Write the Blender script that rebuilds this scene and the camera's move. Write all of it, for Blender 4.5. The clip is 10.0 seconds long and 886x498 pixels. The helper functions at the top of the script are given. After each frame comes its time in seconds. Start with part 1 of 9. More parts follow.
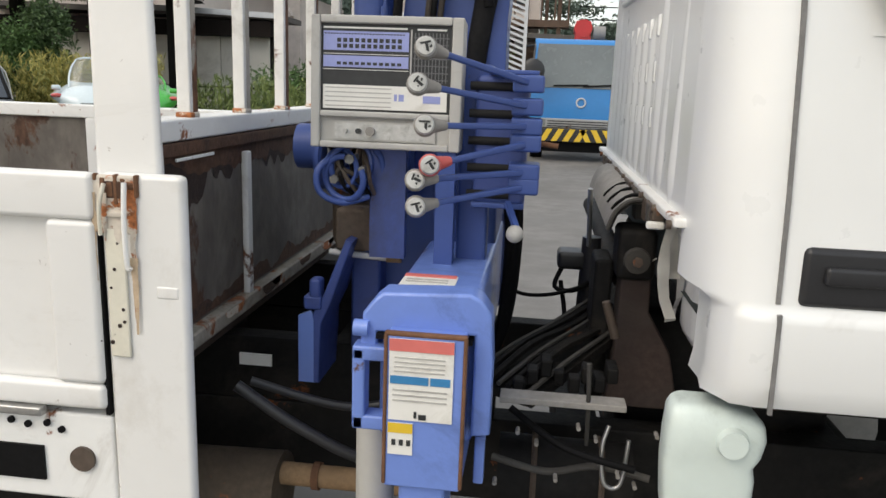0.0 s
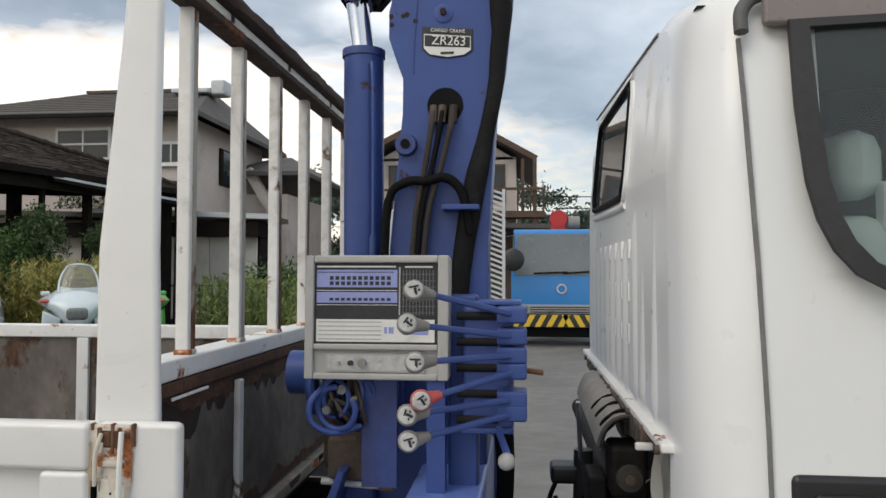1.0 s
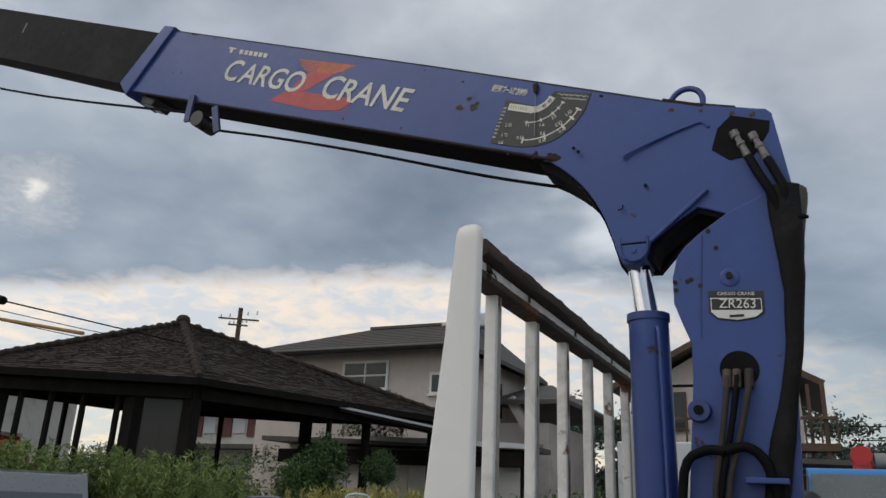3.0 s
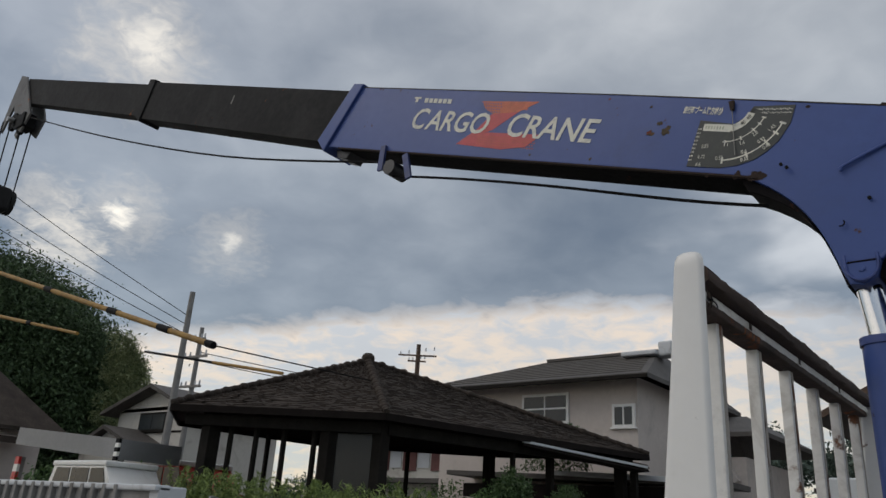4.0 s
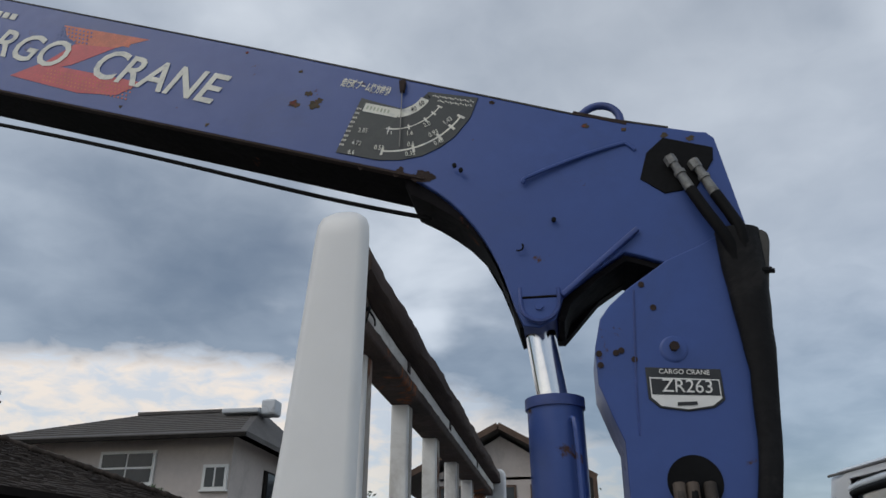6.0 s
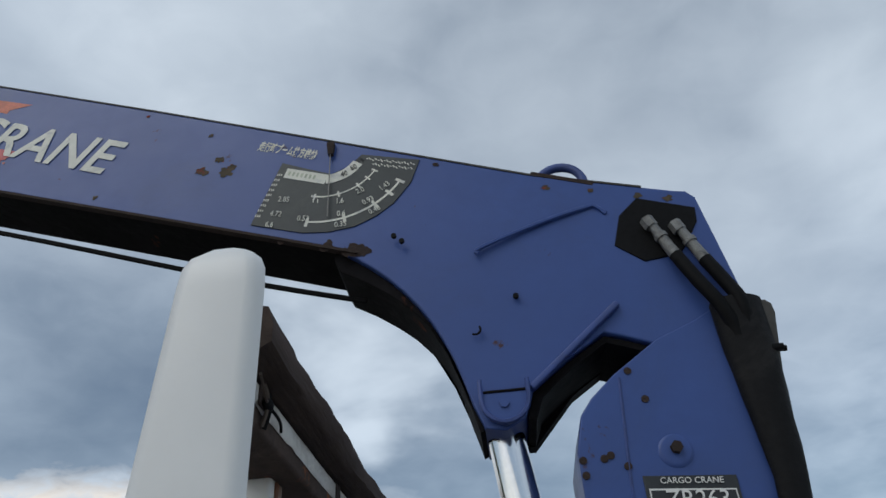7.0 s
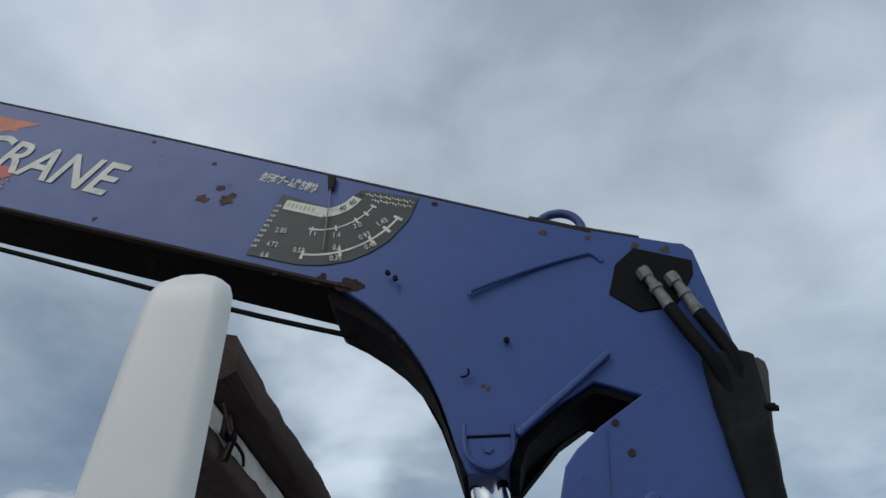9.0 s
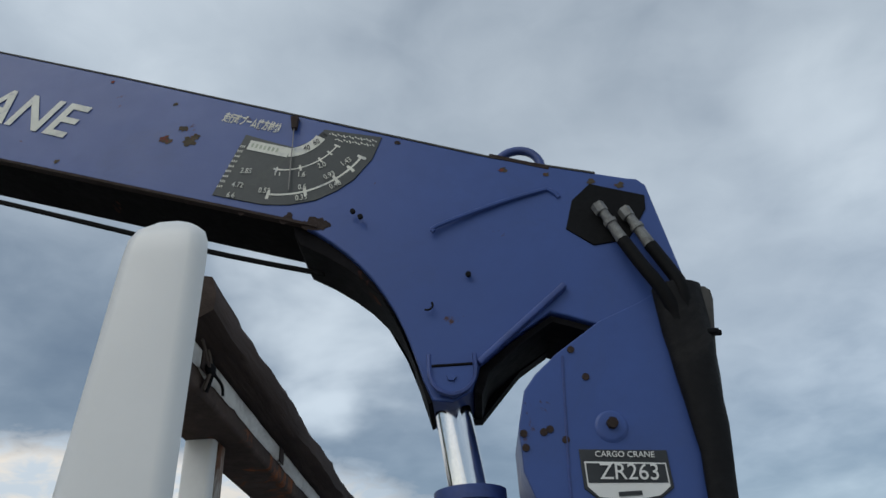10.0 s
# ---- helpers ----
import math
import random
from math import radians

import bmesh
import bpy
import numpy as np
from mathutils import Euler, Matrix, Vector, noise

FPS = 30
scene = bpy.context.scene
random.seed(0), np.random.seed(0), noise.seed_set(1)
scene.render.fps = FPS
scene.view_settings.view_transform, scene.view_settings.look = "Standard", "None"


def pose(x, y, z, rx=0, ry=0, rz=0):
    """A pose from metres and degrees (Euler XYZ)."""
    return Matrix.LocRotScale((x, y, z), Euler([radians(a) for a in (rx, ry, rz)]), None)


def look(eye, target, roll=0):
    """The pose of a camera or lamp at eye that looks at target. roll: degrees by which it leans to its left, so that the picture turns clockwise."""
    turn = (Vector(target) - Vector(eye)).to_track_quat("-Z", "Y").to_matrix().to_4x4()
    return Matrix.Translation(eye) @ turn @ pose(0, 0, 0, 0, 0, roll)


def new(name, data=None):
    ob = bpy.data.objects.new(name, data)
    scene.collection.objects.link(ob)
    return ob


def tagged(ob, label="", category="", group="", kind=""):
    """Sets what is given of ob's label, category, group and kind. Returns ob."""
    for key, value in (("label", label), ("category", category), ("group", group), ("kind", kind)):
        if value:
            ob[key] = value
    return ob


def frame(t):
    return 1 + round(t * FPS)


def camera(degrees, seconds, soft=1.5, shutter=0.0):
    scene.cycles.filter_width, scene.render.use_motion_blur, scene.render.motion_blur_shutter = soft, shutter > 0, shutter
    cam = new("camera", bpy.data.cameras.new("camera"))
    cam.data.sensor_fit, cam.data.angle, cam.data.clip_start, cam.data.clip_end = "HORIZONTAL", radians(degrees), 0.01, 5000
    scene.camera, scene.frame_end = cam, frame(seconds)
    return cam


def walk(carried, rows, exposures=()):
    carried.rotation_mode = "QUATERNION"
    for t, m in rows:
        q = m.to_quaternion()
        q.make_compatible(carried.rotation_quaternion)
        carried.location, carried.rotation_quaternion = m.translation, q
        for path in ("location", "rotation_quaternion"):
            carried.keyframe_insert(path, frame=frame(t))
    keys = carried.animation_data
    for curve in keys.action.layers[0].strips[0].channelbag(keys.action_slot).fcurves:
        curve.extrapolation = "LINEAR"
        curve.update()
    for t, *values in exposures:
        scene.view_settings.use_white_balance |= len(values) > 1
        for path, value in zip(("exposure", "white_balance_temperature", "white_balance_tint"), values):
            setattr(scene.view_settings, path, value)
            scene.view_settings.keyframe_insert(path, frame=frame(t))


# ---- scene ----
cam = camera(61.4, 10.0)
PATH = [
    (0, (0.216, 0.126, 1.479), (-0.014, 2.066, 1.05), 2.1),
    (0.5, (0.202, 0.091, 1.522), (-0.006, 2.076, 1.39), 1.3),
    (1, (0.213, 0.08, 1.564), (0.007, 2.068, 1.627), 0.1),
    (1.5, (0.22, 0.062, 1.601), (-0.036, 2.031, 1.844), -0.4),
    (2, (0.199, 0.045, 1.629), (-0.218, 1.956, 2.046), 0.2),
    (2.5, (0.182, 0.014, 1.645), (-0.439, 1.834, 2.195), 1.4),
    (3, (0.159, -0.008, 1.657), (-0.674, 1.696, 2.291), 2.5),
    (4.3, (0.085, -0.088, 1.65), (-1.147, 1.328, 2.344), 3.8),
    (4.5, (0.081, -0.092, 1.649), (-1.113, 1.356, 2.34), 3.6),
    (5, (0.026, -0.034, 1.656), (-0.822, 1.641, 2.346), 3.0),
    (5.5, (-0.043, 0.203, 1.683), (-0.555, 1.985, 2.433), 2.2),
    (5.7, (-0.11, 0.3787, 1.7326), (-0.5178, 2.1694, 2.5246), 1.47),
    (6.8, (-0.251, 0.834, 1.882), (-0.364, 2.533, 2.931), -3.9),
    (7, (-0.234, 0.856, 1.89), (-0.330, 2.521, 2.994), -4.35),
    (7.5, (-0.222, 0.891, 1.904), (-0.33, 2.4914, 3.098), -2.92),
    (8, (-0.2115, 0.879, 1.901), (-0.3305, 2.469, 3.107), -2.0),
    (8.5, (-0.2137, 0.868, 1.8955), (-0.3326, 2.464, 3.095), -1.39),
    (9, (-0.2118, 0.8644, 1.892), (-0.3183, 2.466, 3.085), -0.97),
    (9.5, (-0.2167, 0.8683, 1.892), (-0.3025, 2.4845, 3.067), -1.57),
    (10, (-0.2045, 0.825, 1.872), (-0.2314, 2.531, 2.916), -3.49),
]
EXPOSURE = [(0, 1.0, 7350, 10), (0.5, 0.73, 7350, 10), (1.0, 0.58, 7120, 10), (1.5, 0.47, 6950, 10), (2.5, 0.12, 6850, 10), (4.5, -0.26, 6850, 10), (5.5, -0.1, 6650, 10), (7.0, -0.08, 6220, 6), (10.0, -0.12, 6280, 5)]
walk(cam, [(t, look(eye, target, roll)) for t, eye, target, roll in PATH], EXPOSURE)

# ---- world, sun ----
world = bpy.data.worlds.new("sky")
scene.world = world
world.use_nodes = True


def wire_sky(nt):
    nt.nodes.clear()
    nd, ln = nt.nodes.new, nt.links.new

    def val(op, a, b=None, c=None):
        n = nd("ShaderNodeMath")
        n.operation = op
        for i, v in enumerate((a, b, c)):
            if v is None:
                continue
            if isinstance(v, (int, float)):
                n.inputs[i].default_value = v
            else:
                ln(v, n.inputs[i])
        return n.outputs[0]

    tc = nd("ShaderNodeTexCoord")
    sky = nd("ShaderNodeTexSky")
    sky.sky_type = "NISHITA"
    sky.sun_disc = False
    sky.sun_elevation, sky.sun_rotation = SUN_EL, SUN_ROT
    sep = nd("ShaderNodeSeparateXYZ")
    ln(tc.outputs["Generated"], sep.inputs[0])
    up = val("MAXIMUM", sep.outputs[2], 0.0)
    den = val("ADD", up, 0.22)
    px, py = val("DIVIDE", sep.outputs[0], den), val("DIVIDE", sep.outputs[1], den)
    flat = nd("ShaderNodeCombineXYZ")
    ln(px, flat.inputs[0])
    ln(py, flat.inputs[1])

    def clouds(scale, detail, rough, dist, off):
        mp = nd("ShaderNodeMapping")
        mp.inputs["Location"].default_value = off
        ln(flat.outputs[0], mp.inputs[0])
        n = nd("ShaderNodeTexNoise")
        n.inputs["Scale"].default_value, n.inputs["Detail"].default_value = scale, detail
        n.inputs["Roughness"].default_value, n.inputs["Distortion"].default_value = rough, dist
        ln(mp.outputs[0], n.inputs["Vector"])
        return n.outputs["Fac"]

    big = clouds(0.8, 4, 0.5, 0.3, (3.1, 1.7, 0.0))
    fine = clouds(2.1, 4, 0.44, 0.2, (7.3, 0.4, 2.0))
    small = clouds(4.2, 4, 0.42, 0.2, (1.3, 4.4, 0.0))
    tiny = clouds(11.0, 4, 0.55, 0.4, (5.3, 2.2, 0.0))
    micro = clouds(30.0, 4, 0.6, 0.8, (2.3, 9.2, 0.0))
    body = val("ADD", val("ADD", val("MULTIPLY", big, 0.42), val("MULTIPLY", fine, 0.34)), val("MULTIPLY", val("ADD", val("MULTIPLY", small, 0.7), val("MULTIPLY", tiny, 0.3)), 0.26))
    # overcast deck: dark bellies to thin bright veil
    ramp = nd("ShaderNodeValToRGB")
    ln(body, ramp.inputs[0])
    r = ramp.color_ramp
    r.elements[0].position, r.elements[0].color = 0.40, (0.25, 0.28, 0.32, 1)
    r.elements[1].position, r.elements[1].color = 0.62, (0.68, 0.71, 0.74, 1)
    for p, c in ((0.46, (0.345, 0.375, 0.41, 1)), (0.51, (0.45, 0.48, 0.515, 1)), (0.56, (0.54, 0.572, 0.605, 1))):
        e = r.elements.new(p)
        e.color = c
    # the open strip under the deck, warm with evening light
    band = nd("ShaderNodeValToRGB")
    # the deck's lower edge bows: highest towards x = -0.42, lower on both sides
    side = val("ADD", sep.outputs[0], 0.42)
    brim = val("SUBTRACT", 0.282, val("MULTIPLY", val("MULTIPLY", side, side), 0.43))
    wob = val("ADD", val("ADD", val("SUBTRACT", sep.outputs[2], brim), 0.24), val("ADD", val("MULTIPLY", val("SUBTRACT", fine, 0.5), 0.09), val("MULTIPLY", val("SUBTRACT", tiny, 0.5), 0.05)))
    ln(wob, band.inputs[0])
    b = band.color_ramp
    b.elements[0].position, b.elements[0].color = 0.0, (0.8, 0.8, 0.8, 1)
    b.elements[1].position, b.elements[1].color = 0.258, (0, 0, 0, 1)
    for p, c in ((0.16, 0.85), (0.226, 1.0)):
        e = b.elements.new(p)
        e.color = (c, c, c, 1)
    glow = nd("ShaderNodeValToRGB")
    ln(val("ADD", val("MULTIPLY", fine, 0.5), val("MULTIPLY", tiny, 0.5)), glow.inputs[0])
    g = glow.color_ramp
    g.elements[0].position, g.elements[0].color = 0.43, (0.66, 0.665, 0.675, 1)
    g.elements[1].position, g.elements[1].color = 0.55, (0.95, 0.79, 0.62, 1)
    bank = nd("ShaderNodeValToRGB")
    ln(wob, bank.inputs[0])
    k = bank.color_ramp
    k.elements[0].position, k.elements[0].color = 0.24, (0.41, 0.435, 0.465, 1)
    k.elements[1].position, k.elements[1].color = 0.62, (1, 1, 1, 1)
    e = k.elements.new(0.42)
    e.color = (0.62, 0.645, 0.67, 1)
    dim = nd("ShaderNodeMix")
    dim.data_type, dim.blend_type = "RGBA", "MULTIPLY"
    dim.inputs["Factor"].default_value = 1.0
    ln(ramp.outputs[0], dim.inputs["A"])
    ln(bank.outputs[0], dim.inputs["B"])
    mix1 = nd("ShaderNodeMix")
    mix1.data_type = "RGBA"
    open_side = nd("ShaderNodeMapRange")
    open_side.inputs[1].default_value, open_side.inputs[2].default_value = -0.35, 0.1
    open_side.inputs[3].default_value, open_side.inputs[4].default_value = 1.0, 0.3
    ln(sep.outputs[0], open_side.inputs[0])
    ln(val("MULTIPLY", band.outputs[0], open_side.outputs[0]), mix1.inputs["Factor"])
    ln(dim.outputs["Result"], mix1.inputs["A"])
    ln(glow.outputs[0], mix1.inputs["B"])
    # thin places in the cloud where the low sun shines through
    sun_side = mix1.outputs["Result"]
    pale, cream, bright = (0.72, 0.745, 0.77, 1), (1.0, 0.92, 0.78, 1), (1.35, 1.27, 1.1, 1)
    veil = (0.86, 0.89, 0.92, 1)
    for d, wide, amount, tone in (((0.16, 0.86, 0.50), 0.018, 0.3, pale), ((-0.18, 0.885, 0.43), 0.007, 0.75, veil), ((0.10, 0.69, 0.72), 0.003, 0.25, veil), ((0.43, 0.68, 0.59), 0.002, 0.45, veil), ((-0.27, 0.56, 0.78), 0.004, 0.2, veil), ((-0.785, 0.349, 0.512), 0.0016, 0.55, cream), ((-0.775, 0.352, 0.525), 0.0003, 0.6, bright), ((-0.854, 0.4, 0.332), 0.0009, 0.35, cream), ((-0.854, 0.4, 0.332), 0.0001, 0.95, bright),
                                  ((-0.790, 0.520, 0.322), 0.0007, 0.28, cream), ((-0.790, 0.520, 0.322), 0.00005, 0.5, bright), ((-0.89, 0.36, 0.285), 0.0007, 0.7, cream), ((-0.9, 0.33, 0.33), 0.0005, 0.4, cream)):
        dv = Vector(d).normalized()
        dot = val("ADD", val("ADD", val("MULTIPLY", sep.outputs[0], dv.x), val("MULTIPLY", sep.outputs[1], dv.y)), val("MULTIPLY", sep.outputs[2], dv.z))
        ragged = fine if tone is pale else small if tone is veil else val("ADD", val("MULTIPLY", tiny, 0.6), val("MULTIPLY", micro, 0.4))
        off = val("ADD", val("SUBTRACT", 1.0, dot), val("MULTIPLY", val("SUBTRACT", ragged, 0.5), wide * 9))
        fac = nd("ShaderNodeMapRange")
        fac.interpolation_type = "SMOOTHSTEP"
        fac.inputs[1].default_value, fac.inputs[2].default_value = wide * 2.6, -wide * 1.2
        fac.inputs[3].default_value, fac.inputs[4].default_value = 0.0, amount
        ln(off, fac.inputs[0])
        brk = nd("ShaderNodeMix")
        brk.data_type = "RGBA"
        ln(fac.outputs[0], brk.inputs["Factor"])
        ln(sun_side, brk.inputs["A"])
        brk.inputs["B"].default_value = tone
        sun_side = brk.outputs["Result"]
    bg1, bg2, add, out = nd("ShaderNodeBackground"), nd("ShaderNodeBackground"), nd("ShaderNodeAddShader"), nd("ShaderNodeOutputWorld")
    ln(sky.outputs[0], bg1.inputs[0])
    bg1.inputs[1].default_value = 0.05
    ln(sun_side, bg2.inputs[0])
    bg2.inputs[1].default_value = 0.88
    ln(bg1.outputs[0], add.inputs[0])
    ln(bg2.outputs[0], add.inputs[1])
    ln(add.outputs[0], out.inputs[0])


SUN_DIR = Vector((-0.45, -0.55, 0.72)).normalized()
SUN_EL = math.asin(SUN_DIR.z)
SUN_ROT = math.atan2(SUN_DIR.x, SUN_DIR.y)
wire_sky(world.node_tree)
sun = new("sun", bpy.data.lights.new("sun", "SUN"))
sun.data.energy, sun.data.angle, sun.data.color = 0.7, radians(40), (1.0, 0.95, 0.88)
sun.matrix_world = look(SUN_DIR * 50, (0, 0, 0))


# ---- materials ----
def material(name, color, rough=0.5, metal=0.0, vary=0.12, scale=6.0, bump=0.0, bump_scale=60.0, rust=0.0, rust_scale=5.0,
             rust_color=(0.13, 0.045, 0.018), dirt=0.0, spec=0.5, dirt_color=(0.10, 0.085, 0.065), coat=0.0, rand=0.0, stretch=(1, 1, 1), uneven=0.25):
    m = bpy.data.materials.new(name)
    m.use_nodes = True
    nt = m.node_tree
    nd, ln = nt.nodes.new, nt.links.new
    bs = nt.nodes["Principled BSDF"]
    tc = nd("ShaderNodeTexCoord")
    mp = nd("ShaderNodeMapping")
    mp.inputs["Scale"].default_value = stretch
    ln(tc.outputs["Object"], mp.inputs[0])

    def tex(sc, detail=5, rough_=0.6, dist=0.0):
        n = nd("ShaderNodeTexNoise")
        n.inputs["Scale"].default_value, n.inputs["Detail"].default_value = sc, detail
        n.inputs["Roughness"].default_value, n.inputs["Distortion"].default_value = rough_, dist
        ln(mp.outputs[0], n.inputs["Vector"])
        return n.outputs["Fac"]

    def mixed(fac, a, b):
        x = nd("ShaderNodeMix")
        x.data_type = "RGBA"
        if isinstance(fac, float):
            x.inputs["Factor"].default_value = fac
        else:
            ln(fac, x.inputs["Factor"])
        for k, v in (("A", a), ("B", b)):
            if isinstance(v, tuple):
                x.inputs[k].default_value = (*v[:3], 1)
            else:
                ln(v, x.inputs[k])
        return x.outputs["Result"]

    def edge(src, lo, hi):
        x = nd("ShaderNodeMapRange")
        x.inputs[1].default_value, x.inputs[2].default_value = lo, hi
        ln(src, x.inputs[0])
        return x.outputs[0]

    big, small = tex(scale, 4), tex(scale * 9, 6)
    lo = tuple(c * (1 - vary) for c in color)
    hi = tuple(min(1.0, c * (1 + vary)) for c in color)
    base = mixed(edge(big, 0.3, 0.7), lo, hi)
    base = mixed(edge(small, 0.35, 0.8), base, tuple(c * (1 - 0.7 * vary) for c in color))
    if rand:
        oi = nd("ShaderNodeObjectInfo")
        base2 = mixed(edge(oi.outputs["Random"], 0.0, 1.0), tuple(c * (1 - rand) for c in color), tuple(min(1, c * (1 + rand)) for c in color))
        base = mixed(0.5, base, base2)
    roughs = nd("ShaderNodeMath")
    roughs.operation = "MULTIPLY_ADD"
    ln(small, roughs.inputs[0])
    roughs.inputs[1].default_value, roughs.inputs[2].default_value = uneven, max(0.02, rough - 0.5 * uneven)
    rough_out = roughs.outputs[0]
    if dirt:
        base = mixed(edge(tex(scale * 0.8, 7, 0.7, 0.6), 0.62 - 0.25 * dirt, 0.80), base, dirt_color)
    if rust:
        f = edge(tex(rust_scale, 9, 0.68, 0.3), 0.68 - 0.26 * rust, 0.72 - 0.26 * rust)
        base = mixed(f, base, mixed(edge(small, 0.35, 0.65), rust_color, tuple(min(1, c * 2.6) for c in rust_color)))
        mr = nd("ShaderNodeMix")
        ln(f, mr.inputs[0])
        ln(rough_out, mr.inputs[2])
        mr.inputs[3].default_value = 0.9
        rough_out = mr.outputs[0]
    ln(base, bs.inputs["Base Color"])
    ln(rough_out, bs.inputs["Roughness"])
    bs.inputs["Metallic"].default_value = metal
    bs.inputs["Specular IOR Level"].default_value = spec
    bs.inputs["Coat Weight"].default_value = coat
    bs.inputs["Coat Roughness"].default_value = 0.15
    if bump:
        bn = nd("ShaderNodeBump")
        bn.inputs["Strength"].default_value, bn.inputs["Distance"].default_value = min(1.0, bump), 0.004
        ln(tex(bump_scale, 6, 0.65), bn.inputs["Height"])
        ln(bn.outputs[0], bs.inputs["Normal"])
    return m


def glass_material(name, tint=(0.75, 0.8, 0.8), rough=0.02, clear=0.55):
    m = bpy.data.materials.new(name)
    m.use_nodes = True
    nt = m.node_tree
    bs = nt.nodes["Principled BSDF"]
    bs.inputs["Base Color"].default_value = (*tint, 1)
    bs.inputs["Roughness"].default_value = rough
    bs.inputs["Transmission Weight"].default_value = clear
    bs.inputs["IOR"].default_value = 1.45
    return m


blue = material("crane_blue_paint", (0.045, 0.084, 0.268), 0.42, spec=0.35, vary=0.09, scale=3.0, rust=0.13, rust_scale=9.0, rust_color=(0.036, 0.018, 0.012), dirt=0.3, dirt_color=(0.042, 0.07, 0.19), bump=0.06, coat=0.08)
# near-black base puts the boom's underside shade into the colour; rust flecks on top
belly = material("shade_black_rusty_underside", (0.009, 0.008, 0.009), 0.75, vary=0.5, scale=6.0, rust=0.14, rust_scale=7.0, rust_color=(0.05, 0.02, 0.012), bump=0.3, spec=0.08)
rail_brown = material("rust_stained_rail", (0.085, 0.060, 0.048), 0.8, vary=0.4, scale=8.0, rust=0.4, rust_scale=6.0, dirt=0.6, dirt_color=(0.03, 0.025, 0.022), bump=0.4, spec=0.2)
pale_tape = material("pale_bracket_paint", (0.5, 0.5, 0.5), 0.5, vary=0.1)
blue_dark = material("crane_blue_worn_paint", (0.040, 0.072, 0.25), 0.5, vary=0.15, scale=4.0, rust=0.12, rust_color=(0.035, 0.02, 0.014), dirt=0.6, dirt_color=(0.03, 0.03, 0.04), bump=0.1)
white = material("white_truck_paint", (0.74, 0.735, 0.715), 0.36, vary=0.05, scale=2.5, rust=0.06, rust_scale=22.0, rust_color=(0.06, 0.035, 0.02), dirt=0.22, dirt_color=(0.52, 0.49, 0.44), bump=0.04, coat=0.25)
white_worn = material("worn_white_steel_paint", (0.78, 0.78, 0.76), 0.45, vary=0.05, scale=5.0, rust=0.24, rust_scale=6.0, dirt=0.3, dirt_color=(0.38, 0.34, 0.29), bump=0.15)
bar_white = material("chipped_white_bar_paint", (0.74, 0.73, 0.70), 0.5, vary=0.08, scale=7.0, rust=0.33, rust_scale=5.0, rust_color=(0.08, 0.035, 0.018), dirt=0.45, dirt_color=(0.30, 0.27, 0.23), bump=0.2)
cab_white = material("white_cab_paint", (0.79, 0.80, 0.79), 0.28, vary=0.02, scale=1.5, dirt=0.06, dirt_color=(0.5, 0.48, 0.44), coat=0.35, uneven=0.04)
rusty = material("rusted_steel", (0.15, 0.07, 0.035), 0.85, vary=0.4, scale=12.0, bump=0.6, bump_scale=90, dirt=0.5, dirt_color=(0.15, 0.065, 0.03))
bulk = material("dirty_bulkhead_plate", (0.20, 0.178, 0.155), 0.8, vary=0.5, scale=3.2, rust=0.46, rust_scale=4.2, rust_color=(0.045, 0.023, 0.014), dirt=0.9, dirt_color=(0.032, 0.025, 0.02), bump=0.25, stretch=(1, 1, 0.6))
lip_brown = material("dark_flaking_rust_band", (0.085, 0.042, 0.024), 0.9, vary=0.5, scale=9.0, rust=0.5, rust_scale=7.0, rust_color=(0.03, 0.016, 0.011), bump=0.6)
bar_side = material("rust_streaked_bar_side", (0.40, 0.36, 0.31), 0.75, vary=0.2, scale=9.0, rust=0.72, rust_scale=6.0, rust_color=(0.075, 0.034, 0.018), bump=0.3, stretch=(1, 1, 0.4))
old_wood = material("weathered_dark_wood", (0.080, 0.058, 0.048), 0.9, vary=0.45, scale=9.0, bump=0.8, bump_scale=70, dirt=0.5, dirt_color=(0.02, 0.016, 0.013), stretch=(1, 0.12, 1), spec=0.2)
black = material("black_rubber", (0.006, 0.006, 0.0065), 0.65, vary=0.3, scale=10.0, bump=0.15, spec=0.12)
black_plastic = material("black_plastic", (0.018, 0.018, 0.02), 0.4, vary=0.2, scale=12.0)
chassis_black = material("oily_black_chassis", (0.010, 0.0095, 0.009), 0.65, vary=0.5, scale=6.0, rust=0.15, dirt=0.4, dirt_color=(0.035, 0.03, 0.025), bump=0.4, spec=0.2)
grime = material("grimy_brown_steel", (0.085, 0.06, 0.045), 0.75, vary=0.4, scale=7.0, rust=0.4, dirt=0.6, bump=0.4)
chrome = material("polished_rod", (0.75, 0.76, 0.77), 0.14, metal=1.0, vary=0.04, scale=20.0)
steel = material("zinc_steel", (0.45, 0.45, 0.44), 0.4, metal=0.9, vary=0.15, scale=20.0, rust=0.2)
grey_panel = material("beige_grey_panel", (0.42, 0.412, 0.39), 0.5, vary=0.06, scale=8.0, dirt=0.3, dirt_color=(0.2, 0.18, 0.15), bump=0.1)
boom_grey = material("dark_grey_boom_paint", (0.021, 0.0208, 0.0212), 0.75, vary=0.3, scale=3.0, rust=0.12, dirt=0.5, dirt_color=(0.04, 0.04, 0.04), bump=0.1, spec=0.15)
label_white = material("white_sticker", (0.74, 0.73, 0.69), 0.45, vary=0.05, scale=15.0, dirt=0.3, dirt_color=(0.45, 0.42, 0.36))
label_red = material("red_sticker", (0.68, 0.17, 0.15), 0.45, vary=0.12, scale=15.0)
label_blue = material("blue_sticker", (0.03, 0.20, 0.42), 0.45, vary=0.1, scale=15.0)
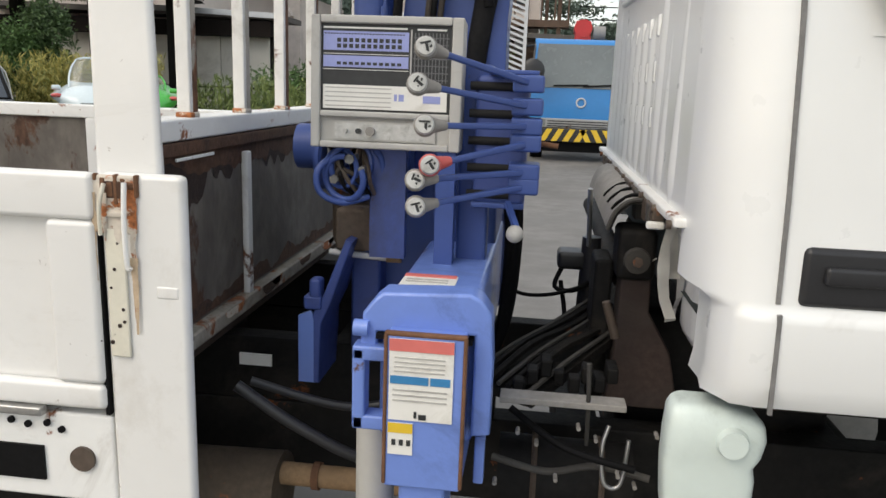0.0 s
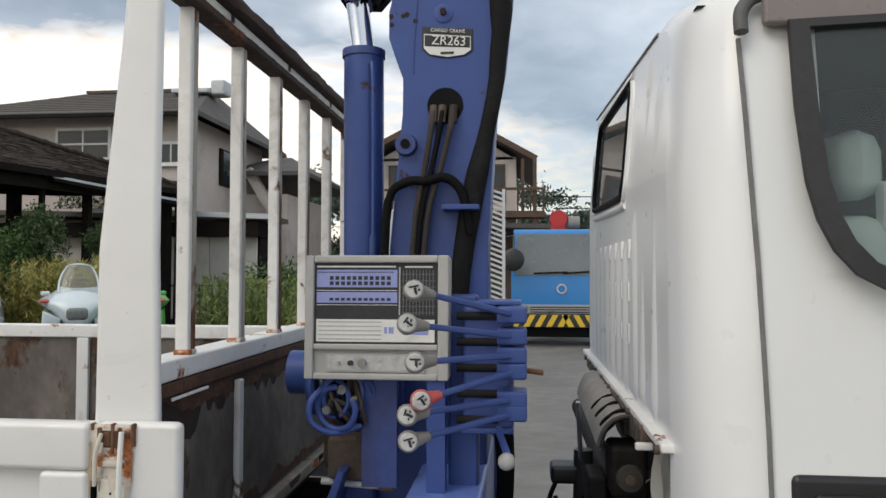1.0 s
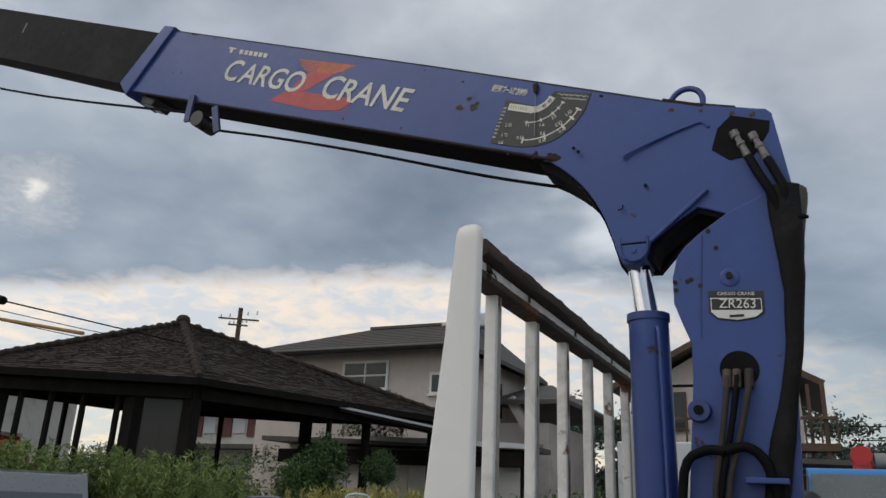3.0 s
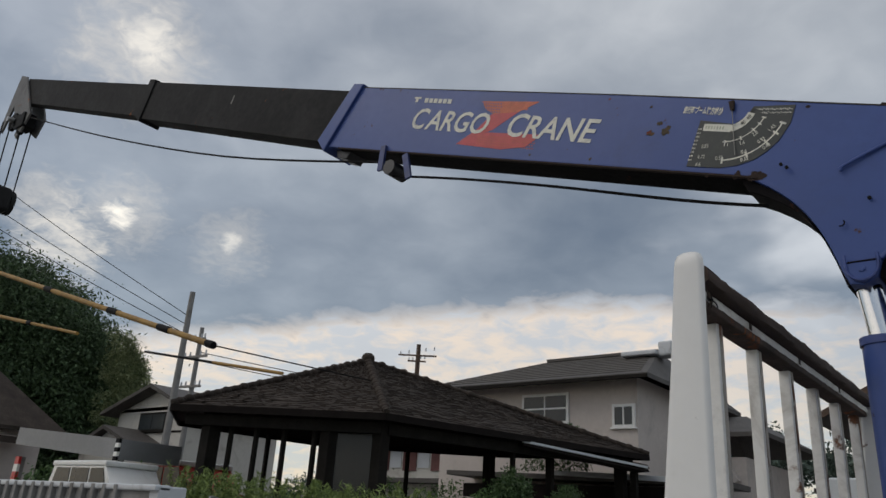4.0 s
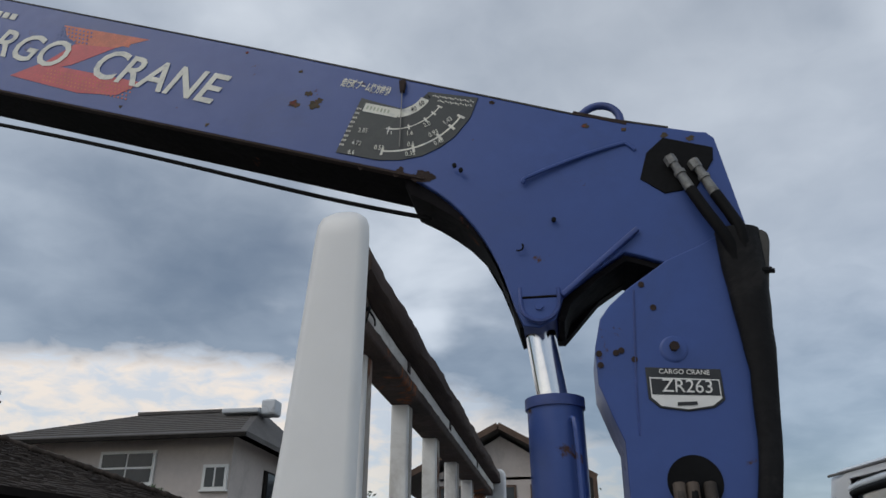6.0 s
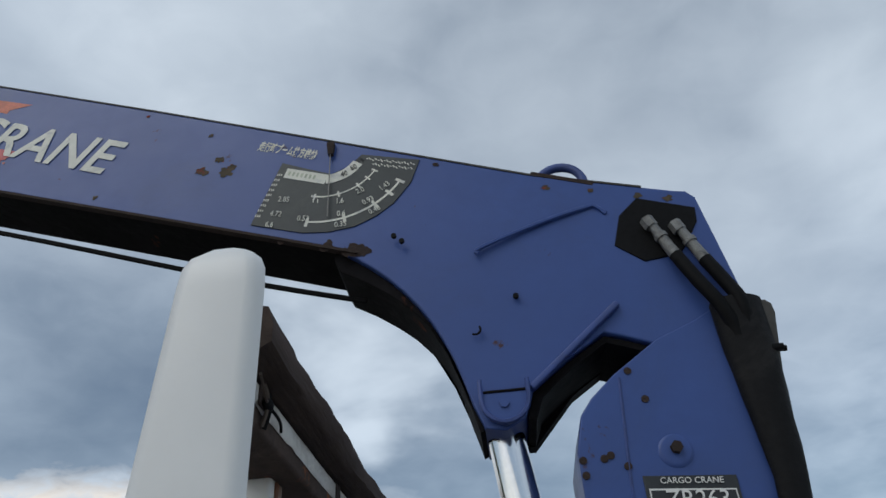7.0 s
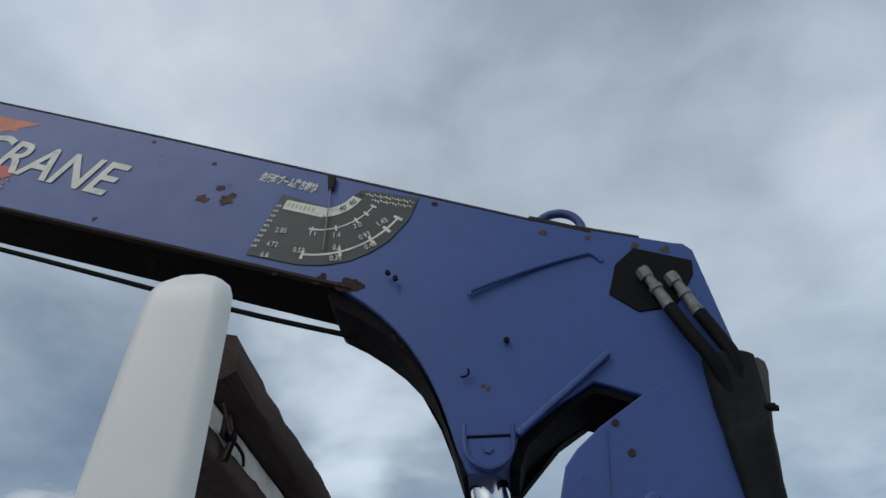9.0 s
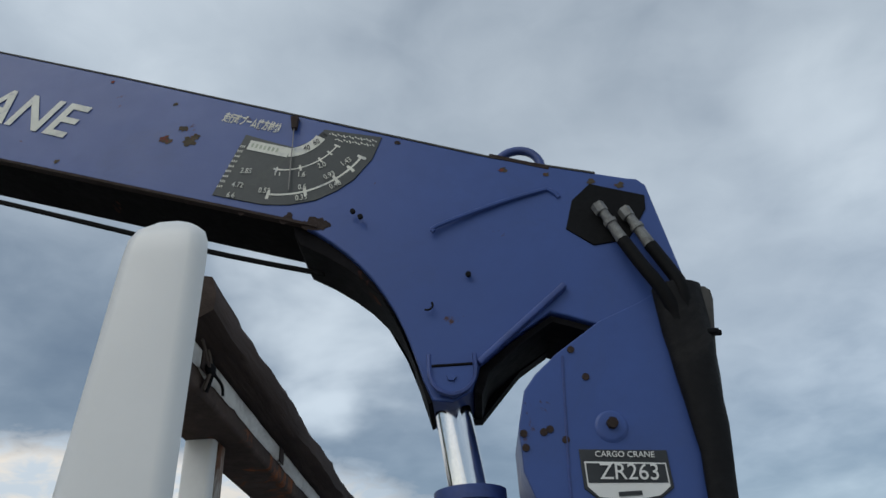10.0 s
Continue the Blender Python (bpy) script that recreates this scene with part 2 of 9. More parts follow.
label_yellow = material("yellow_sticker", (0.72, 0.48, 0.04), 0.45, vary=0.1, scale=15.0)
label_orange = material("orange_decal", (0.52, 0.105, 0.04), 0.45, vary=0.35, scale=20.0)
label_crimson = material("crimson_decal", (0.50, 0.05, 0.06), 0.45, vary=0.25, scale=30.0)
label_black = material("black_print", (0.022, 0.024, 0.026), 0.5, vary=0.25, scale=15.0)
label_lilac = material("lilac_print", (0.28, 0.32, 0.60), 0.45, vary=0.1, scale=15.0)
chart_green = material("faded_dark_green_chart", (0.030, 0.036, 0.035), 0.5, vary=0.2, scale=14.0, dirt=0.35, dirt_color=(0.055, 0.066, 0.052))
chart_fade = material("faded_green_print", (0.42, 0.45, 0.33), 0.5, vary=0.3, scale=40.0)
blot_brown = material("olive_brown_chip", (0.075, 0.055, 0.03), 0.8, vary=0.5, scale=40.0, rust=0.5, rust_scale=30.0, rust_color=(0.10, 0.02, 0.015), bump=0.4)
cream_print = material("worn_cream_print", (0.70, 0.69, 0.60), 0.5, vary=0.12, scale=25.0, dirt=0.35, dirt_color=(0.22, 0.24, 0.30))
knob_face = material("worn_grey_knob_face", (0.50, 0.50, 0.48), 0.4, vary=0.2, scale=60.0, dirt=0.4, dirt_color=(0.2, 0.19, 0.17))
red_knob = material("red_knob_plastic", (0.55, 0.10, 0.09), 0.35, vary=0.05)
asphalt = material("worn_concrete_yard", (0.180, 0.172, 0.163), 0.75, vary=0.28, scale=0.5, bump=0.5, bump_scale=40, dirt=0.65, dirt_color=(0.105, 0.098, 0.09))
rail_dirty = material("rust_streaked_pale_rail", (0.36, 0.33, 0.28), 0.7, vary=0.25, scale=6.0, rust=0.5, rust_scale=5.0, dirt=0.6, dirt_color=(0.10, 0.08, 0.06), bump=0.3)
latch_rust = material("flaking_rusted_paint", (0.62, 0.56, 0.48), 0.75, vary=0.2, scale=14.0, rust=0.80, rust_scale=16.0, rust_color=(0.20, 0.07, 0.025), bump=0.5)
seal_rubber = material("greyish_seal_rubber", (0.028, 0.026, 0.026), 0.6, vary=0.25, scale=8.0)
seam_grey = material("grey_door_gap_rubber", (0.19, 0.185, 0.18), 0.7, vary=0.3, scale=25.0)
lining = material("dark_cab_lining", (0.03, 0.04, 0.042), 0.8, vary=0.2, scale=5.0)
seat_cloth = material("pale_seat_cover", (0.62, 0.72, 0.69), 0.7, vary=0.12, scale=6.0)
window_white = material("white_window_frame", (0.75, 0.75, 0.73), 0.5, vary=0.05)
door_glass_m = glass_material("tinted_door_glass", (0.62, 0.72, 0.69), 0.01, 0.95)
glass = glass_material("dark_cab_glass", (0.55, 0.60, 0.60), 0.02, 0.85)
glass_clear = glass_material("windscreen_glass", (0.6, 0.65, 0.65), 0.02, 0.85)
house_glass = material("window_glass_dark", (0.035, 0.042, 0.048), 0.12, vary=0.2, scale=2.0, spec=0.35)
car_glass = material("dark_blue_car_glass", (0.035, 0.048, 0.065), 0.08, vary=0.1, scale=2.0, spec=0.4)
# crane blue lightened: stronger light on the outriggers is put into the colour
lit_blue = material("crane_blue_lit_tone", (0.145, 0.240, 0.60), 0.35, vary=0.08, scale=4.0, rust=0.12, rust_scale=9.0, rust_color=(0.05, 0.024, 0.014), dirt=0.2, dirt_color=(0.05, 0.08, 0.2), coat=0.3)
silencer_brown = material("heat_stained_silencer", (0.085, 0.062, 0.042), 0.75, vary=0.4, scale=7.0, rust=0.4, dirt=0.5, dirt_color=(0.03, 0.022, 0.016), bump=0.3)
hose_brown = material("dull_brown_hose", (0.042, 0.033, 0.026), 0.8, vary=0.4, scale=20.0)
dark_rust = material("dark_rust_scab", (0.034, 0.020, 0.015), 0.9, vary=0.4, scale=30.0, bump=0.5, bump_scale=150)
fitting_steel = material("dull_hose_fitting", (0.24, 0.24, 0.23), 0.6, metal=0.35, vary=0.35, scale=60.0, dirt=0.6, dirt_color=(0.07, 0.065, 0.06), bump=0.4, bump_scale=200)
washer = material("milky_plastic_tank", (0.62, 0.70, 0.66), 0.35, vary=0.06, scale=6.0, dirt=0.35, dirt_color=(0.35, 0.40, 0.36))
cloth_brown = material("brown_pipe_wrap", (0.27, 0.17, 0.09), 0.8, vary=0.3, scale=12.0, rust=0.3, bump=0.3)
duct_grey = material("grey_rubber_duct", (0.27, 0.255, 0.235), 0.7, vary=0.25, scale=8.0, bump=0.2, dirt=0.3)
drip_grey = material("dark_grey_drip_rubber", (0.10, 0.098, 0.096), 0.6, vary=0.2, scale=9.0)
visor_smoke = material("smoked_visor", (0.25, 0.21, 0.20), 0.3, vary=0.15, scale=5.0, dirt=0.3)
screen_haze = glass_material("hazy_wind_screen", (0.93, 0.95, 0.92), 0.08, 0.88)
head_steel = material("dull_grey_head_steel", (0.12, 0.118, 0.115), 0.6, vary=0.25, scale=5.0, rust=0.2, dirt=0.5, dirt_color=(0.04, 0.037, 0.034), bump=0.2)
fade_red = material("dusty_dark_red_primer", (0.040, 0.025, 0.021), 0.8, vary=0.35, scale=7.0, dirt=0.5, dirt_color=(0.05, 0.04, 0.035))


# ---- mesh helpers ----
def box(bm, x0, x1, y0, y1, z0, z1, bevel=0.0):
    vs = [bm.verts.new(p) for p in ((x0, y0, z0), (x1, y0, z0), (x1, y1, z0), (x0, y1, z0), (x0, y0, z1), (x1, y0, z1), (x1, y1, z1), (x0, y1, z1))]
    fs = [bm.faces.new([vs[i] for i in f]) for f in ((3, 2, 1, 0), (4, 5, 6, 7), (0, 1, 5, 4), (1, 2, 6, 5), (2, 3, 7, 6), (3, 0, 4, 7))]
    if bevel:
        es = list({e for f in fs for e in f.edges})
        bmesh.ops.bevel(bm, geom=es, offset=bevel, segments=2, profile=0.5, affect="EDGES", clamp_overlap=True)
    return vs


def beam(bm, p0, p1, w, h, up=(0, 0, 1), w1=None, h1=None, bevel=0.0):
    """A straight bar of section w x h (to w1 x h1) from p0 to p1."""
    p0, p1 = Vector(p0), Vector(p1)
    d = (p1 - p0).normalized()
    side = d.cross(Vector(up)).normalized()
    top = side.cross(d)
    w1, h1 = w if w1 is None else w1, h if h1 is None else h1
    rings = []
    for p, a, b in ((p0, w, h), (p1, w1, h1)):
        rings.append([bm.verts.new(p + side * a / 2 * i + top * b / 2 * j) for i, j in ((-1, -1), (1, -1), (1, 1), (-1, 1))])
    a, b = rings
    fs = [bm.faces.new(a), bm.faces.new(b[::-1])] + [bm.faces.new((a[k], b[k], b[(k + 1) % 4], a[(k + 1) % 4])) for k in range(4)]
    bmesh.ops.recalc_face_normals(bm, faces=fs)
    if bevel:
        bmesh.ops.bevel(bm, geom=list({e for f in fs for e in f.edges}), offset=bevel, segments=2, profile=0.5, affect="EDGES", clamp_overlap=True)


def cyl(bm, p0, p1, r0, r1=None, seg=16, caps=True):
    p0, p1 = Vector(p0), Vector(p1)
    r1 = r0 if r1 is None else r1
    d = (p1 - p0).normalized()
    a = d.orthogonal().normalized()
    b = d.cross(a)
    rings = [[bm.verts.new(p + (a * math.cos(2 * math.pi * k / seg) + b * math.sin(2 * math.pi * k / seg)) * r) for k in range(seg)] for p, r in ((p0, r0), (p1, r1))]
    for k in range(seg):
        f = bm.faces.new((rings[0][k], rings[0][(k + 1) % seg], rings[1][(k + 1) % seg], rings[1][k]))
        f.smooth = True
    if caps:
        bm.faces.new(rings[0][::-1])
        bm.faces.new(rings[1])


def tube(bm, pts, r, seg=8, steps=6):
    """A round hose through the points, smoothed."""
    pts = [Vector(p) for p in pts]
    path = []
    for i in range(len(pts) - 1):
        q0, q1, q2, q3 = pts[max(i - 1, 0)], pts[i], pts[i + 1], pts[min(i + 2, len(pts) - 1)]
        for k in range(steps):
            t = k / steps
            path.append(0.5 * (2 * q1 + (q2 - q0) * t + (2 * q0 - 5 * q1 + 4 * q2 - q3) * t * t + (3 * q1 - q0 - 3 * q2 + q3) * t ** 3))
    path.append(pts[-1])
    rings, a = [], None
    for i, p in enumerate(path):
        d = (path[min(i + 1, len(path) - 1)] - path[max(i - 1, 0)]).normalized()
        a = d.orthogonal().normalized() if a is None else (a - d * a.dot(d)).normalized()
        b = d.cross(a)
        rings.append([bm.verts.new(p + (a * math.cos(2 * math.pi * k / seg) + b * math.sin(2 * math.pi * k / seg)) * r) for k in range(seg)])
    for u, v in zip(rings, rings[1:]):
        for k in range(seg):
            bm.faces.new((u[k], u[(k + 1) % seg], v[(k + 1) % seg], v[k])).smooth = True
    bm.faces.new(rings[0][::-1])
    bm.faces.new(rings[-1])


def prism(bm, pts, y0, y1, bevel=0.0, skew=0.0):
    """The outline pts in x and z, from y0 to y1; skew swings it about x = 0."""
    a = [bm.verts.new((x, y0 - skew * x, z)) for x, z in pts]
    b = [bm.verts.new((x, y1 - skew * x, z)) for x, z in pts]
    fs = [bm.faces.new(a), bm.faces.new(b[::-1])]
    n = len(pts)
    fs += [bm.faces.new((a[k], b[k], b[(k + 1) % n], a[(k + 1) % n])) for k in range(n)]
    bmesh.ops.recalc_face_normals(bm, faces=fs)
    if bevel:
        bmesh.ops.bevel(bm, geom=list({e for f in fs[:2] for e in f.edges}), offset=bevel, segments=2, profile=0.5, affect="EDGES", clamp_overlap=True)


def sphere(bm, c, r, seg=12, squash=(1, 1, 1)):
    m = Matrix.Translation(c) @ Matrix.Diagonal((r * squash[0], r * squash[1], r * squash[2], 1))
    got = bmesh.ops.create_uvsphere(bm, u_segments=seg, v_segments=max(6, seg // 2), radius=1, matrix=m)
    for v in got["verts"]:
        for f in v.link_faces:
            f.smooth = True


def torus(bm, c, axis, R, r, seg=24, sides=8, a0=0.0, a1=2 * math.pi):
    axis = Vector(axis).normalized()
    a = axis.orthogonal().normalized()
    b = axis.cross(a)
    full = abs(a1 - a0 - 2 * math.pi) < 1e-6
    rings = []
    for i in range(seg + (0 if full else 1)):
        t = a0 + (a1 - a0) * i / seg
        d = a * math.cos(t) + b * math.sin(t)
        rings.append([bm.verts.new(Vector(c) + d * (R + r * math.cos(u)) + axis * r * math.sin(u)) for u in (2 * math.pi * k / sides for k in range(sides))])
    for i in range(seg):
        u, v = rings[i], rings[(i + 1) % len(rings)]
        for k in range(sides):
            bm.faces.new((u[k], v[k], v[(k + 1) % sides], u[(k + 1) % sides])).smooth = True


def thing(name, at, label, category, group="", kind=""):
    ob = new(name)
    ob.empty_display_size = 0.1
    ob.location = at
    return tagged(ob, label, category, group, kind)


def origin_of(ob):
    o = Vector((0, 0, 0))
    while ob is not None:
        o += ob.location
        ob = ob.parent
    return o


def part(name, bm, mat, parent=None, label=""):
    """One mesh, its vertices given in the world, under a thing or a part."""
    if parent is not None:
        bmesh.ops.translate(bm, verts=bm.verts, vec=-origin_of(parent))
    me = bpy.data.meshes.new(name)
    bm.to_mesh(me)
    bm.free()
    me.materials.append(mat)
    me.shade_smooth()
    me.set_sharp_from_angle(angle=radians(52))
    ob = new(name, me)
    if len(me.polygons) > 20:  # keeps large faces flat between their rounded edges
        wn = ob.modifiers.new("flat_faces", "WEIGHTED_NORMAL")
        wn.keep_sharp = True
    ob.parent = parent
    return tagged(ob, label)


def one(fn, *a, **k):
    bm = bmesh.new()
    fn(bm, *a, **k)
    return bm


def many(fn, rows):
    bm = bmesh.new()
    for r in rows:
        fn(bm, *r)
    return bm


def structure(name, bm, mat, label, category):
    return tagged(part(name, bm, mat), label, category, kind="structure")


def text_mesh(name, words, size, m, mat, parent, shear=0.0, depth=0.0008, label="", squeeze=1.0, width=0.0, bold=0.0):
    """Lettering laid flat by the matrix m: x along the line, y up."""
    cu = bpy.data.curves.new(name, "FONT")
    cu.body, cu.size, cu.shear, cu.extrude, cu.resolution_u, cu.offset = words, size, shear, depth, 3, bold
    tmp = bpy.data.objects.new(name + "_line", cu)
    scene.collection.objects.link(tmp)
    bpy.context.view_layer.update()
    me = bpy.data.meshes.new_from_object(tmp.evaluated_get(bpy.context.evaluated_depsgraph_get()))
    bpy.data.objects.remove(tmp)
    if width:
        xs = [v.co.x for v in me.vertices]
        squeeze = width / (max(xs) - min(xs))
        me.transform(Matrix.Translation((-min(xs), 0, 0)))
    me.transform(Matrix.Translation(-origin_of(parent)) @ m @ Matrix.Diagonal((squeeze, 1, 1, 1)))
    me.name = name
    me.materials.clear()
    me.materials.append(mat)
    ob = new(name, me)
    ob.parent = parent
    return tagged(ob, label)


def facing(at, right, up):
    """A matrix for lettering at a point, its line along right and its height along up."""
    right, up = Vector(right).normalized(), Vector(up)
    up = (up - right * up.dot(right)).normalized()
    m = Matrix((right, up, right.cross(up))).transposed().to_4x4()
    return Matrix.Translation(at) @ m


dusty_black = material("dusty_dark_steel", (0.062, 0.058, 0.052), 0.8, vary=0.35, scale=6.0, dirt=0.4, dirt_color=(0.03, 0.026, 0.022), bump=0.3)


# ---- ground ----
def rise(x, y):
    def s(a, b, v):
        t = max(0.0, min(1.0, (v - a) / (b - a)))
        return t * t * (3 - 2 * t)
    return 1.0 * s(-9, -20, x) * s(1, 6, y) + 0.08 * s(-2.5, -6, x) * s(5, 9, y)


def build_ground():
    xs = [-1500, -600, -250, -120, -70, -50] + [x * 1.5 for x in range(-27, 14)] + [26, 40, 80, 200, 600, 1500]
    ys = [-1500, -500, -150, -50, -20] + [y * 1.5 for y in range(-8, 34)] + [60, 85, 130, 250, 600, 1500]
    vs = [(x, y, rise(x, y) + (0.015 * noise.noise(Vector((x * 0.3, y * 0.3, 0))) if abs(x) < 60 and y < 60 else 0)) for y in ys for x in xs]
    n = len(xs)
    me = bpy.data.meshes.new("ground")
    me.from_pydata(vs, [], [(j * n + i, j * n + i + 1, (j + 1) * n + i + 1, (j + 1) * n + i) for j in range(len(ys) - 1) for i in range(n - 1)])
    me.materials.append(asphalt)
    for p in me.polygons:
        p.use_smooth = True
    tagged(new("ground", me), "worn grey concrete yard with stains and patches", "ground", kind="structure")


build_ground()

# ---- truck: bed ----
Y0, Y1 = 1.19, 2.97
GX = -0.44
truck_bed = thing("truck_cargo_bed", (-1.8, 2.08, 0.8), "white steel flatbed with drop sides, rust and chipped paint", "truck bed")
part("bed_floor", one(box, -3.4, -0.47, Y0 + 0.05, Y1 - 0.05, 0.90, 0.96), old_wood, truck_bed, "dark worn plank floor")
part("side_sill", one(box, -3.4, -0.449, Y0 + 0.004, Y0 + 0.07, 0.765, 0.925, 0.006), white_worn, truck_bed, "white sill rail with drain holes")
part("side_sill", one(box, -3.4, -0.449, Y1 - 0.07, Y1, 0.78, 0.925, 0.006), white_worn, truck_bed)
part("sill_slot", one(box, -0.70, -0.575, Y0 - 0.001, Y0 + 0.02, 0.80, 0.862), black, truck_bed, "black slot")
for hx, hz in ((-0.60, 0.90), (-0.565, 0.905), (-0.54, 0.895), (-0.63, 0.905)):
    part("bolt_hole", one(cyl, (hx, Y0 - 0.001, hz), (hx, Y0 + 0.01, hz), 0.006, seg=10), black, truck_bed)
part("drain_hole", one(cyl, (-0.505, Y0 - 0.002, 0.845), (-0.505, Y0 + 0.012, 0.845), 0.022, seg=18), grime, truck_bed)
# near side gate: raised rim round a recessed field
gate = part("side_gate", many(box, [(-3.4, -0.452, Y0 + 0.012, Y0 + 0.04, 0.94, 1.325, 0.004)]), white, truck_bed, "white pressed steel drop side")
for name_, b in (("gate_rim", (-3.4, -0.452, Y0 - 0.012, Y0 + 0.012, 1.255, 1.33, 0.01)), ("gate_rim", (-3.4, -0.452, Y0 - 0.012, Y0 + 0.012, 0.94, 0.985, 0.01)), ("gate_rim", (-0.535, -0.452, Y0 - 0.012, Y0 + 0.012, 0.985, 1.255, 0.01))):
    part(name_, one(box, *b), white, gate)
part("gate_hinge", many(box, [(-0.68, -0.56, Y0 - 0.02, Y0 + 0.0, 0.925, 0.94, 0.003)]), steel, truck_bed)
# far gate seen from inside
far_gate = part("side_gate", one(box, -3.4, -0.47, Y1 - 0.035, Y1 - 0.01, 0.96, 1.31), bulk, truck_bed, "inner face of the far drop side, brown and rusty")
part("gate_rim", one(box, -3.4, -0.47, Y1 - 0.05, Y1 + 0.006, 1.30, 1.352, 0.006), white_worn, far_gate)
for gx in (-1.535, -2.5):
    part("gate_stay", one(box, gx - 0.025, gx + 0.025, Y1 - 0.052, Y1 - 0.034, 0.96, 1.30, 0.004), white_worn, far_gate)
part("tail_gate", one(box, -3.44, -3.405, Y0, Y1, 0.94, 1.33, 0.006), white, truck_bed)
# front bulkhead
head = part("bulkhead_plate", one(box, GX - 0.012, GX, Y0 + 0.1, Y1 - 0.06, 0.995, 1.36), bulk, truck_bed, "grimy brown steel headboard plate")
part("bulkhead_cap", one(box, GX - 0.055, GX + 0.014, Y0 + 0.10, Y1 - 0.06, 1.362, 1.402, 0.005), white_worn, head, "white chipped top rail")
def rust_band(bm, y0, y1, zt, zb, x, seed, rag=0.03):
    """A ragged sheet of scale hanging from an edge."""
    n = max(8, int((y1 - y0) / 0.012))
    top, low = [], []
    for i in range(n + 1):
        y = y0 + (y1 - y0) * i / n
        f = noise.noise(Vector((y * 9, seed, 0))) + 0.6 * noise.noise(Vector((y * 31, seed, 3)))
        w = min(1.0, 6 * i / n, 6 * (n - i) / n)
        top.append(bm.verts.new((x, y, zt)))
        low.append(bm.verts.new((x, y, zt - (zt - zb) * (0.35 + 0.65 * w) + rag * f * w)))
    for k in range(n):
        bm.faces.new((top[k], top[k + 1], low[k + 1], low[k]))


part("rust_lip", one(box, GX, GX + 0.014, Y0 + 0.10, Y1 - 0.06, 1.334, 1.360, 0.004), lip_brown, head)
part("rust_scale", one(rust_band, Y0 + 0.11, Y1 - 0.07, 1.350, 1.292, GX + 0.0025, 2.0), lip_brown, head, "dark flaking rust below the top rail")
for k, (ya, yb, zb) in enumerate(((1.36, 1.56, 1.22), (1.58, 1.70, 1.262), (1.86, 2.05, 1.27), (2.22, 2.45, 1.235))):
    part("rust_scale", one(rust_band, ya, yb, 1.325, zb, GX + 0.0015, 7.0 + k, 0.05), dark_rust, head)
part("rust_scale", one(rust_band, 1.30, 2.88, 1.000, 1.028, GX + 0.0015, 5.0, 0.03), lip_brown, head, "rust creeping up from the bottom rail")
part("torn_lip", one(box, GX + 0.014, GX + 0.018, 1.40, 1.56, 1.326, 1.332, 0.001), white_worn, head)
part("bottom_rail", one(box, GX - 0.03, GX + 0.022, Y0 + 0.10, Y1 - 0.06, 0.955, 0.990, 0.006), rail_dirty, head)
for k in range(9):
    ya = 1.36 + 0.17 * k + 0.05 * ((k * 7) % 3)
    part("rust_scab", one(rust_band, ya, ya + 0.07 + 0.03 * (k % 3), 0.988, 0.972 - 0.004 * (k % 3), GX + 0.0235, 20.0 + k, 0.008), latch_rust if k % 2 else lip_brown, head)
for sy in (1.75, 2.62):
    part("bulkhead_stile", one(box, GX, GX + 0.016, sy - 0.014, sy + 0.014, 0.985, 1.318, 0.004), bar_white, head)


def corner_pillar(y, out):
    s = -1 if out < 0 else 1
    lo = part("corner_pillar", one(box, -0.447, -0.310, min(y, y + 0.026 * -s), max(y, y + 0.026 * -s), 0.765, 1.33, 0.010), white, truck_bed, "white folded steel corner pillar")
    part("pillar_web", one(box, -0.447, -0.395, min(y + 0.026 * -s, y + 0.11 * -s), max(y + 0.026 * -s, y + 0.11 * -s), 0.765, 1.32, 0.006), white, lo)
    bm = bmesh.new()
    secs = [(-0.470, -0.358, 0.030, 0.095, 1.325), (-0.470, -0.366, 0.034, 0.094, 1.60), (-0.461, -0.370, 0.042, 0.093, 1.74), (-0.443, -0.371, 0.048, 0.086, 1.95), (-0.430, -0.371, 0.052, 0.083, 2.140), (-0.4285, -0.372, 0.053, 0.082, 2.154), (-0.425, -0.376, 0.056, 0.080, 2.164), (-0.418, -0.383, 0.060, 0.076, 2.170)]
    rings = []
    for x0, x1, d0, d1, z in secs:
        ya, yb = (y + d0, y + d1) if s < 0 else (y - d1, y - d0)
        c = 0.011
        rings.append([bm.verts.new((px_, py_, z)) for px_, py_ in ((x0 + c, ya), (x1 - c, ya), (x1 - c * 0.35, ya + c * 0.3), (x1 - 0.001, ya + c), (x1 - 0.026, yb - c), (x1 - 0.026 - c * 0.6, yb), (x0 + c, yb), (x0, yb - c), (x0, ya + c), (x0 + c * 0.3, ya + c * 0.3))])
    for p, q in zip(rings, rings[1:]):
        for k in range(10):
            bm.faces.new((p[k], p[(k + 1) % 10], q[(k + 1) % 10], q[k]))
    bm.faces.new(rings[-1])
    bmesh.ops.recalc_face_normals(bm, faces=bm.faces)
    part("guard_post", bm, white, truck_bed, "tall white tapered guard post")
    return lo


pillar = corner_pillar(Y0, -1)
corner_pillar(Y1, 1)
# rusted latch pocket on the near pillar
part("latch_pocket", one(box, -0.456, -0.386, Y0 - 0.004, Y0 + 0.006, 1.236, 1.327, 0.004), latch_rust, pillar, "rusted latch recess")
# the pocket's shadow is painted as a dark rust-brown inset
part("pocket_shadow", one(box, -0.440, -0.402, Y0 - 0.0055, Y0 - 0.003, 1.292, 1.318, 0.001), lip_brown, pillar, "dark rust and painted shadow inside the latch pocket")


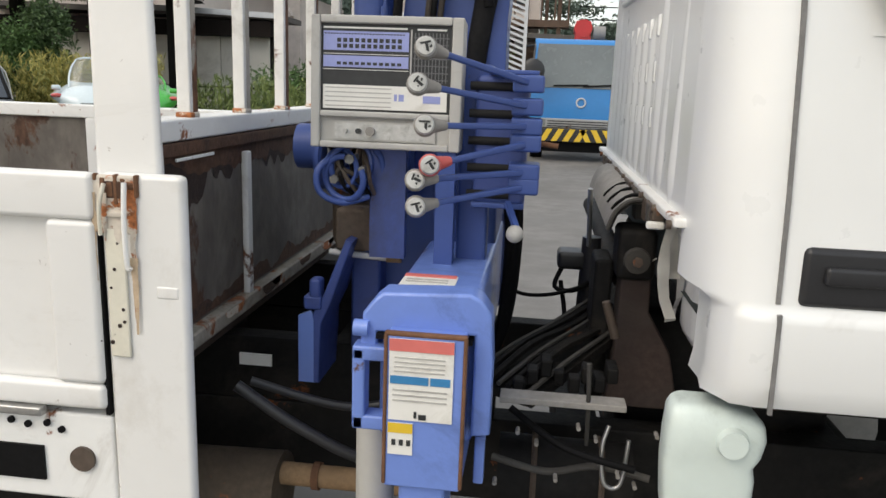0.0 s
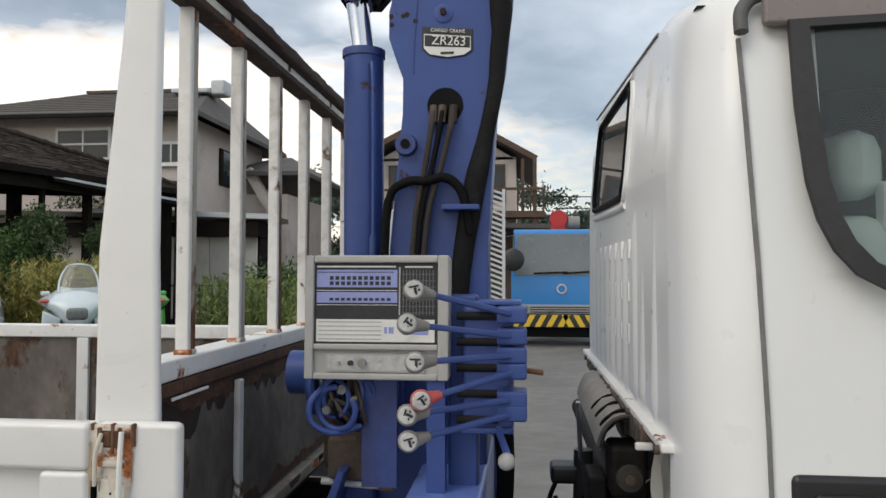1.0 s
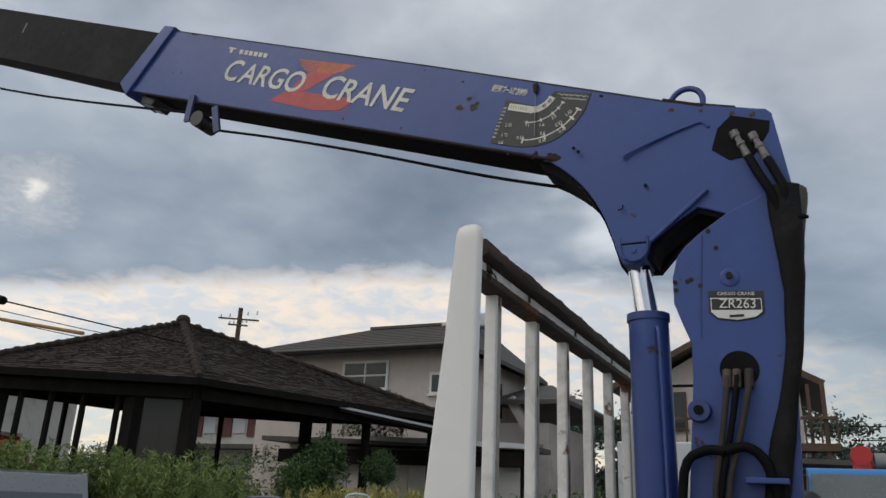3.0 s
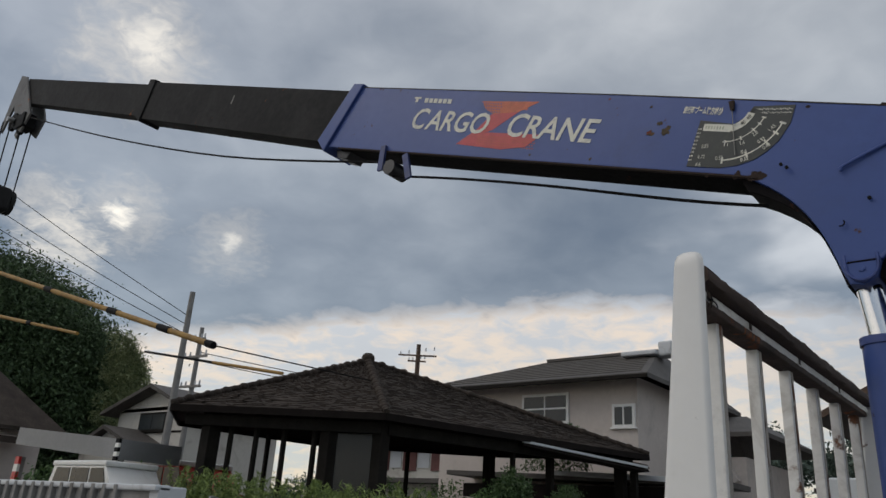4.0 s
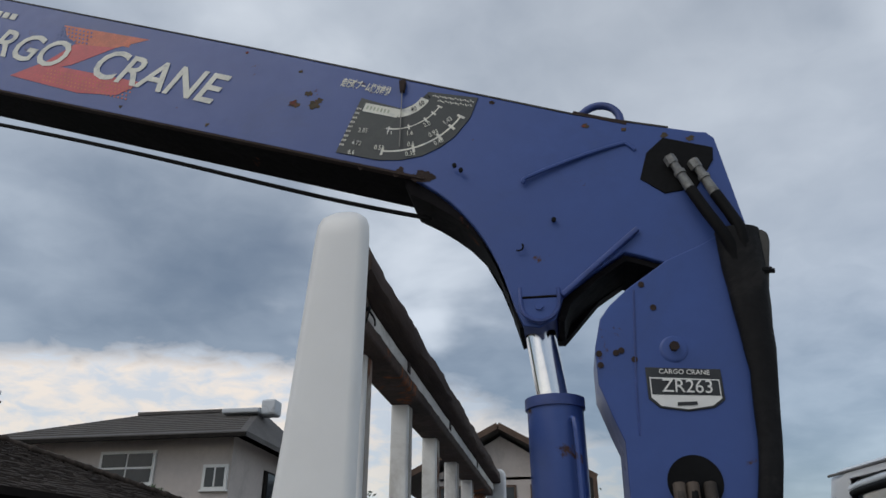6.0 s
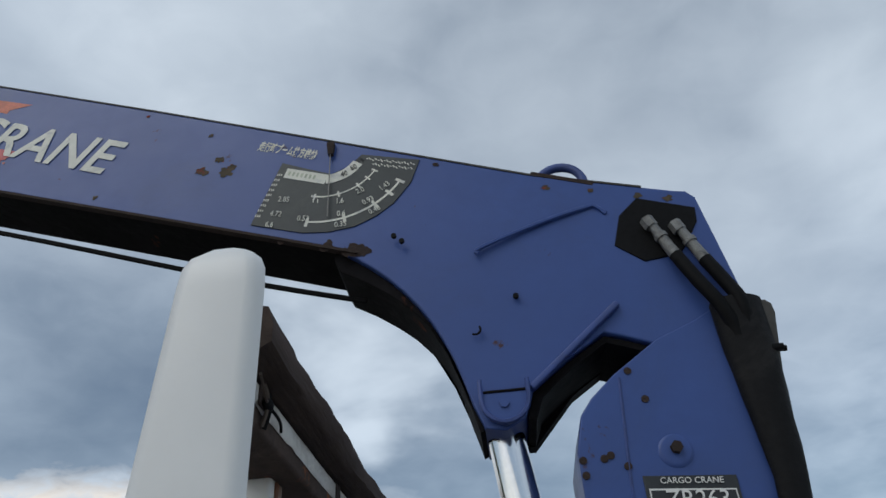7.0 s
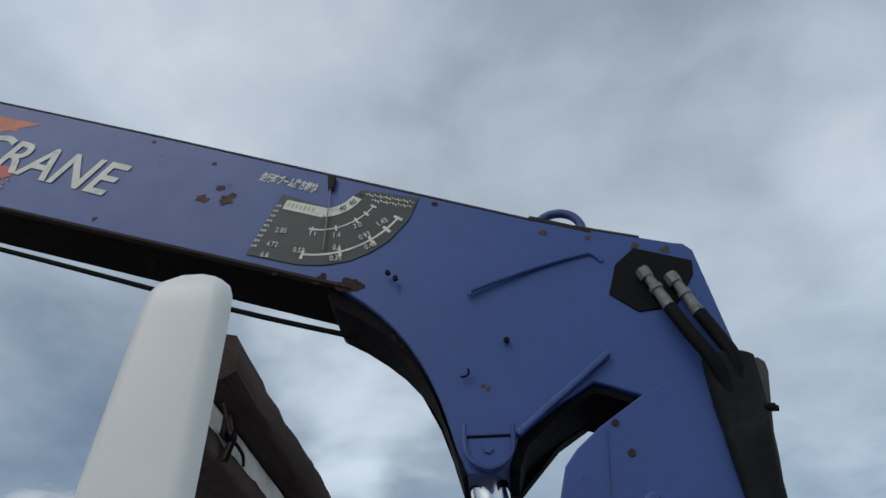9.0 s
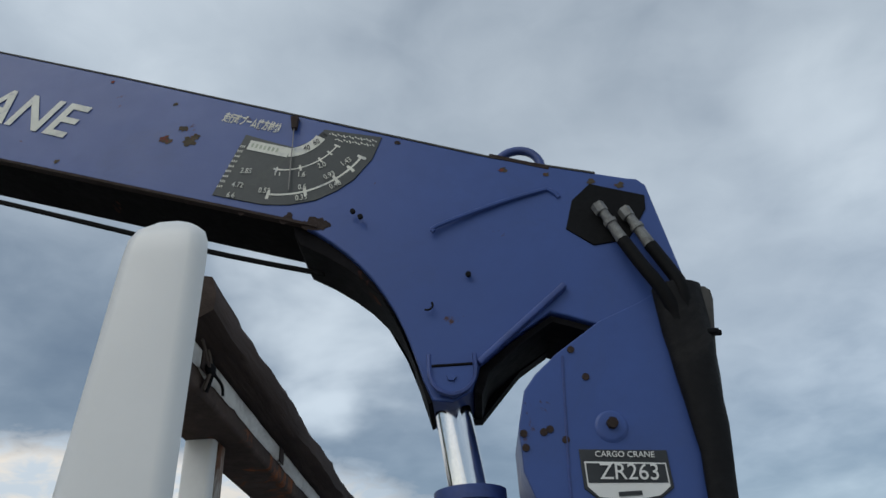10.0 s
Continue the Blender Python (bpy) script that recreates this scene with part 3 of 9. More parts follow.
def rust_run(bm, x0, x1, zt, zb, seed, y):
    """A streak that narrows as it runs down."""
    n = 22
    l_, r_ = [], []
    for i in range(n + 1):
        t = i / n
        z = zt + (zb - zt) * t
        m_ = 0.5 * (x0 + x1) + 0.003 * noise.noise(Vector((z * 30, seed, 0)))
        h = 0.5 * (x1 - x0) * (1 - 0.75 * t ** 1.5) * (1 + 0.45 * noise.noise(Vector((z * 70, seed, 5))))
        l_.append(bm.verts.new((m_ - h, y, z)))
        r_.append(bm.verts.new((m_ + h, y, z)))
    for k in range(n):
        bm.faces.new((l_[k], l_[k + 1], r_[k + 1], r_[k]))


tan_stain = material("tan_rust_wash", (0.50, 0.38, 0.26), 0.6, vary=0.3, scale=25.0, rust=0.42, rust_scale=18.0, rust_color=(0.16, 0.06, 0.025))
yellowed = material("yellowed_white_paint", (0.66, 0.63, 0.53), 0.5, vary=0.1, scale=9.0, rust=0.16, rust_scale=26.0, rust_color=(0.05, 0.028, 0.018), dirt=0.3, dirt_color=(0.45, 0.40, 0.30))
for k, (x0, x1, zt, zb, m_) in enumerate(((-0.3985, -0.3835, 1.318, 1.175, latch_rust), (-0.397, -0.385, 1.20, 1.075, tan_stain), (-0.459, -0.449, 1.30, 1.16, tan_stain), (-0.441, -0.430, 1.30, 1.225, latch_rust), (-0.424, -0.404, 1.258, 1.222, latch_rust))):
    part("rust_run", one(rust_run, x0, x1, zt, zb, 3.0 * k, Y0 - 0.0042 - 0.0006 * k), m_, pillar, "rust streak below the latch")
for k in range(7):
    part("rust_chip", one(box, -0.452 + 0.011 * k, -0.446 + 0.011 * k + 0.002 * (k % 3), Y0 - 0.006, Y0 + 0.004, 1.318 - 0.012 * (k % 4), 1.329 - 0.006 * (k % 3), 0.002), rusty, pillar)
part("latch_bar", one(box, -0.436, -0.398, Y0 - 0.008, Y0, 1.262, 1.272, 0.003), latch_rust, pillar)
part("latch_plate", one(box, -0.438, -0.405, Y0 - 0.006, Y0 - 0.0, 1.035, 1.244, 0.003), yellowed, pillar, "yellowed plate with rust specks")
for k, (sx, sz) in enumerate(((-0.417, 1.222), (-0.412, 1.095), (-0.420, 1.088), (-0.431, 1.15), (-0.424, 1.18), (-0.434, 1.06), (-0.455, 1.06), (-0.413, 1.115))):
    part("rust_speck", one(cyl, (sx, Y0 - 0.0068, sz), (sx, Y0 - 0.004, sz), 0.0022 + 0.0008 * (k % 3), seg=7), dark_rust, pillar)
part("latch_rod", one(tube, [(-0.397, Y0 - 0.012, 1.318), (-0.398, Y0 - 0.016, 1.26), (-0.399, Y0 - 0.013, 1.20), (-0.397, Y0 - 0.012, 1.183), (-0.394, Y0 - 0.012, 1.186)], 0.0042, 8, 4), white_worn, pillar)
part("latch_rod", one(tube, [(-0.430, Y0 - 0.012, 1.315), (-0.437, Y0 - 0.016, 1.28), (-0.440, Y0 - 0.012, 1.235)], 0.0035, 8, 4), yellowed, pillar)
part("pillar_seam", one(box, -0.456, -0.449, Y0 - 0.002, Y0 + 0.01, 0.93, 1.30), black, pillar)
part("pillar_rib", one(box, -0.36, -0.322, Y0 - 0.0015, Y0 + 0.006, 1.135, 1.156, 0.004), white, pillar)

# bars of the front guard
BARX = -0.4475
for k in range(6):
    by = 1.50 + 0.268 * k
    bar = part("guard_bar", one(beam, (BARX, by, 1.40), (BARX, by, 2.094), 0.03, 0.028, (1, 0, 0), bevel=0.004), bar_white, truck_bed, "white square guard bar with flaking paint")
    part("rust_edge", one(box, BARX + 0.0135, BARX + 0.0155, by - 0.004, by + 0.0135, 1.412, 2.09), bar_side, bar, "rust-streaked inner face")
    part("bar_foot", one(box, BARX - 0.016, BARX + 0.018, by - 0.019, by + 0.019, 1.401, 1.412, 0.004), latch_rust, bar, "rusted weld at the bar's foot")
flange_paint = material("flaking_flange_paint", (0.72, 0.70, 0.65), 0.7, vary=0.15, scale=9.0, rust=0.2, rust_scale=13.0, rust_color=(0.045, 0.024, 0.015), dirt=0.4, dirt_color=(0.16, 0.12, 0.09), bump=0.3)
rail = part("guard_top_rail", one(box, -0.463, -0.4105, 1.345, Y1 - 0.09, 2.091, 2.1235, 0.004), rail_brown, truck_bed, "rust-stained steel top rail")


def strip_edge(bm):
    """The painted lip along the rail's front, chipped along both edges."""
    n = 110
    rows_ = []
    for i in range(n + 1):
        y = 1.318 + (Y1 - 0.09 - 1.318) * i / n
        lo = 2.1055 + 0.0035 * noise.noise(Vector((y * 38, 1.0, 0))) + 0.002 * noise.noise(Vector((y * 110, 4.0, 0)))
        hi = 2.1235 + 0.002 * noise.noise(Vector((y * 30, 9.0, 0)))
        rows_.append([bm.verts.new(q) for q in ((-0.4095, y, lo), (-0.4075, y, lo + 0.003), (-0.4075, y, hi - 0.003), (-0.4095, y, hi))])
    for u, v in zip(rows_, rows_[1:]):
        for k in range(3):
            bm.faces.new((u[k], v[k], v[k + 1], u[k + 1]))
    bmesh.ops.recalc_face_normals(bm, faces=bm.faces)


part("rail_lip", one(strip_edge), flange_paint, rail, "flaking pale painted rail lip")
for by in (1.36, 1.62, 2.02, 2.46):
    part("lip_rust", one(box, -0.4078, -0.4062, by, by + 0.018, 2.106, 2.1225, 0.002), dark_rust, rail)


def rough_timber(bm):
    """A split square baulk with worn arrises."""
    n = 90
    rings = []
    for i in range(n + 1):
        y = 1.312 + (Y1 - 0.08 - 1.312) * i / n
        j = [0.0045 * noise.noise(Vector((y * 7, k * 3.1, 0.5))) + 0.003 * noise.noise(Vector((y * 34, k * 7.7, 2.5))) for k in range(8)]
        sec = ((-0.432, 2.126), (-0.392, 2.1265), (-0.386, 2.131), (-0.3845, 2.148), (-0.391, 2.159), (-0.412, 2.164), (-0.429, 2.161), (-0.434, 2.150))
        rings.append([bm.verts.new((x + j[k], y, z + (j[(k + 3) % 8] if k > 2 else 0.3 * j[k]))) for k, (x, z) in enumerate(sec)])
    for a, b in zip(rings, rings[1:]):
        for k in range(8):
            bm.faces.new((a[k], b[k], b[(k + 1) % 8], a[(k + 1) % 8]))
    bm.faces.new(rings[0][::-1])
    bm.faces.new(rings[-1])
    bmesh.ops.recalc_face_normals(bm, faces=bm.faces)


part("guard_timber", one(rough_timber), old_wood, truck_bed, "dark weathered timber capping")
for k, (dy, dz) in enumerate(((0.0, 0.0), (0.006, -0.002))):
    part("cord_wrap", one(tube, [(-0.4055, 1.366 + dy, 2.124 + dz), (-0.4035, 1.369 + dy, 2.116), (-0.404, 1.372 + dy, 2.106), (-0.408, 1.374 + dy, 2.094)], 0.0019, 6, 4), black if k else grime, truck_bed, "frayed dark cord tied round the rail")
part("cord_end", one(tube, [(-0.404, 1.372, 2.112), (-0.400, 1.356, 2.108), (-0.398, 1.340, 2.113), (-0.397, 1.330, 2.116)], 0.0013, 6, 4), grime, truck_bed)
part("cord_end", one(tube, [(-0.404, 1.376, 2.110), (-0.400, 1.392, 2.104), (-0.401, 1.400, 2.098)], 0.0013, 6, 4), black, truck_bed)
part("cord_knot", one(sphere, (-0.404, 1.373, 2.110), 0.0055, 10, (0.8, 1.5, 0.9)), black, truck_bed)

# ---- truck: chassis ----
chassis = thing("truck_chassis", (0, 2.08, 0.5), "black oily truck chassis with hoses and fittings", "chassis")
for cy in (1.72, 2.44):
    part("frame_rail", one(box, -3.4, 2.0, cy - 0.035, cy + 0.035, 0.55, 0.75, 0.006), chassis_black, chassis)
for cx in (-1.6, -0.75, -0.3, 0.35, 0.9):
    part("cross_member", one(box, cx - 0.05, cx + 0.05, 1.75, 2.41, 0.58, 0.72, 0.006), chassis_black, chassis)
for cx in (-1.7, -2.6):
    part("bed_bearer", one(box, cx - 0.05, cx + 0.05, Y0 + 0.1, Y1 - 0.1, 0.80, 0.90, 0.005), chassis_black, chassis)
part("sub_frame", one(box, -3.35, 0.16, 1.69, 1.75, 0.75, 0.90, 0.004), chassis_black, chassis)
part("sub_frame", one(box, -3.35, 0.12, 2.41, 2.47, 0.75, 0.90, 0.004), chassis_black, chassis)
part("silencer", one(cyl, (-0.60, 1.50, 0.630), (-0.265, 1.50, 0.640), 0.078, seg=20), silencer_brown, chassis, "brown heat-stained silencer")
part("exhaust_pipe", one(cyl, (-0.27, 1.50, 0.676), (0.02, 1.50, 0.676), 0.024, seg=14), cloth_brown, chassis, "tan wrapped exhaust pipe")
part("pipe_clamp", one(cyl, (-0.20, 1.50, 0.676), (-0.185, 1.50, 0.676), 0.029, seg=14), rusty, chassis)
part("rubber_hose", one(tube, [(-0.30, 1.35, 0.93), (-0.18, 1.36, 0.85), (-0.05, 1.38, 0.79), (0.06, 1.42, 0.82)], 0.011), black_plastic, chassis)
part("rubber_hose", one(tube, [(-0.30, 1.42, 0.91), (-0.12, 1.45, 0.86), (0.02, 1.48, 0.88)], 0.009), black_plastic, chassis)
part("battery_box", one(box, -1.1, -0.55, 1.26, 1.6, 0.45, 0.74, 0.01), chassis_black, chassis)
for wx in (-2.45,):
    for wy in (1.30, 2.62):
        wheel = part("wheel", one(cyl, (wx, wy, 0.36), (wx, wy + 0.22, 0.36), 0.36, seg=32), black, chassis, "black truck tyre")
        part("rim", one(cyl, (wx, wy - 0.012, 0.36), (wx, wy + 0.05, 0.36), 0.2, 0.18, seg=24), steel, wheel)
for wy in (1.27, 2.70):
    wheel = part("wheel", one(cyl, (1.25, wy, 0.36), (1.25, wy + 0.2, 0.36), 0.36, seg=32), black, chassis, "black truck tyre")
    part("rim", one(cyl, (1.25, wy - 0.012, 0.36), (1.25, wy + 0.05, 0.36), 0.2, 0.18, seg=24), steel, wheel)
part("front_axle", one(cyl, (1.25, 1.4, 0.36), (1.25, 2.75, 0.36), 0.05, seg=12), chassis_black, chassis)
part("rear_axle", one(cyl, (-2.45, 1.4, 0.36), (-2.45, 2.75, 0.36), 0.06, seg=12), chassis_black, chassis)
part("gearbox", one(box, 0.45, 0.95, 1.85, 2.32, 0.50, 0.98, 0.05), chassis_black, chassis)
part("floor_pan", one(box, 0.56, 1.9, 1.3, 2.9, 0.98, 1.04, 0.02), chassis_black, chassis)
part("mount_plate", one(prism, [(0.413, 1.195), (0.475, 1.20), (0.478, 1.02), (0.53, 0.93), (0.56, 0.80), (0.40, 0.80), (0.412, 0.95)], 1.70, 1.78, 0.006), fade_red, chassis, "dark red primed cab mount bracket")
part("mount_cap", one(box, 0.400, 0.480, 1.685, 1.79, 1.09, 1.20, 0.012), chassis_black, chassis)
part("mount_rubber", one(cyl, (0.44, 1.672, 1.135), (0.44, 1.69, 1.135), 0.026, 0.030, seg=14), dusty_black, chassis)
part("mount_bolt", one(cyl, (0.44, 1.664, 1.135), (0.44, 1.676, 1.135), 0.011, seg=6), grime, chassis)
part("mount_cap", one(box, 0.36, 0.40, 1.74, 1.86, 0.80, 1.12, 0.008), chassis_black, chassis)
part("stay_pipe", one(cyl, (0.377, 1.62, 1.060), (0.402, 1.62, 0.985), 0.0085, 0.010, seg=10), grime, chassis, "tan rusted stay")
part("cross_tube", one(cyl, (0.43, 1.8, 1.07), (0.43, 2.9, 1.07), 0.028, seg=12), chassis_black, chassis)
part("step_plate", many(box, [(0.18, 0.40, 1.36, 1.40, 0.935, 0.947, 0.002)]), duct_grey, chassis)
part("step_plate", one(beam, (0.17, 1.50, 0.895), (0.42, 1.9, 0.955), 0.16, 0.02), chassis_black, chassis)
for k in range(7):
    o = 0.024 * k - 0.07
    part("line_pipe", one(tube, [(0.17 + 0.8 * o, 1.50 - 0.5 * o, 0.914), (0.25 + 0.8 * o, 1.63 - 0.5 * o + 0.01 * (k % 2), 0.938 + 0.006 * (k % 3)), (0.34 + 0.75 * o, 1.77 - 0.5 * o, 0.953 + 0.005 * (k % 2)), (0.42 + 0.7 * o, 1.90 - 0.5 * o, 0.975)], 0.0055 + 0.0015 * (k % 3), 6, 4), chassis_black if k % 3 else dusty_black, chassis)
for k in range(8):
    part("line_clip", one(box, 0.20 + 0.026 * k, 0.222 + 0.026 * k, 1.47 + 0.02 * (k % 4), 1.50 + 0.03 * (k % 4), 0.905 + 0.012 * (k % 3), 0.935 + 0.014 * (k % 3), 0.004), chassis_black, chassis)
def mud_flap(bm):
    """A slotted rubber sheet curling down under the cab floor."""
    far = [(0.450, 1.270), (0.425, 1.274), (0.402, 1.262), (0.388, 1.236), (0.380, 1.205)]
    near = [(0.488, 1.250), (0.452, 1.262), (0.415, 1.258), (0.388, 1.234), (0.374, 1.196)]
    rows_ = []
    for i in range(7):
        t = i / 6
        rows_.append([(Vector((a[0], 2.35, a[1])).lerp(Vector((b[0], 1.69, b[1])), t)) for a, b in zip(far, near)])
    for off in (0.0, 0.006):
        g = [[bm.verts.new(p + Vector((off, 0, -off))) for p in r] for r in rows_]
        for u, v in zip(g, g[1:]):
            for k in range(4):
                bm.faces.new((u[k], u[k + 1], v[k + 1], v[k])).smooth = True
    bmesh.ops.recalc_face_normals(bm, faces=bm.faces)


part("mud_flap", one(mud_flap), duct_grey, chassis, "grey rubber splash flap under the cab")
for k in range(3):
    y_ = 1.74 + 0.10 * k
    part("flap_slot", one(tube, [(0.4605 - 0.002 * k, y_, 1.263), (0.425, y_, 1.265), (0.397, y_, 1.247), (0.386, y_, 1.232)], 0.0042, 6, 3), black, chassis)
part("flap_edge", one(tube, [(0.488, 1.69, 1.250), (0.452, 1.69, 1.262), (0.415, 1.69, 1.258), (0.388, 1.69, 1.234), (0.374, 1.69, 1.196)], 0.005, 6, 4), dusty_black, chassis)


def torn_strip(bm, pts, y, w):
    """A thin bent strip with ragged width."""
    a, b = [], []
    for i, (x, z) in enumerate(pts):
        j = 0.35 * w * noise.noise(Vector((i * 1.7, x * 40, z * 40)))
        a.append(bm.verts.new((x - w - j, y + 0.006 * (i % 2), z)))
        b.append(bm.verts.new((x + w - 0.5 * j, y - 0.005 + 0.012 * (i % 3), z + 0.004)))
    for k in range(len(pts) - 1):
        bm.faces.new((a[k], b[k], b[k + 1], a[k + 1])).smooth = True
    bmesh.ops.solidify(bm, geom=bm.faces[:], thickness=0.003)


part("torn_strip", one(torn_strip, [(0.478, 1.272), (0.470, 1.235), (0.463, 1.20), (0.463, 1.165), (0.467, 1.13), (0.472, 1.10), (0.482, 1.068), (0.484, 1.060)], 1.50, 0.010), label_white, chassis, "torn pale insulation hanging under the cab")
part("torn_strip", one(torn_strip, [(0.488, 1.27), (0.492, 1.22), (0.494, 1.18), (0.498, 1.14), (0.499, 1.105), (0.494, 1.08), (0.486, 1.062)], 1.51, 0.006), pale_tape, chassis)
part("torn_strip", one(torn_strip, [(0.484, 1.235), (0.481, 1.20), (0.480, 1.165), (0.484, 1.14)], 1.515, 0.012), label_white, chassis)
part("torn_strip", one(torn_strip, [(0.460, 1.185), (0.452, 1.180), (0.448, 1.176)], 1.50, 0.007), label_white, chassis)
part("inner_corner", one(box, 0.508, 0.56, 1.42, 1.56, 1.03, 1.24, 0.03), pale_tape, chassis, "pale inner panel of the cab corner")
part("flange_tag", one(box, 0.424, 0.457, 1.495, 1.51, 1.236, 1.250, 0.004), label_white, chassis, "pale tag under the floor flange")
for k in range(7):
    y_ = 1.56 + 0.09 * k
    part("hanger", one(box, 0.434 + 0.006 * (k % 2), 0.455, y_, y_ + 0.03 + 0.012 * (k % 3), 1.236 - 0.012 * (k % 3), 1.272, 0.004), grime if k % 2 else dusty_black, chassis)
part("coupling", one(box, 0.288, 0.36, 1.98, 2.06, 1.035, 1.08, 0.01), black_plastic, chassis)
part("coupling_rod", one(cyl, (0.372, 2.0, 0.93), (0.37, 2.0, 1.12), 0.03, 0.024, seg=12), black_plastic, chassis)
part("coupling_rod", one(cyl, (0.362, 1.98, 1.10), (0.352, 1.93, 1.25), 0.006, seg=8), steel, chassis)
part("cable", one(tube, [(0.30, 2.0, 1.035), (0.285, 1.98, 0.99), (0.33, 1.97, 0.985), (0.37, 1.97, 1.01)], 0.006), black, chassis)
part("cable", one(tube, [(0.36, 1.97, 1.0), (0.28, 1.96, 0.975), (0.21, 1.96, 0.97), (0.16, 1.97, 0.985)], 0.005), black, chassis)
part("cable", one(tube, [(0.30, 2.0, 1.0), (0.31, 1.9, 0.9), (0.24, 1.8, 0.86)], 0.006), black, chassis)
part("cable", one(tube, [(0.20, 1.42, 0.90), (0.30, 1.36, 0.86), (0.42, 1.34, 0.84)], 0.007), black, chassis)
part("cable", one(tube, [(0.33, 1.36, 1.02), (0.335, 1.37, 0.94), (0.34, 1.40, 0.85)], 0.004), dusty_black, chassis)
for k in range(9):
    cx = 0.18 + 0.035 * k
    part("bolt_end", one(cyl, (cx, 1.34 + 0.03 * (k % 3), 0.80 + 0.017 * ((k * 5) % 7)), (cx, 1.32 + 0.03 * (k % 3), 0.80 + 0.017 * ((k * 5) % 7)), 0.004, seg=6), duct_grey, chassis)
part("air_tank", one(cyl, (0.18, 1.52, 0.72), (0.44, 1.52, 0.72), 0.075, seg=18), chassis_black, chassis, "oily black air tank")
part("tank_strap", one(torus, (0.25, 1.52, 0.72), (1, 0, 0), 0.078, 0.006, 18, 5), grime, chassis)
part("tank_strap", one(torus, (0.38, 1.52, 0.72), (1, 0, 0), 0.078, 0.006, 18, 5), grime, chassis)
part("pipe_run", one(tube, [(0.17, 1.42, 0.80), (0.27, 1.40, 0.79), (0.36, 1.38, 0.82), (0.45, 1.36, 0.815)], 0.007), dusty_black, chassis)
part("pipe_run", one(tube, [(0.375, 1.38, 0.90), (0.365, 1.37, 0.86), (0.372, 1.36, 0.80), (0.40, 1.36, 0.80), (0.41, 1.37, 0.88)], 0.004), steel, chassis)


def tank_shell(bm):
    """A blow-moulded bottle: a tall back half and a bulging front lobe."""
    rows_ = []
    for z, x0, x1, y0 in ((0.765, 0.472, 0.575, 1.262), (0.775, 0.462, 0.588, 1.250), (0.83, 0.452, 0.592, 1.243), (0.885, 0.447, 0.592, 1.240), (0.905, 0.446, 0.588, 1.242), (0.925, 0.446, 0.597, 1.238), (0.955, 0.446, 0.602, 1.236), (0.978, 0.448, 0.598, 1.238), (0.992, 0.449, 0.585, 1.243), (1.002, 0.455, 0.55, 1.250), (1.006, 0.464, 0.53, 1.262)):
        y1, n = 1.31, 20
        cx_, cy_, a_, b_ = (x0 + x1) / 2, (y0 + y1) / 2, (x1 - x0) / 2, (y1 - y0) / 2
        ring_ = []
        for k in range(n):
            t = 2 * math.pi * k / n
            c, q = math.cos(t), math.sin(t)
            ring_.append(bm.verts.new((cx_ + a_ * math.copysign(abs(c) ** 0.45, c), cy_ + b_ * math.copysign(abs(q) ** 0.45, q), z)))
        rows_.append(ring_)
    for u, v in zip(rows_, rows_[1:]):
        for k in range(20):
            bm.faces.new((u[k], u[(k + 1) % 20], v[(k + 1) % 20], v[k])).smooth = True
    bm.faces.new(rows_[0][::-1])
    bm.faces.new(rows_[-1])
    bmesh.ops.recalc_face_normals(bm, faces=bm.faces)


tank_ = part("washer_tank", one(tank_shell), washer, chassis, "milky plastic washer tank")
part("tank_cap", one(cyl, (0.545, 1.240, 0.955), (0.545, 1.226, 0.955), 0.026, 0.022, seg=20), washer, tank_)

# ---- truck: cab ----
cab = thing("truck_cab", (1.2, 2.08, 1.0), "white cab-over truck cab with ribbed back panel", "truck cab")
CX, CY0, CY1 = 0.46, 1.20, 2.96


def cab_ring(inset, top):
    """One cross-section of the shell, from sill to sill over the roof."""
    y0, y1 = CY0 + inset, CY1 - inset
    pts = [(y0 + 0.006, 1.03), (y0 - 0.016, 1.07), (y0 - 0.017, 1.165), (y0 - 0.013, 1.178), (y0, 1.192), (y0 + 0.002, 1.35), (y0 + 0.0075, 1.568), (y0 + 0.0247, 1.745), (y0 + 0.03, 1.80), (y0 + 0.05, top - 0.10), (y0 + 0.075, top - 0.045), (y0 + 0.12, top - 0.015), (y0 + 0.2, top)]
    return pts + [(y1 + (y0 - y), z) for y, z in reversed(pts)]


def lean_back(bm, crown=2.0):
    """The rear wall leans in above the ribs and its roof edge is cambered."""
    for v in bm.verts:
        s_ = max(0.0, v.co.y - 1.35)
        z = v.co.z
        if v.co.x < 0.6:
            v.co.x += 0.025 * min(1.0, (0.6 - v.co.x) / 0.1) * max(0.0, (z - 1.745) / 0.285)
        v.co.z += 0.03 * s_ * min(1.0, max(0.0, (z - 1.3) / 0.45)) + (0.03 * s_ if z > crown else 0.0)


REAR = [(0.0, 0.16, 2.018), (0.005, 0.105, 2.026), (0.016, 0.062, 2.033), (0.036, 0.029, 2.039), (0.066, 0.008, 2.044), (0.10, 0.0, 2.048)]


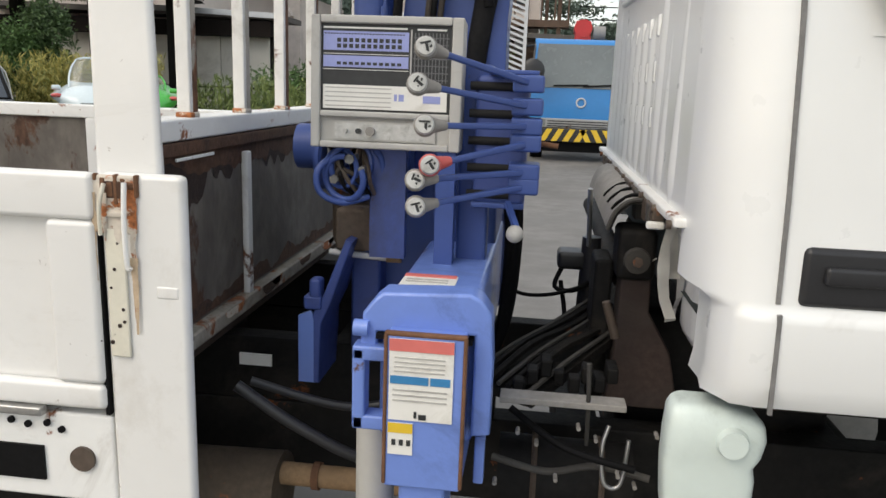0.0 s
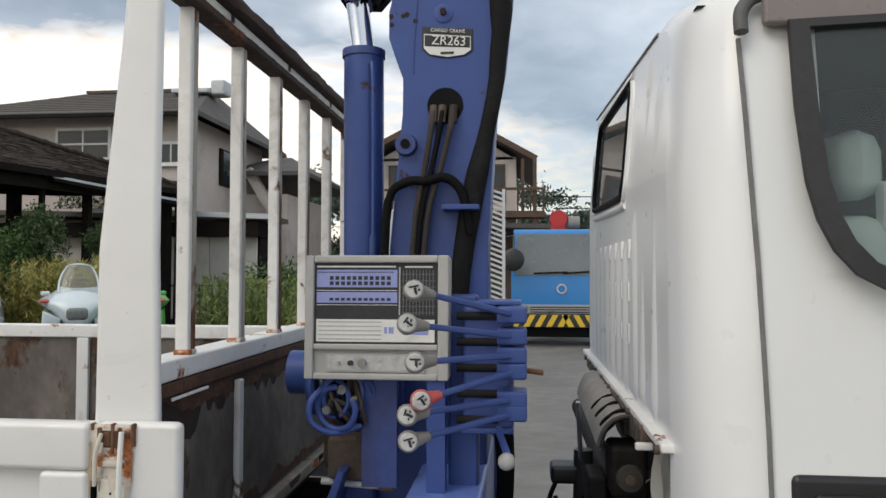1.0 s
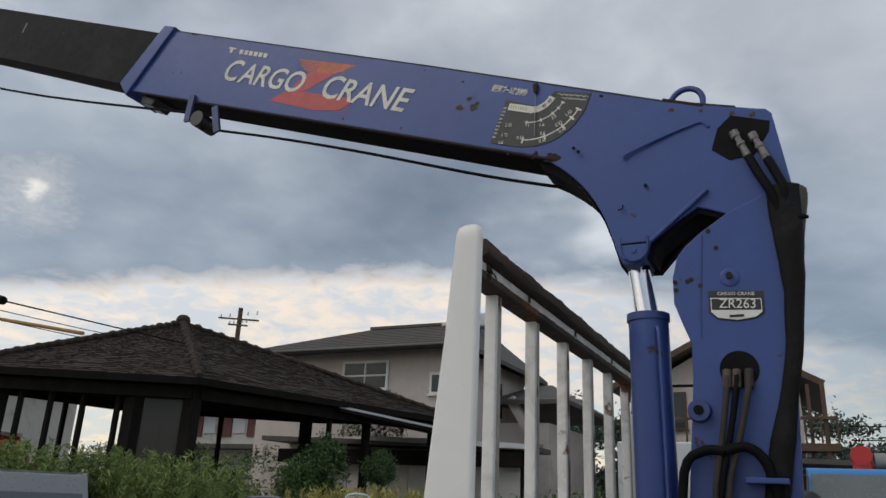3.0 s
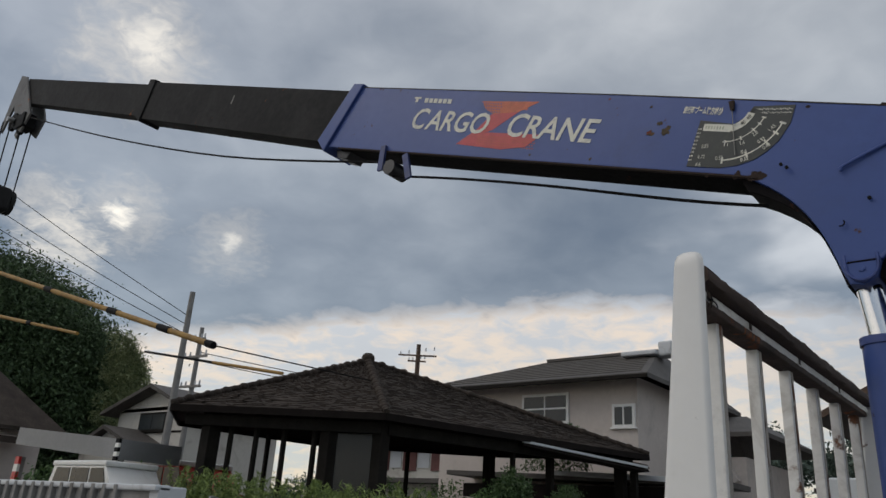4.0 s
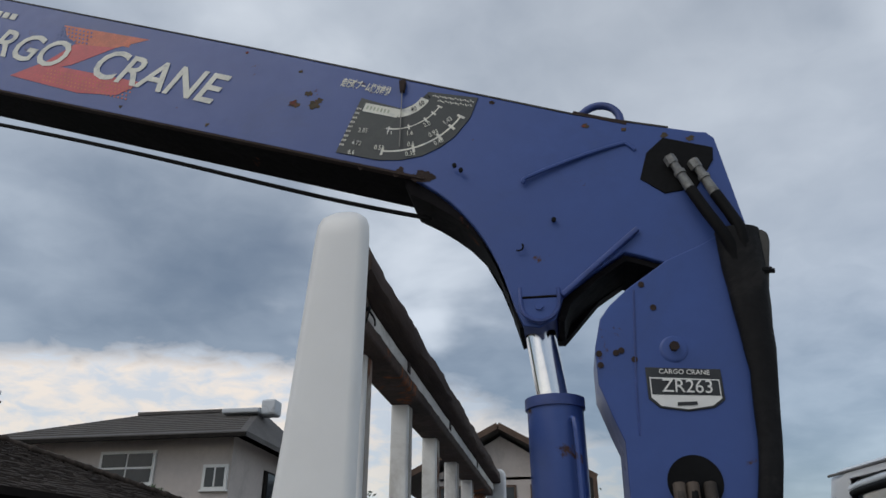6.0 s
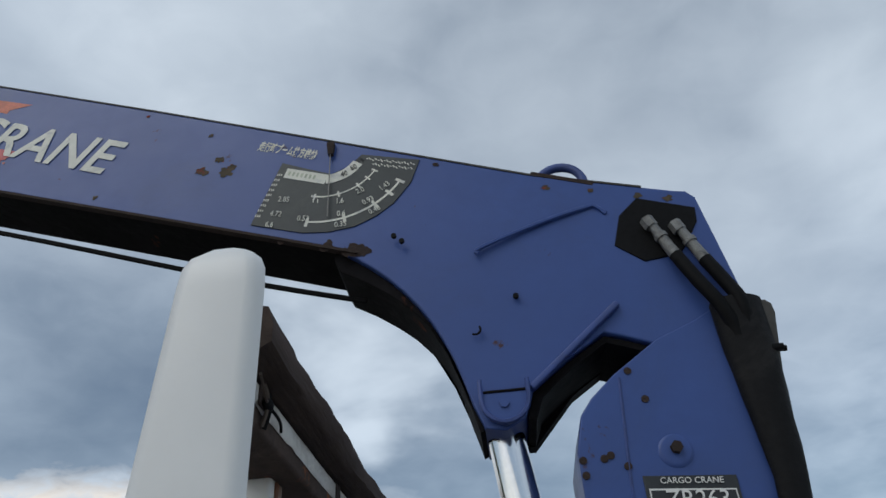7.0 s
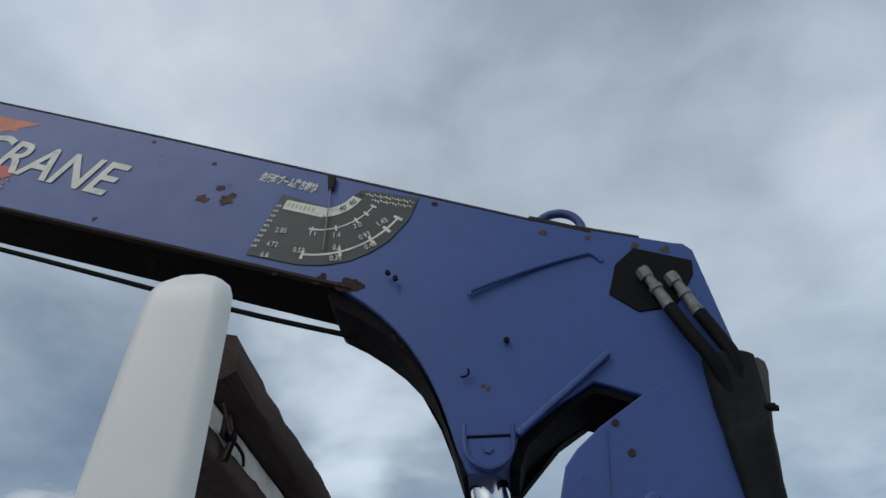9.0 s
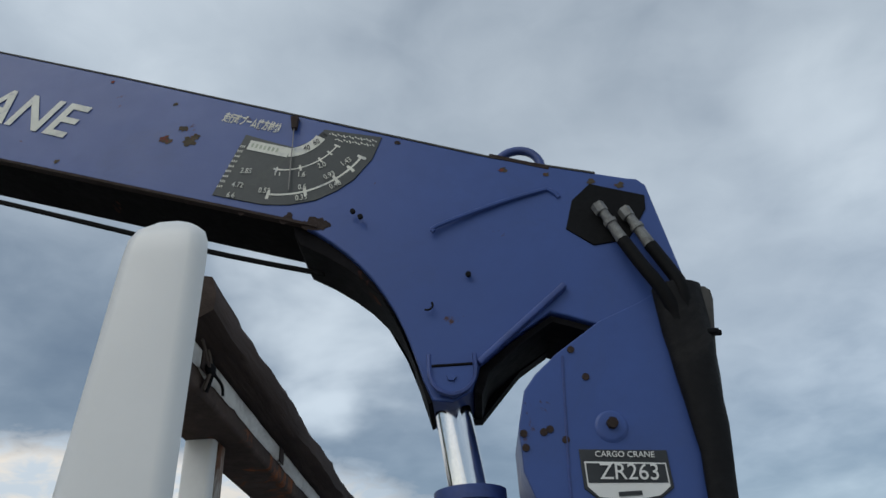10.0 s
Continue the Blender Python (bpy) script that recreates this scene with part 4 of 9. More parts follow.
def cab_shell(bm):
    """Loft of cross-sections along x, open below."""
    secs = [[bm.verts.new((CX + dx, y, z)) for y, z in cab_ring(i_, t_)] for dx, i_, t_ in REAR]
    secs += [[bm.verts.new((x, y, z)) for y, z in cab_ring(i_, t_)] for x, i_, t_ in ((0.652, 0.0, 2.055), (1.2, 0.0, 2.08), (1.42, 0.0, 2.07), (1.62, 0.0, 2.06), (1.85, 0.02, 1.97))]
    for ring_, dx in zip(secs, (0.035, 0.035, 0.018, 0.018)):
        for v in ring_:
            if v.co.z < 1.185:
                v.co.x += dx
    for i, (a, b) in enumerate(zip(secs, secs[1:])):
        for k in range(len(a) - 1):
            if i in (6, 7) and k in (6, 7, 8, 16, 17, 18):
                continue  # the door windows
            bm.faces.new((a[k], a[k + 1], b[k + 1], b[k])).smooth = True
    bmesh.ops.recalc_face_normals(bm, faces=bm.faces)
    lean_back(bm)


part("cab_body", one(cab_shell), cab_white, cab, "white painted cab shell")
def cab_front(bm):
    vs = [bm.verts.new(p) for p in ((1.86, CY0 + 0.02, 1.03), (1.86, CY1 - 0.02, 1.03), (1.87, CY1 - 0.02, 1.45), (1.87, CY0 + 0.02, 1.45), (1.85, CY0 + 0.07, 1.97), (1.85, CY1 - 0.07, 1.97))]
    bm.faces.new((vs[0], vs[1], vs[2], vs[3]))


def cab_screen(bm):
    bm.faces.new([bm.verts.new(p) for p in ((1.868, CY0 + 0.03, 1.45), (1.868, CY1 - 0.03, 1.45), (1.852, CY1 - 0.08, 1.97), (1.852, CY0 + 0.08, 1.97))])


part("front_panel", one(cab_front), cab_white, cab, "plain white front panel")
scr = part("front_windscreen", one(cab_screen), door_glass_m, cab, "tinted front windscreen")
scr.visible_shadow = False
part("front_bumper", one(box, 1.80, 1.95, CY0 + 0.02, CY1 - 0.02, 0.55, 1.02, 0.03), grey_panel, cab)
# back panel, built round the rear window
WY0, WY1, WZ0, WZ1 = 1.88, 2.585, 1.735, 2.002
def back_panel(bm):
    """One pressed sheet with the window cut out, its sides following the shell."""
    ring_ = cab_ring(REAR[0][1], REAR[0][2])
    side = [(y, z) for y, z in ring_[:13] if z > 1.3]

    def edge_y(z):
        for (ya, za), (yb, zb) in zip([(CY0 + 0.162, 1.2)] + side, side):
            if z <= zb:
                return ya + (yb - ya) * (z - za) / (zb - za)
        return side[-1][0]
    zs = sorted([1.27, WZ0, WZ1] + [z for y, z in side])
    for x, flip in ((CX, 1), (CX + 0.02, -1)):
        g = [[bm.verts.new((x, y, z)) for y in (edge_y(z), WY0, WY1, CY0 + CY1 - edge_y(z))] for z in zs]
        for j in range(len(zs) - 1):
            for i in range(3):
                if not (i == 1 and WZ0 <= zs[j] < WZ1):
                    bm.faces.new([g[j][i], g[j][i + 1], g[j + 1][i + 1], g[j + 1][i]][::flip]).smooth = True
    lean_back(bm)


def leant(fn, *a):
    bm = one(fn, *a)
    lean_back(bm, 9.0)
    return bm


def sleeve_rib(bm, y, z0, z1, w=0.030, h=0.0085):
    """A shallow pressed swage with tapered ends."""
    prof = [(-1.0, 0.0), (-0.72, 0.35), (-0.4, 0.85), (0.0, 1.0), (0.4, 0.85), (0.72, 0.35), (1.0, 0.0)]
    zz = [(z0 - 0.03, 0.0), (z0, 0.8), (z0 + 0.03, 1.0), (z1 - 0.03, 1.0), (z1, 0.8), (z1 + 0.03, 0.0)]
    g = [[bm.verts.new((CX + 0.0005 - h * q * f, y + w * a * (0.5 + 0.5 * f), z)) for a, q in prof] for z, f in zz]
    for u, v in zip(g, g[1:]):
        for k in range(6):
            bm.faces.new((u[k], u[k + 1], v[k + 1], v[k])).smooth = True
    bmesh.ops.recalc_face_normals(bm, faces=bm.faces)


part("back_panel", one(back_panel), cab_white, cab)
for ry, z1 in ((1.50, 1.90), (1.635, 1.985), (1.73, 1.66), (1.755, 1.60), (1.875, 1.60), (1.995, 1.60), (2.115, 1.60), (2.235, 1.60), (2.355, 1.60), (2.475, 1.60), (2.60, 1.66), (2.72, 1.93)):  # pressed vertical ribs
    part("panel_rib", leant(sleeve_rib, ry, 1.31, z1), cab_white, cab)
for row in range(3):
    for k in range(7):
        ly = 1.80 + 0.117 * k
        part("louvre", one(box, CX - 0.007, CX + 0.004, ly - 0.012, ly + 0.012, 1.405 + 0.095 * row, 1.45 + 0.095 * row, 0.004), cab_white, cab)
def window_loop(y0, y1, z0, z1, x, r):
    pts = []
    for cy_, cz_, a0 in ((y1 - r, z1 - r, 0), (y0 + r, z1 - r, 90), (y0 + r, z0 + r, 180), (y1 - r, z0 + r, 270)):
        pts += [(x, cy_ + r * math.cos(radians(a0 + k * 30)), cz_ + r * math.sin(radians(a0 + k * 30))) for k in range(4)]
    return pts + [pts[0]]


def roof_gutter(bm):
    tube(bm, [(CX - 0.001, y, 2.020) for y in (1.57, 1.75, 2.0, 2.3, 2.6, 2.74)], 0.0035, 6, 2)
    lean_back(bm)


part("window_seal", leant(tube, window_loop(WY0 - 0.004, WY1 + 0.004, WZ0 - 0.004, WZ1 + 0.004, CX - 0.003, 0.06), 0.009, 8, 2), black, cab, "black rubber window seal")
part("window_rim", leant(tube, window_loop(WY0 - 0.028, WY1 + 0.028, WZ0 - 0.028, WZ1 + 0.016, CX + 0.003, 0.075), 0.012, 8, 2), cab_white, cab, "pressed white window rim")
part("roof_gutter", one(roof_gutter), duct_grey, cab, "thin grey seam along the roof edge")
part("rear_window", leant(box, CX, CX + 0.006, WY0, WY1, WZ0, WZ1), glass, cab, "rear window glass")
part("bottom_flange", one(box, CX - 0.018, CX + 0.02, CY0 + 0.14, CY1 - 0.08, 1.268, 1.284, 0.004), white_worn, cab)
for k, (fy, fl) in enumerate(((1.52, 0.10), (1.78, 0.22), (2.15, 0.12), (2.45, 0.2))):
    part("flange_tab", one(box, CX - 0.024, CX + 0.0, fy, fy + fl, 1.246, 1.274, 0.004), grime, cab)
for k in range(9):
    part("flange_bolt", one(cyl, (CX - 0.018, 1.36 + 0.17 * k, 1.27), (CX - 0.026, 1.36 + 0.17 * k, 1.27), 0.008, seg=8), grime, cab)
# door: seam, window, drip rail, handle, sill moulding
part("door_seam", many(beam, [((0.567, CY0 + 0.0005, 1.34), (0.557, CY0 + 0.007, 1.58), 0.0062, 0.006, (0, 1, 0)), ((0.557, CY0 + 0.007, 1.58), (0.548, CY0 + 0.029, 1.80), 0.0062, 0.006, (0, 1, 0)), ((0.548, CY0 + 0.029, 1.80), (0.543, CY0 + 0.045, 1.92), 0.0062, 0.006, (0, 1, 0)), ((0.571, CY0 - 0.001, 1.192), (0.567, CY0 + 0.0005, 1.34), 0.0062, 0.006, (0, 1, 0)), ((0.575, CY0 - 0.017, 1.03), (0.571, CY0 - 0.016, 1.18), 0.0062, 0.006, (0, 1, 0))]), seam_grey, cab, "dark door gap")
part("door_handle", one(box, 0.597, 0.80, CY0 - 0.008, CY0 + 0.012, 1.19, 1.277, 0.016), black_plastic, cab, "black recessed door handle")
part("handle_grip", one(box, 0.625, 0.78, CY0 - 0.018, CY0 - 0.004, 1.225, 1.252, 0.006), black_plastic, cab)


def door_window(bm, grow, y):
    pts = [(0.640, 1.925), (0.645, 1.80), (0.653, 1.70), (0.664, 1.65), (0.682, 1.61), (0.708, 1.58), (0.742, 1.563), (0.79, 1.555), (1.3, 1.55), (1.40, 1.555), (1.47, 1.58), (1.50, 1.62), (1.40, 1.95)]
    c = Vector((1.0, 1.76))
    pts = [tuple(Vector(p) + (Vector(p) - c).normalized() * grow) for p in pts]
    vs = [bm.verts.new((x, CY0 + y + 0.028 + 0.14 * (z - 1.80), z)) for x, z in pts]
    vb = [bm.verts.new((x, CY0 + y + 0.036 + 0.14 * (z - 1.80), z)) for x, z in pts]
    bm.faces.new(vs)
    for k in range(len(pts)):
        bm.faces.new((vs[k], vb[k], vb[(k + 1) % len(pts)], vs[(k + 1) % len(pts)]))
    bmesh.ops.recalc_face_normals(bm, faces=bm.faces)


def seal_ring(bm):
    """The rubber round the door glass."""
    rims = []
    for g, y in ((0.036, 0.0), (0.034, -0.008), (0.004, -0.010), (0.0, 0.0)):
        tmp = bmesh.new()
        door_window(tmp, g, y - 0.022)
        tmp.verts.ensure_lookup_table()
        rims.append([bm.verts.new(tmp.verts[k].co) for k in range(len(tmp.verts) // 2)])
        tmp.free()
    n = len(rims[0])
    for u, v in zip(rims, rims[1:]):
        for k in range(n):
            bm.faces.new((u[k], u[(k + 1) % n], v[(k + 1) % n], v[k]))
    bmesh.ops.recalc_face_normals(bm, faces=bm.faces)


frame_w = part("door_window_seal", one(seal_ring), seal_rubber, cab, "black rubber window seal")
pane_ = part("door_glass", one(door_window, 0.006, -0.020), door_glass_m, frame_w, "tinted side window")
pane_.visible_shadow = False




def door_corner(bm):
    """The skin below the window's rounded corner, leaning with the door."""
    pts = [(0.646, 1.562), (0.74, 1.562), (0.70, 1.580), (0.676, 1.605), (0.660, 1.645), (0.652, 1.69), (0.646, 1.69)]
    f = bm.faces.new([bm.verts.new((x, CY0 + 0.0065 + 0.097 * (z - 1.568), z)) for x, z in pts])
    f.normal_update()
    if f.normal.y > 0:
        f.normal_flip()


part("door_skin", one(door_corner), cab_white, cab)


def cab_inside(bm):
    """Dark lining, open towards the back window and the windscreen."""
    x0, x1, y0, y1, z0, z1 = 0.50, 1.58, 1.27, 2.89, 1.12, 2.0
    p = [bm.verts.new(q) for q in ((x0, y0, z0), (x1, y0, z0), (x1, y1, z0), (x0, y1, z0), (x0, y0 + 0.05, z1), (x1, y0 + 0.05, z1), (x1, y1 - 0.05, z1), (x0, y1 - 0.05, z1))]
    for f in ((0, 1, 2, 3), (4, 7, 6, 5), (2, 6, 7, 3)):
        bm.faces.new([p[k] for k in f])


part("cab_lining", one(cab_inside), lining, cab, "dark cab lining")
for sy in (1.36, 2.32):
    seat_ = part("seat_back", one(box, 0.70, 0.80, sy, sy + 0.46, 1.18, 1.645, 0.04), seat_cloth, cab, "pale covered seat")
    part("head_rest", one(box, 0.715, 0.79, sy + 0.02, sy + 0.36, 1.67, 1.785, 0.035), seat_cloth, seat_)
    part("belt_guide", one(box, 0.775, 0.80, sy + 0.0, sy + 0.05, 1.62, 1.70, 0.008), seat_cloth, seat_)
    part("seat_cushion", one(box, 0.74, 1.22, sy, sy + 0.46, 1.12, 1.26, 0.05), seat_cloth, seat_)
part("drip_rail", one(tube, [(0.543, CY0 + 0.028, 1.925), (0.546, CY0 + 0.036, 1.960), (0.572, CY0 + 0.046, 1.985), (0.63, CY0 + 0.05, 1.99), (1.0, CY0 + 0.05, 2.0), (1.5, CY0 + 0.05, 2.0)], 0.011), drip_grey, cab, "grey rubber drip rail")
part("sun_visor", one(box, 0.575, 1.45, CY0 + 0.022, CY0 + 0.042, 1.935, 1.982, 0.006), visor_smoke, cab, "smoked door visor")

# ---- crane ----
crane = thing("cargo_crane", (0.05, 2.08, 0.75), "blue truck-mounted cargo crane with extended boom", "crane")
FY = 1.96  # front face of mast and boom
SK = 0.034  # the boom swings slightly away from the cab


def top_z(x):
    return 3.122 - 0.388 * (x + 1.0)


DEEP = 0.29
# boom, base section with its curved foot
BW = 0.16  # the boom's breadth
foot = [(-0.9, top_z(-0.9) - 0.002), (-0.12, top_z(-0.12) - 0.012), (0.125, 2.692), (0.144, 2.688), (0.158, 2.672), (0.187, 2.464), (0.185, 2.40), (0.06, 2.385), (0.031, 2.397), (-0.02, 2.419), (-0.048, 2.429), (-0.111, 2.391), (-0.172, 2.346), (-0.190, 2.30), (-0.222, 2.284), (-0.254, 2.290), (-0.269, 2.330), (-0.276, 2.355), (-0.286, 2.388), (-0.297, 2.420), (-0.312, 2.455), (-0.329, 2.488), (-0.349, 2.520), (-0.373, 2.552), (-0.399, 2.581), (-0.428, 2.608), (-0.455, 2.630), (-0.49, 2.6585)]


def low_z(x):
    return 2.655 + 0.350 * (-0.48 - x)


base = foot + [(-2.45, low_z(-2.45)), (-2.25, top_z(-2.25))]
boom = part("base_boom", one(prism, base, FY, FY + BW, 0.004, SK), blue, crane, "blue box boom with curved foot")
BR, BU = Vector((0.932, -0.032, -0.362)), Vector((0.362, -0.012, 0.932))


def on_boom(x, below, proud=0.002):
    """A point of the boom's front face, below its top edge."""
    return Vector((x, FY - SK * x, top_z(x))) - BU * below + Vector((0, -proud, 0))


def boom_bar(bm, x0, x1, b0, b1, proud, thick=0.006):
    """A raised plate on the boom's face between two stations and two depths."""
    q = [on_boom(x0, b0, proud), on_boom(x1, b0, proud), on_boom(x1, b1, proud), on_boom(x0, b1, proud)]
    a = [bm.verts.new(p) for p in q]
    b = [bm.verts.new(p + Vector((0, thick, 0))) for p in q]
    fs = [bm.faces.new(a), bm.faces.new(b[::-1])] + [bm.faces.new((a[k], b[k], b[(k + 1) % 4], a[(k + 1) % 4])) for k in range(4)]
    bmesh.ops.recalc_face_normals(bm, faces=fs)


def flange(x0, x1, over, y0, y1):
    """A plate under the boom's belly."""
    def b(bm):
        prism(bm, [(x0, low_z(x0)), (x0, low_z(x0) - over), (x1, low_z(x1) - over), (x1, low_z(x1))], y0, y1, 0.0, SK)
    return one(b)


part("top_lip", one(prism, [(-2.26, top_z(-2.26) + 0.002), (-0.9, top_z(-0.9)), (-0.12, top_z(-0.12) - 0.010), (0.07, 2.711), (0.07, 2.707), (-0.12, top_z(-0.12) - 0.014), (-0.9, top_z(-0.9) - 0.004), (-2.26, top_z(-2.26) - 0.002)], FY - 0.001, FY + BW + 0.001, 0.0, SK), dusty_black, boom, "dark worn top edge")
# belly and foot plates carry painted shade, closing the notch below the foot
part("belly_plate", flange(-2.36, -0.46, 0.006, FY + 0.01, FY + BW - 0.01), belly, boom, "rust-flecked underside, its shade painted near-black")
part("foot_underside", one(prism, [(-0.186, 2.300), (-0.174, 2.342), (-0.111, 2.387), (-0.048, 2.425), (-0.02, 2.415), (0.05, 2.386), (0.045, 2.376), (-0.02, 2.404), (-0.047, 2.414), (-0.105, 2.378), (-0.160, 2.332), (-0.174, 2.296)], FY + 0.008, FY + 0.162, 0.0, SK), belly, boom, "underside of the boom foot, its shade painted black")
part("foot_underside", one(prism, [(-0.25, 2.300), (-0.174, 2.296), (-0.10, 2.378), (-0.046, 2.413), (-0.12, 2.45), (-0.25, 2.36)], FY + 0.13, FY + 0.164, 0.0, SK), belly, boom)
part("bottom_flange", flange(-2.36, -0.455, 0.006, FY - 0.005, FY + 0.012), dark_rust, boom)


def foot_curve(bm):
    pts = [(-0.254, 2.292), (-0.269, 2.330), (-0.276, 2.355), (-0.286, 2.388), (-0.297, 2.420), (-0.312, 2.455), (-0.329, 2.488), (-0.349, 2.520), (-0.373, 2.552), (-0.399, 2.581), (-0.428, 2.608), (-0.455, 2.630), (-0.50, 2.662)]
    out = [(-0.262, 2.288), (-0.270, 2.318), (-0.279, 2.349), (-0.288, 2.388), (-0.300, 2.424), (-0.317, 2.460), (-0.339, 2.493), (-0.368, 2.527), (-0.402, 2.557), (-0.442, 2.587), (-0.488, 2.615), (-0.500, 2.640)]
    prism(bm, pts + out[::-1], FY + 0.012, FY + BW - 0.012, 0.002, SK)


# the web's shade is painted in by the near-black material
part("curved_web", one(foot_curve), belly, boom, "curved web, its shade painted near-black")
part("boom_nose", one(prism, [(-2.215, top_z(-2.215) + 0.014), (-2.285, top_z(-2.285) + 0.014), (-2.515, low_z(-2.515) + 0.025), (-2.46, low_z(-2.46) - 0.03)], FY - 0.014, FY + BW + 0.014, 0.005, SK), blue, boom, "blue collar at the end of the base section")
part("wear_pad", one(prism, [(-2.30, low_z(-2.30) - 0.004), (-2.33, low_z(-2.33) - 0.045), (-2.40, low_z(-2.40) - 0.04), (-2.41, low_z(-2.41) + 0.0)], FY + 0.03, FY + BW - 0.03, 0.004, SK), black_plastic, boom)


def top2(x):
    return 3.60 + 0.393 * (-2.27 - x)


sec2 = part("second_boom", one(prism, [(-2.25, top2(-2.25)), (-2.3, top2(-2.3) - 0.30), (-4.62, top2(-4.62) - 0.295), (-4.52, top2(-4.52) + 0.01)], FY + 0.012, FY + BW - 0.012, 0.004, SK), boom_grey, crane, "dark grey second boom section")
part("boom_nose", one(prism, [(-4.49, top2(-4.49) + 0.026), (-4.58, top2(-4.58) + 0.026), (-4.70, top2(-4.70) - 0.285), (-4.62, top2(-4.62) - 0.322)], FY + 0.0, FY + BW, 0.004, SK), boom_grey, sec2)
text_mesh("section_number", "1", 0.085, facing((-3.45, FY + 0.0105 - SK * -3.45, 3.94), (0.929, 0, -0.365), (0.365, 0, 0.929)), duct_grey, sec2, label="small worn white section number")
sec3 = part("third_boom", one(prism, [(-4.5, top2(-4.5) - 0.005), (-4.5, top2(-4.5) - 0.275), (-7.46, top2(-7.46) - 0.275), (-7.40, top2(-7.40) + 0.002)], FY + 0.024, FY + BW - 0.024, 0.004, SK), boom_grey, crane, "dark grey third boom section")
TX, TZ = -7.34, top2(-7.16)
HEAD = [(-7.42, top2(-7.42) + 0.012), (-7.60, top2(-7.60) + 0.02), (-7.80, 5.15), (-7.73, 5.09), (-7.56, 5.34), (-7.36, 5.04), (-7.16, 4.92), (-7.02, 5.08)]
tip = part("boom_head", one(prism, HEAD, FY + 0.0, FY + 0.02, 0.003, SK), head_steel, crane, "grey steel boom head")
part("head_plate", one(prism, HEAD, FY + BW - 0.02, FY + BW, 0.003, SK), head_steel, tip)
HYC = FY + BW / 2 - SK * TX - 0.045
for k, (dx, dz, r) in enumerate(((-0.06, -0.42, 0.095), (0.07, -0.46, 0.08), (0.17, -0.44, 0.06))):
    for dy in (-0.05, 0.03):
        part("head_sheave", one(cyl, (TX + dx, HYC + dy, TZ + dz), (TX + dx, HYC + dy + 0.03, TZ + dz), r, seg=18), black, tip)
part("head_pin", one(cyl, (TX - 0.03, HYC - 0.11, TZ - 0.42), (TX - 0.03, HYC + 0.11, TZ - 0.42), 0.025, seg=12), steel, tip)
part("rope_guard", one(box, TX + 0.10, TX + 0.24, HYC - 0.06, HYC + 0.06, TZ - 0.55, TZ - 0.40, 0.01), black, tip)
HZ = 4.34
for dx, dy in ((-0.15, -0.10), (-0.09, -0.05), (-0.03, 0.03), (0.05, 0.10)):
    part("fall_rope", one(cyl, (TX + dx, HYC + dy, TZ - 0.42), (TX + dx * 0.7, HYC + dy, HZ), 0.007, seg=6), black, crane)
hook = thing("hook_block", (TX - 0.04, HYC, HZ - 0.3), "dark steel hook block hanging from the boom ropes", "hook block")
part("cheek", many(cyl, [((TX - 0.04, HYC - 0.13, HZ - 0.06), (TX - 0.04, HYC - 0.09, HZ - 0.06), 0.12), ((TX - 0.04, HYC + 0.09, HZ - 0.06), (TX - 0.04, HYC + 0.13, HZ - 0.06), 0.12)]), boom_grey, hook)
part("block_body", one(box, TX - 0.17, TX + 0.11, HYC - 0.085, HYC + 0.085, HZ - 0.19, HZ + 0.05, 0.04), boom_grey, hook)
part("hook_shank", one(cyl, (TX - 0.04, HYC, HZ - 0.13), (TX - 0.04, HYC, HZ - 0.26), 0.03, seg=12), black, hook)
part("hook", one(torus, (TX - 0.04, HYC, HZ - 0.34), (0, 1, 0), 0.08, 0.025, 20, 10, -2.4, 2.2), black, hook)

# hoist rope under the boom and its roller
part("hoist_rope", one(tube, [(-0.45, FY + 0.08, 2.578), (-0.706, FY + 0.08, 2.656), (-1.2, FY + 0.08, 2.827), (-1.60, FY + 0.08, 2.955), (-1.98, FY + 0.08, 3.065)], 0.0052, 6, 5), black, crane)
part("hoist_rope", one(tube, [(-1.98, FY + 0.08, 3.13), (-3.4, FY + 0.12, 3.57), (-5.2, FY + 0.2, 4.27), (TX + 0.18, HYC - 0.02, TZ - 0.42)], 0.0055, 6, 5), black, crane)
RX = -1.982
roll_z = 3.098
roller = part("rope_roller", one(cyl, (RX, FY + 0.05, roll_z), (RX, FY + 0.15, roll_z), 0.034, seg=18), black_plastic, boom, "black rope roller")
part("roller_bracket", one(beam, (RX + 0.085, FY + 0.06, roll_z + 0.04), (RX + 0.115, FY + 0.06, roll_z - 0.08), 0.012, 0.03, (1, 0, 0)), blue_dark, roller)
part("roller_bracket", one(beam, (RX - 0.05, FY + 0.06, roll_z + 0.12), (RX - 0.06, FY + 0.06, roll_z + 0.0), 0.012, 0.03, (1, 0, 0)), blue_dark, roller)

# lifting eye on top
part("lifting_eye", one(torus, (-0.065, FY + 0.07, top_z(-0.065) + 0.024), (0.15, 1, 0), 0.048, 0.009, 24, 8), blue_dark, boom, "dark painted lifting ring")
part("eye_pad", one(boom_bar, -0.12, -0.01, 0.004, 0.012, 0.001, 0.10), dark_rust, boom)
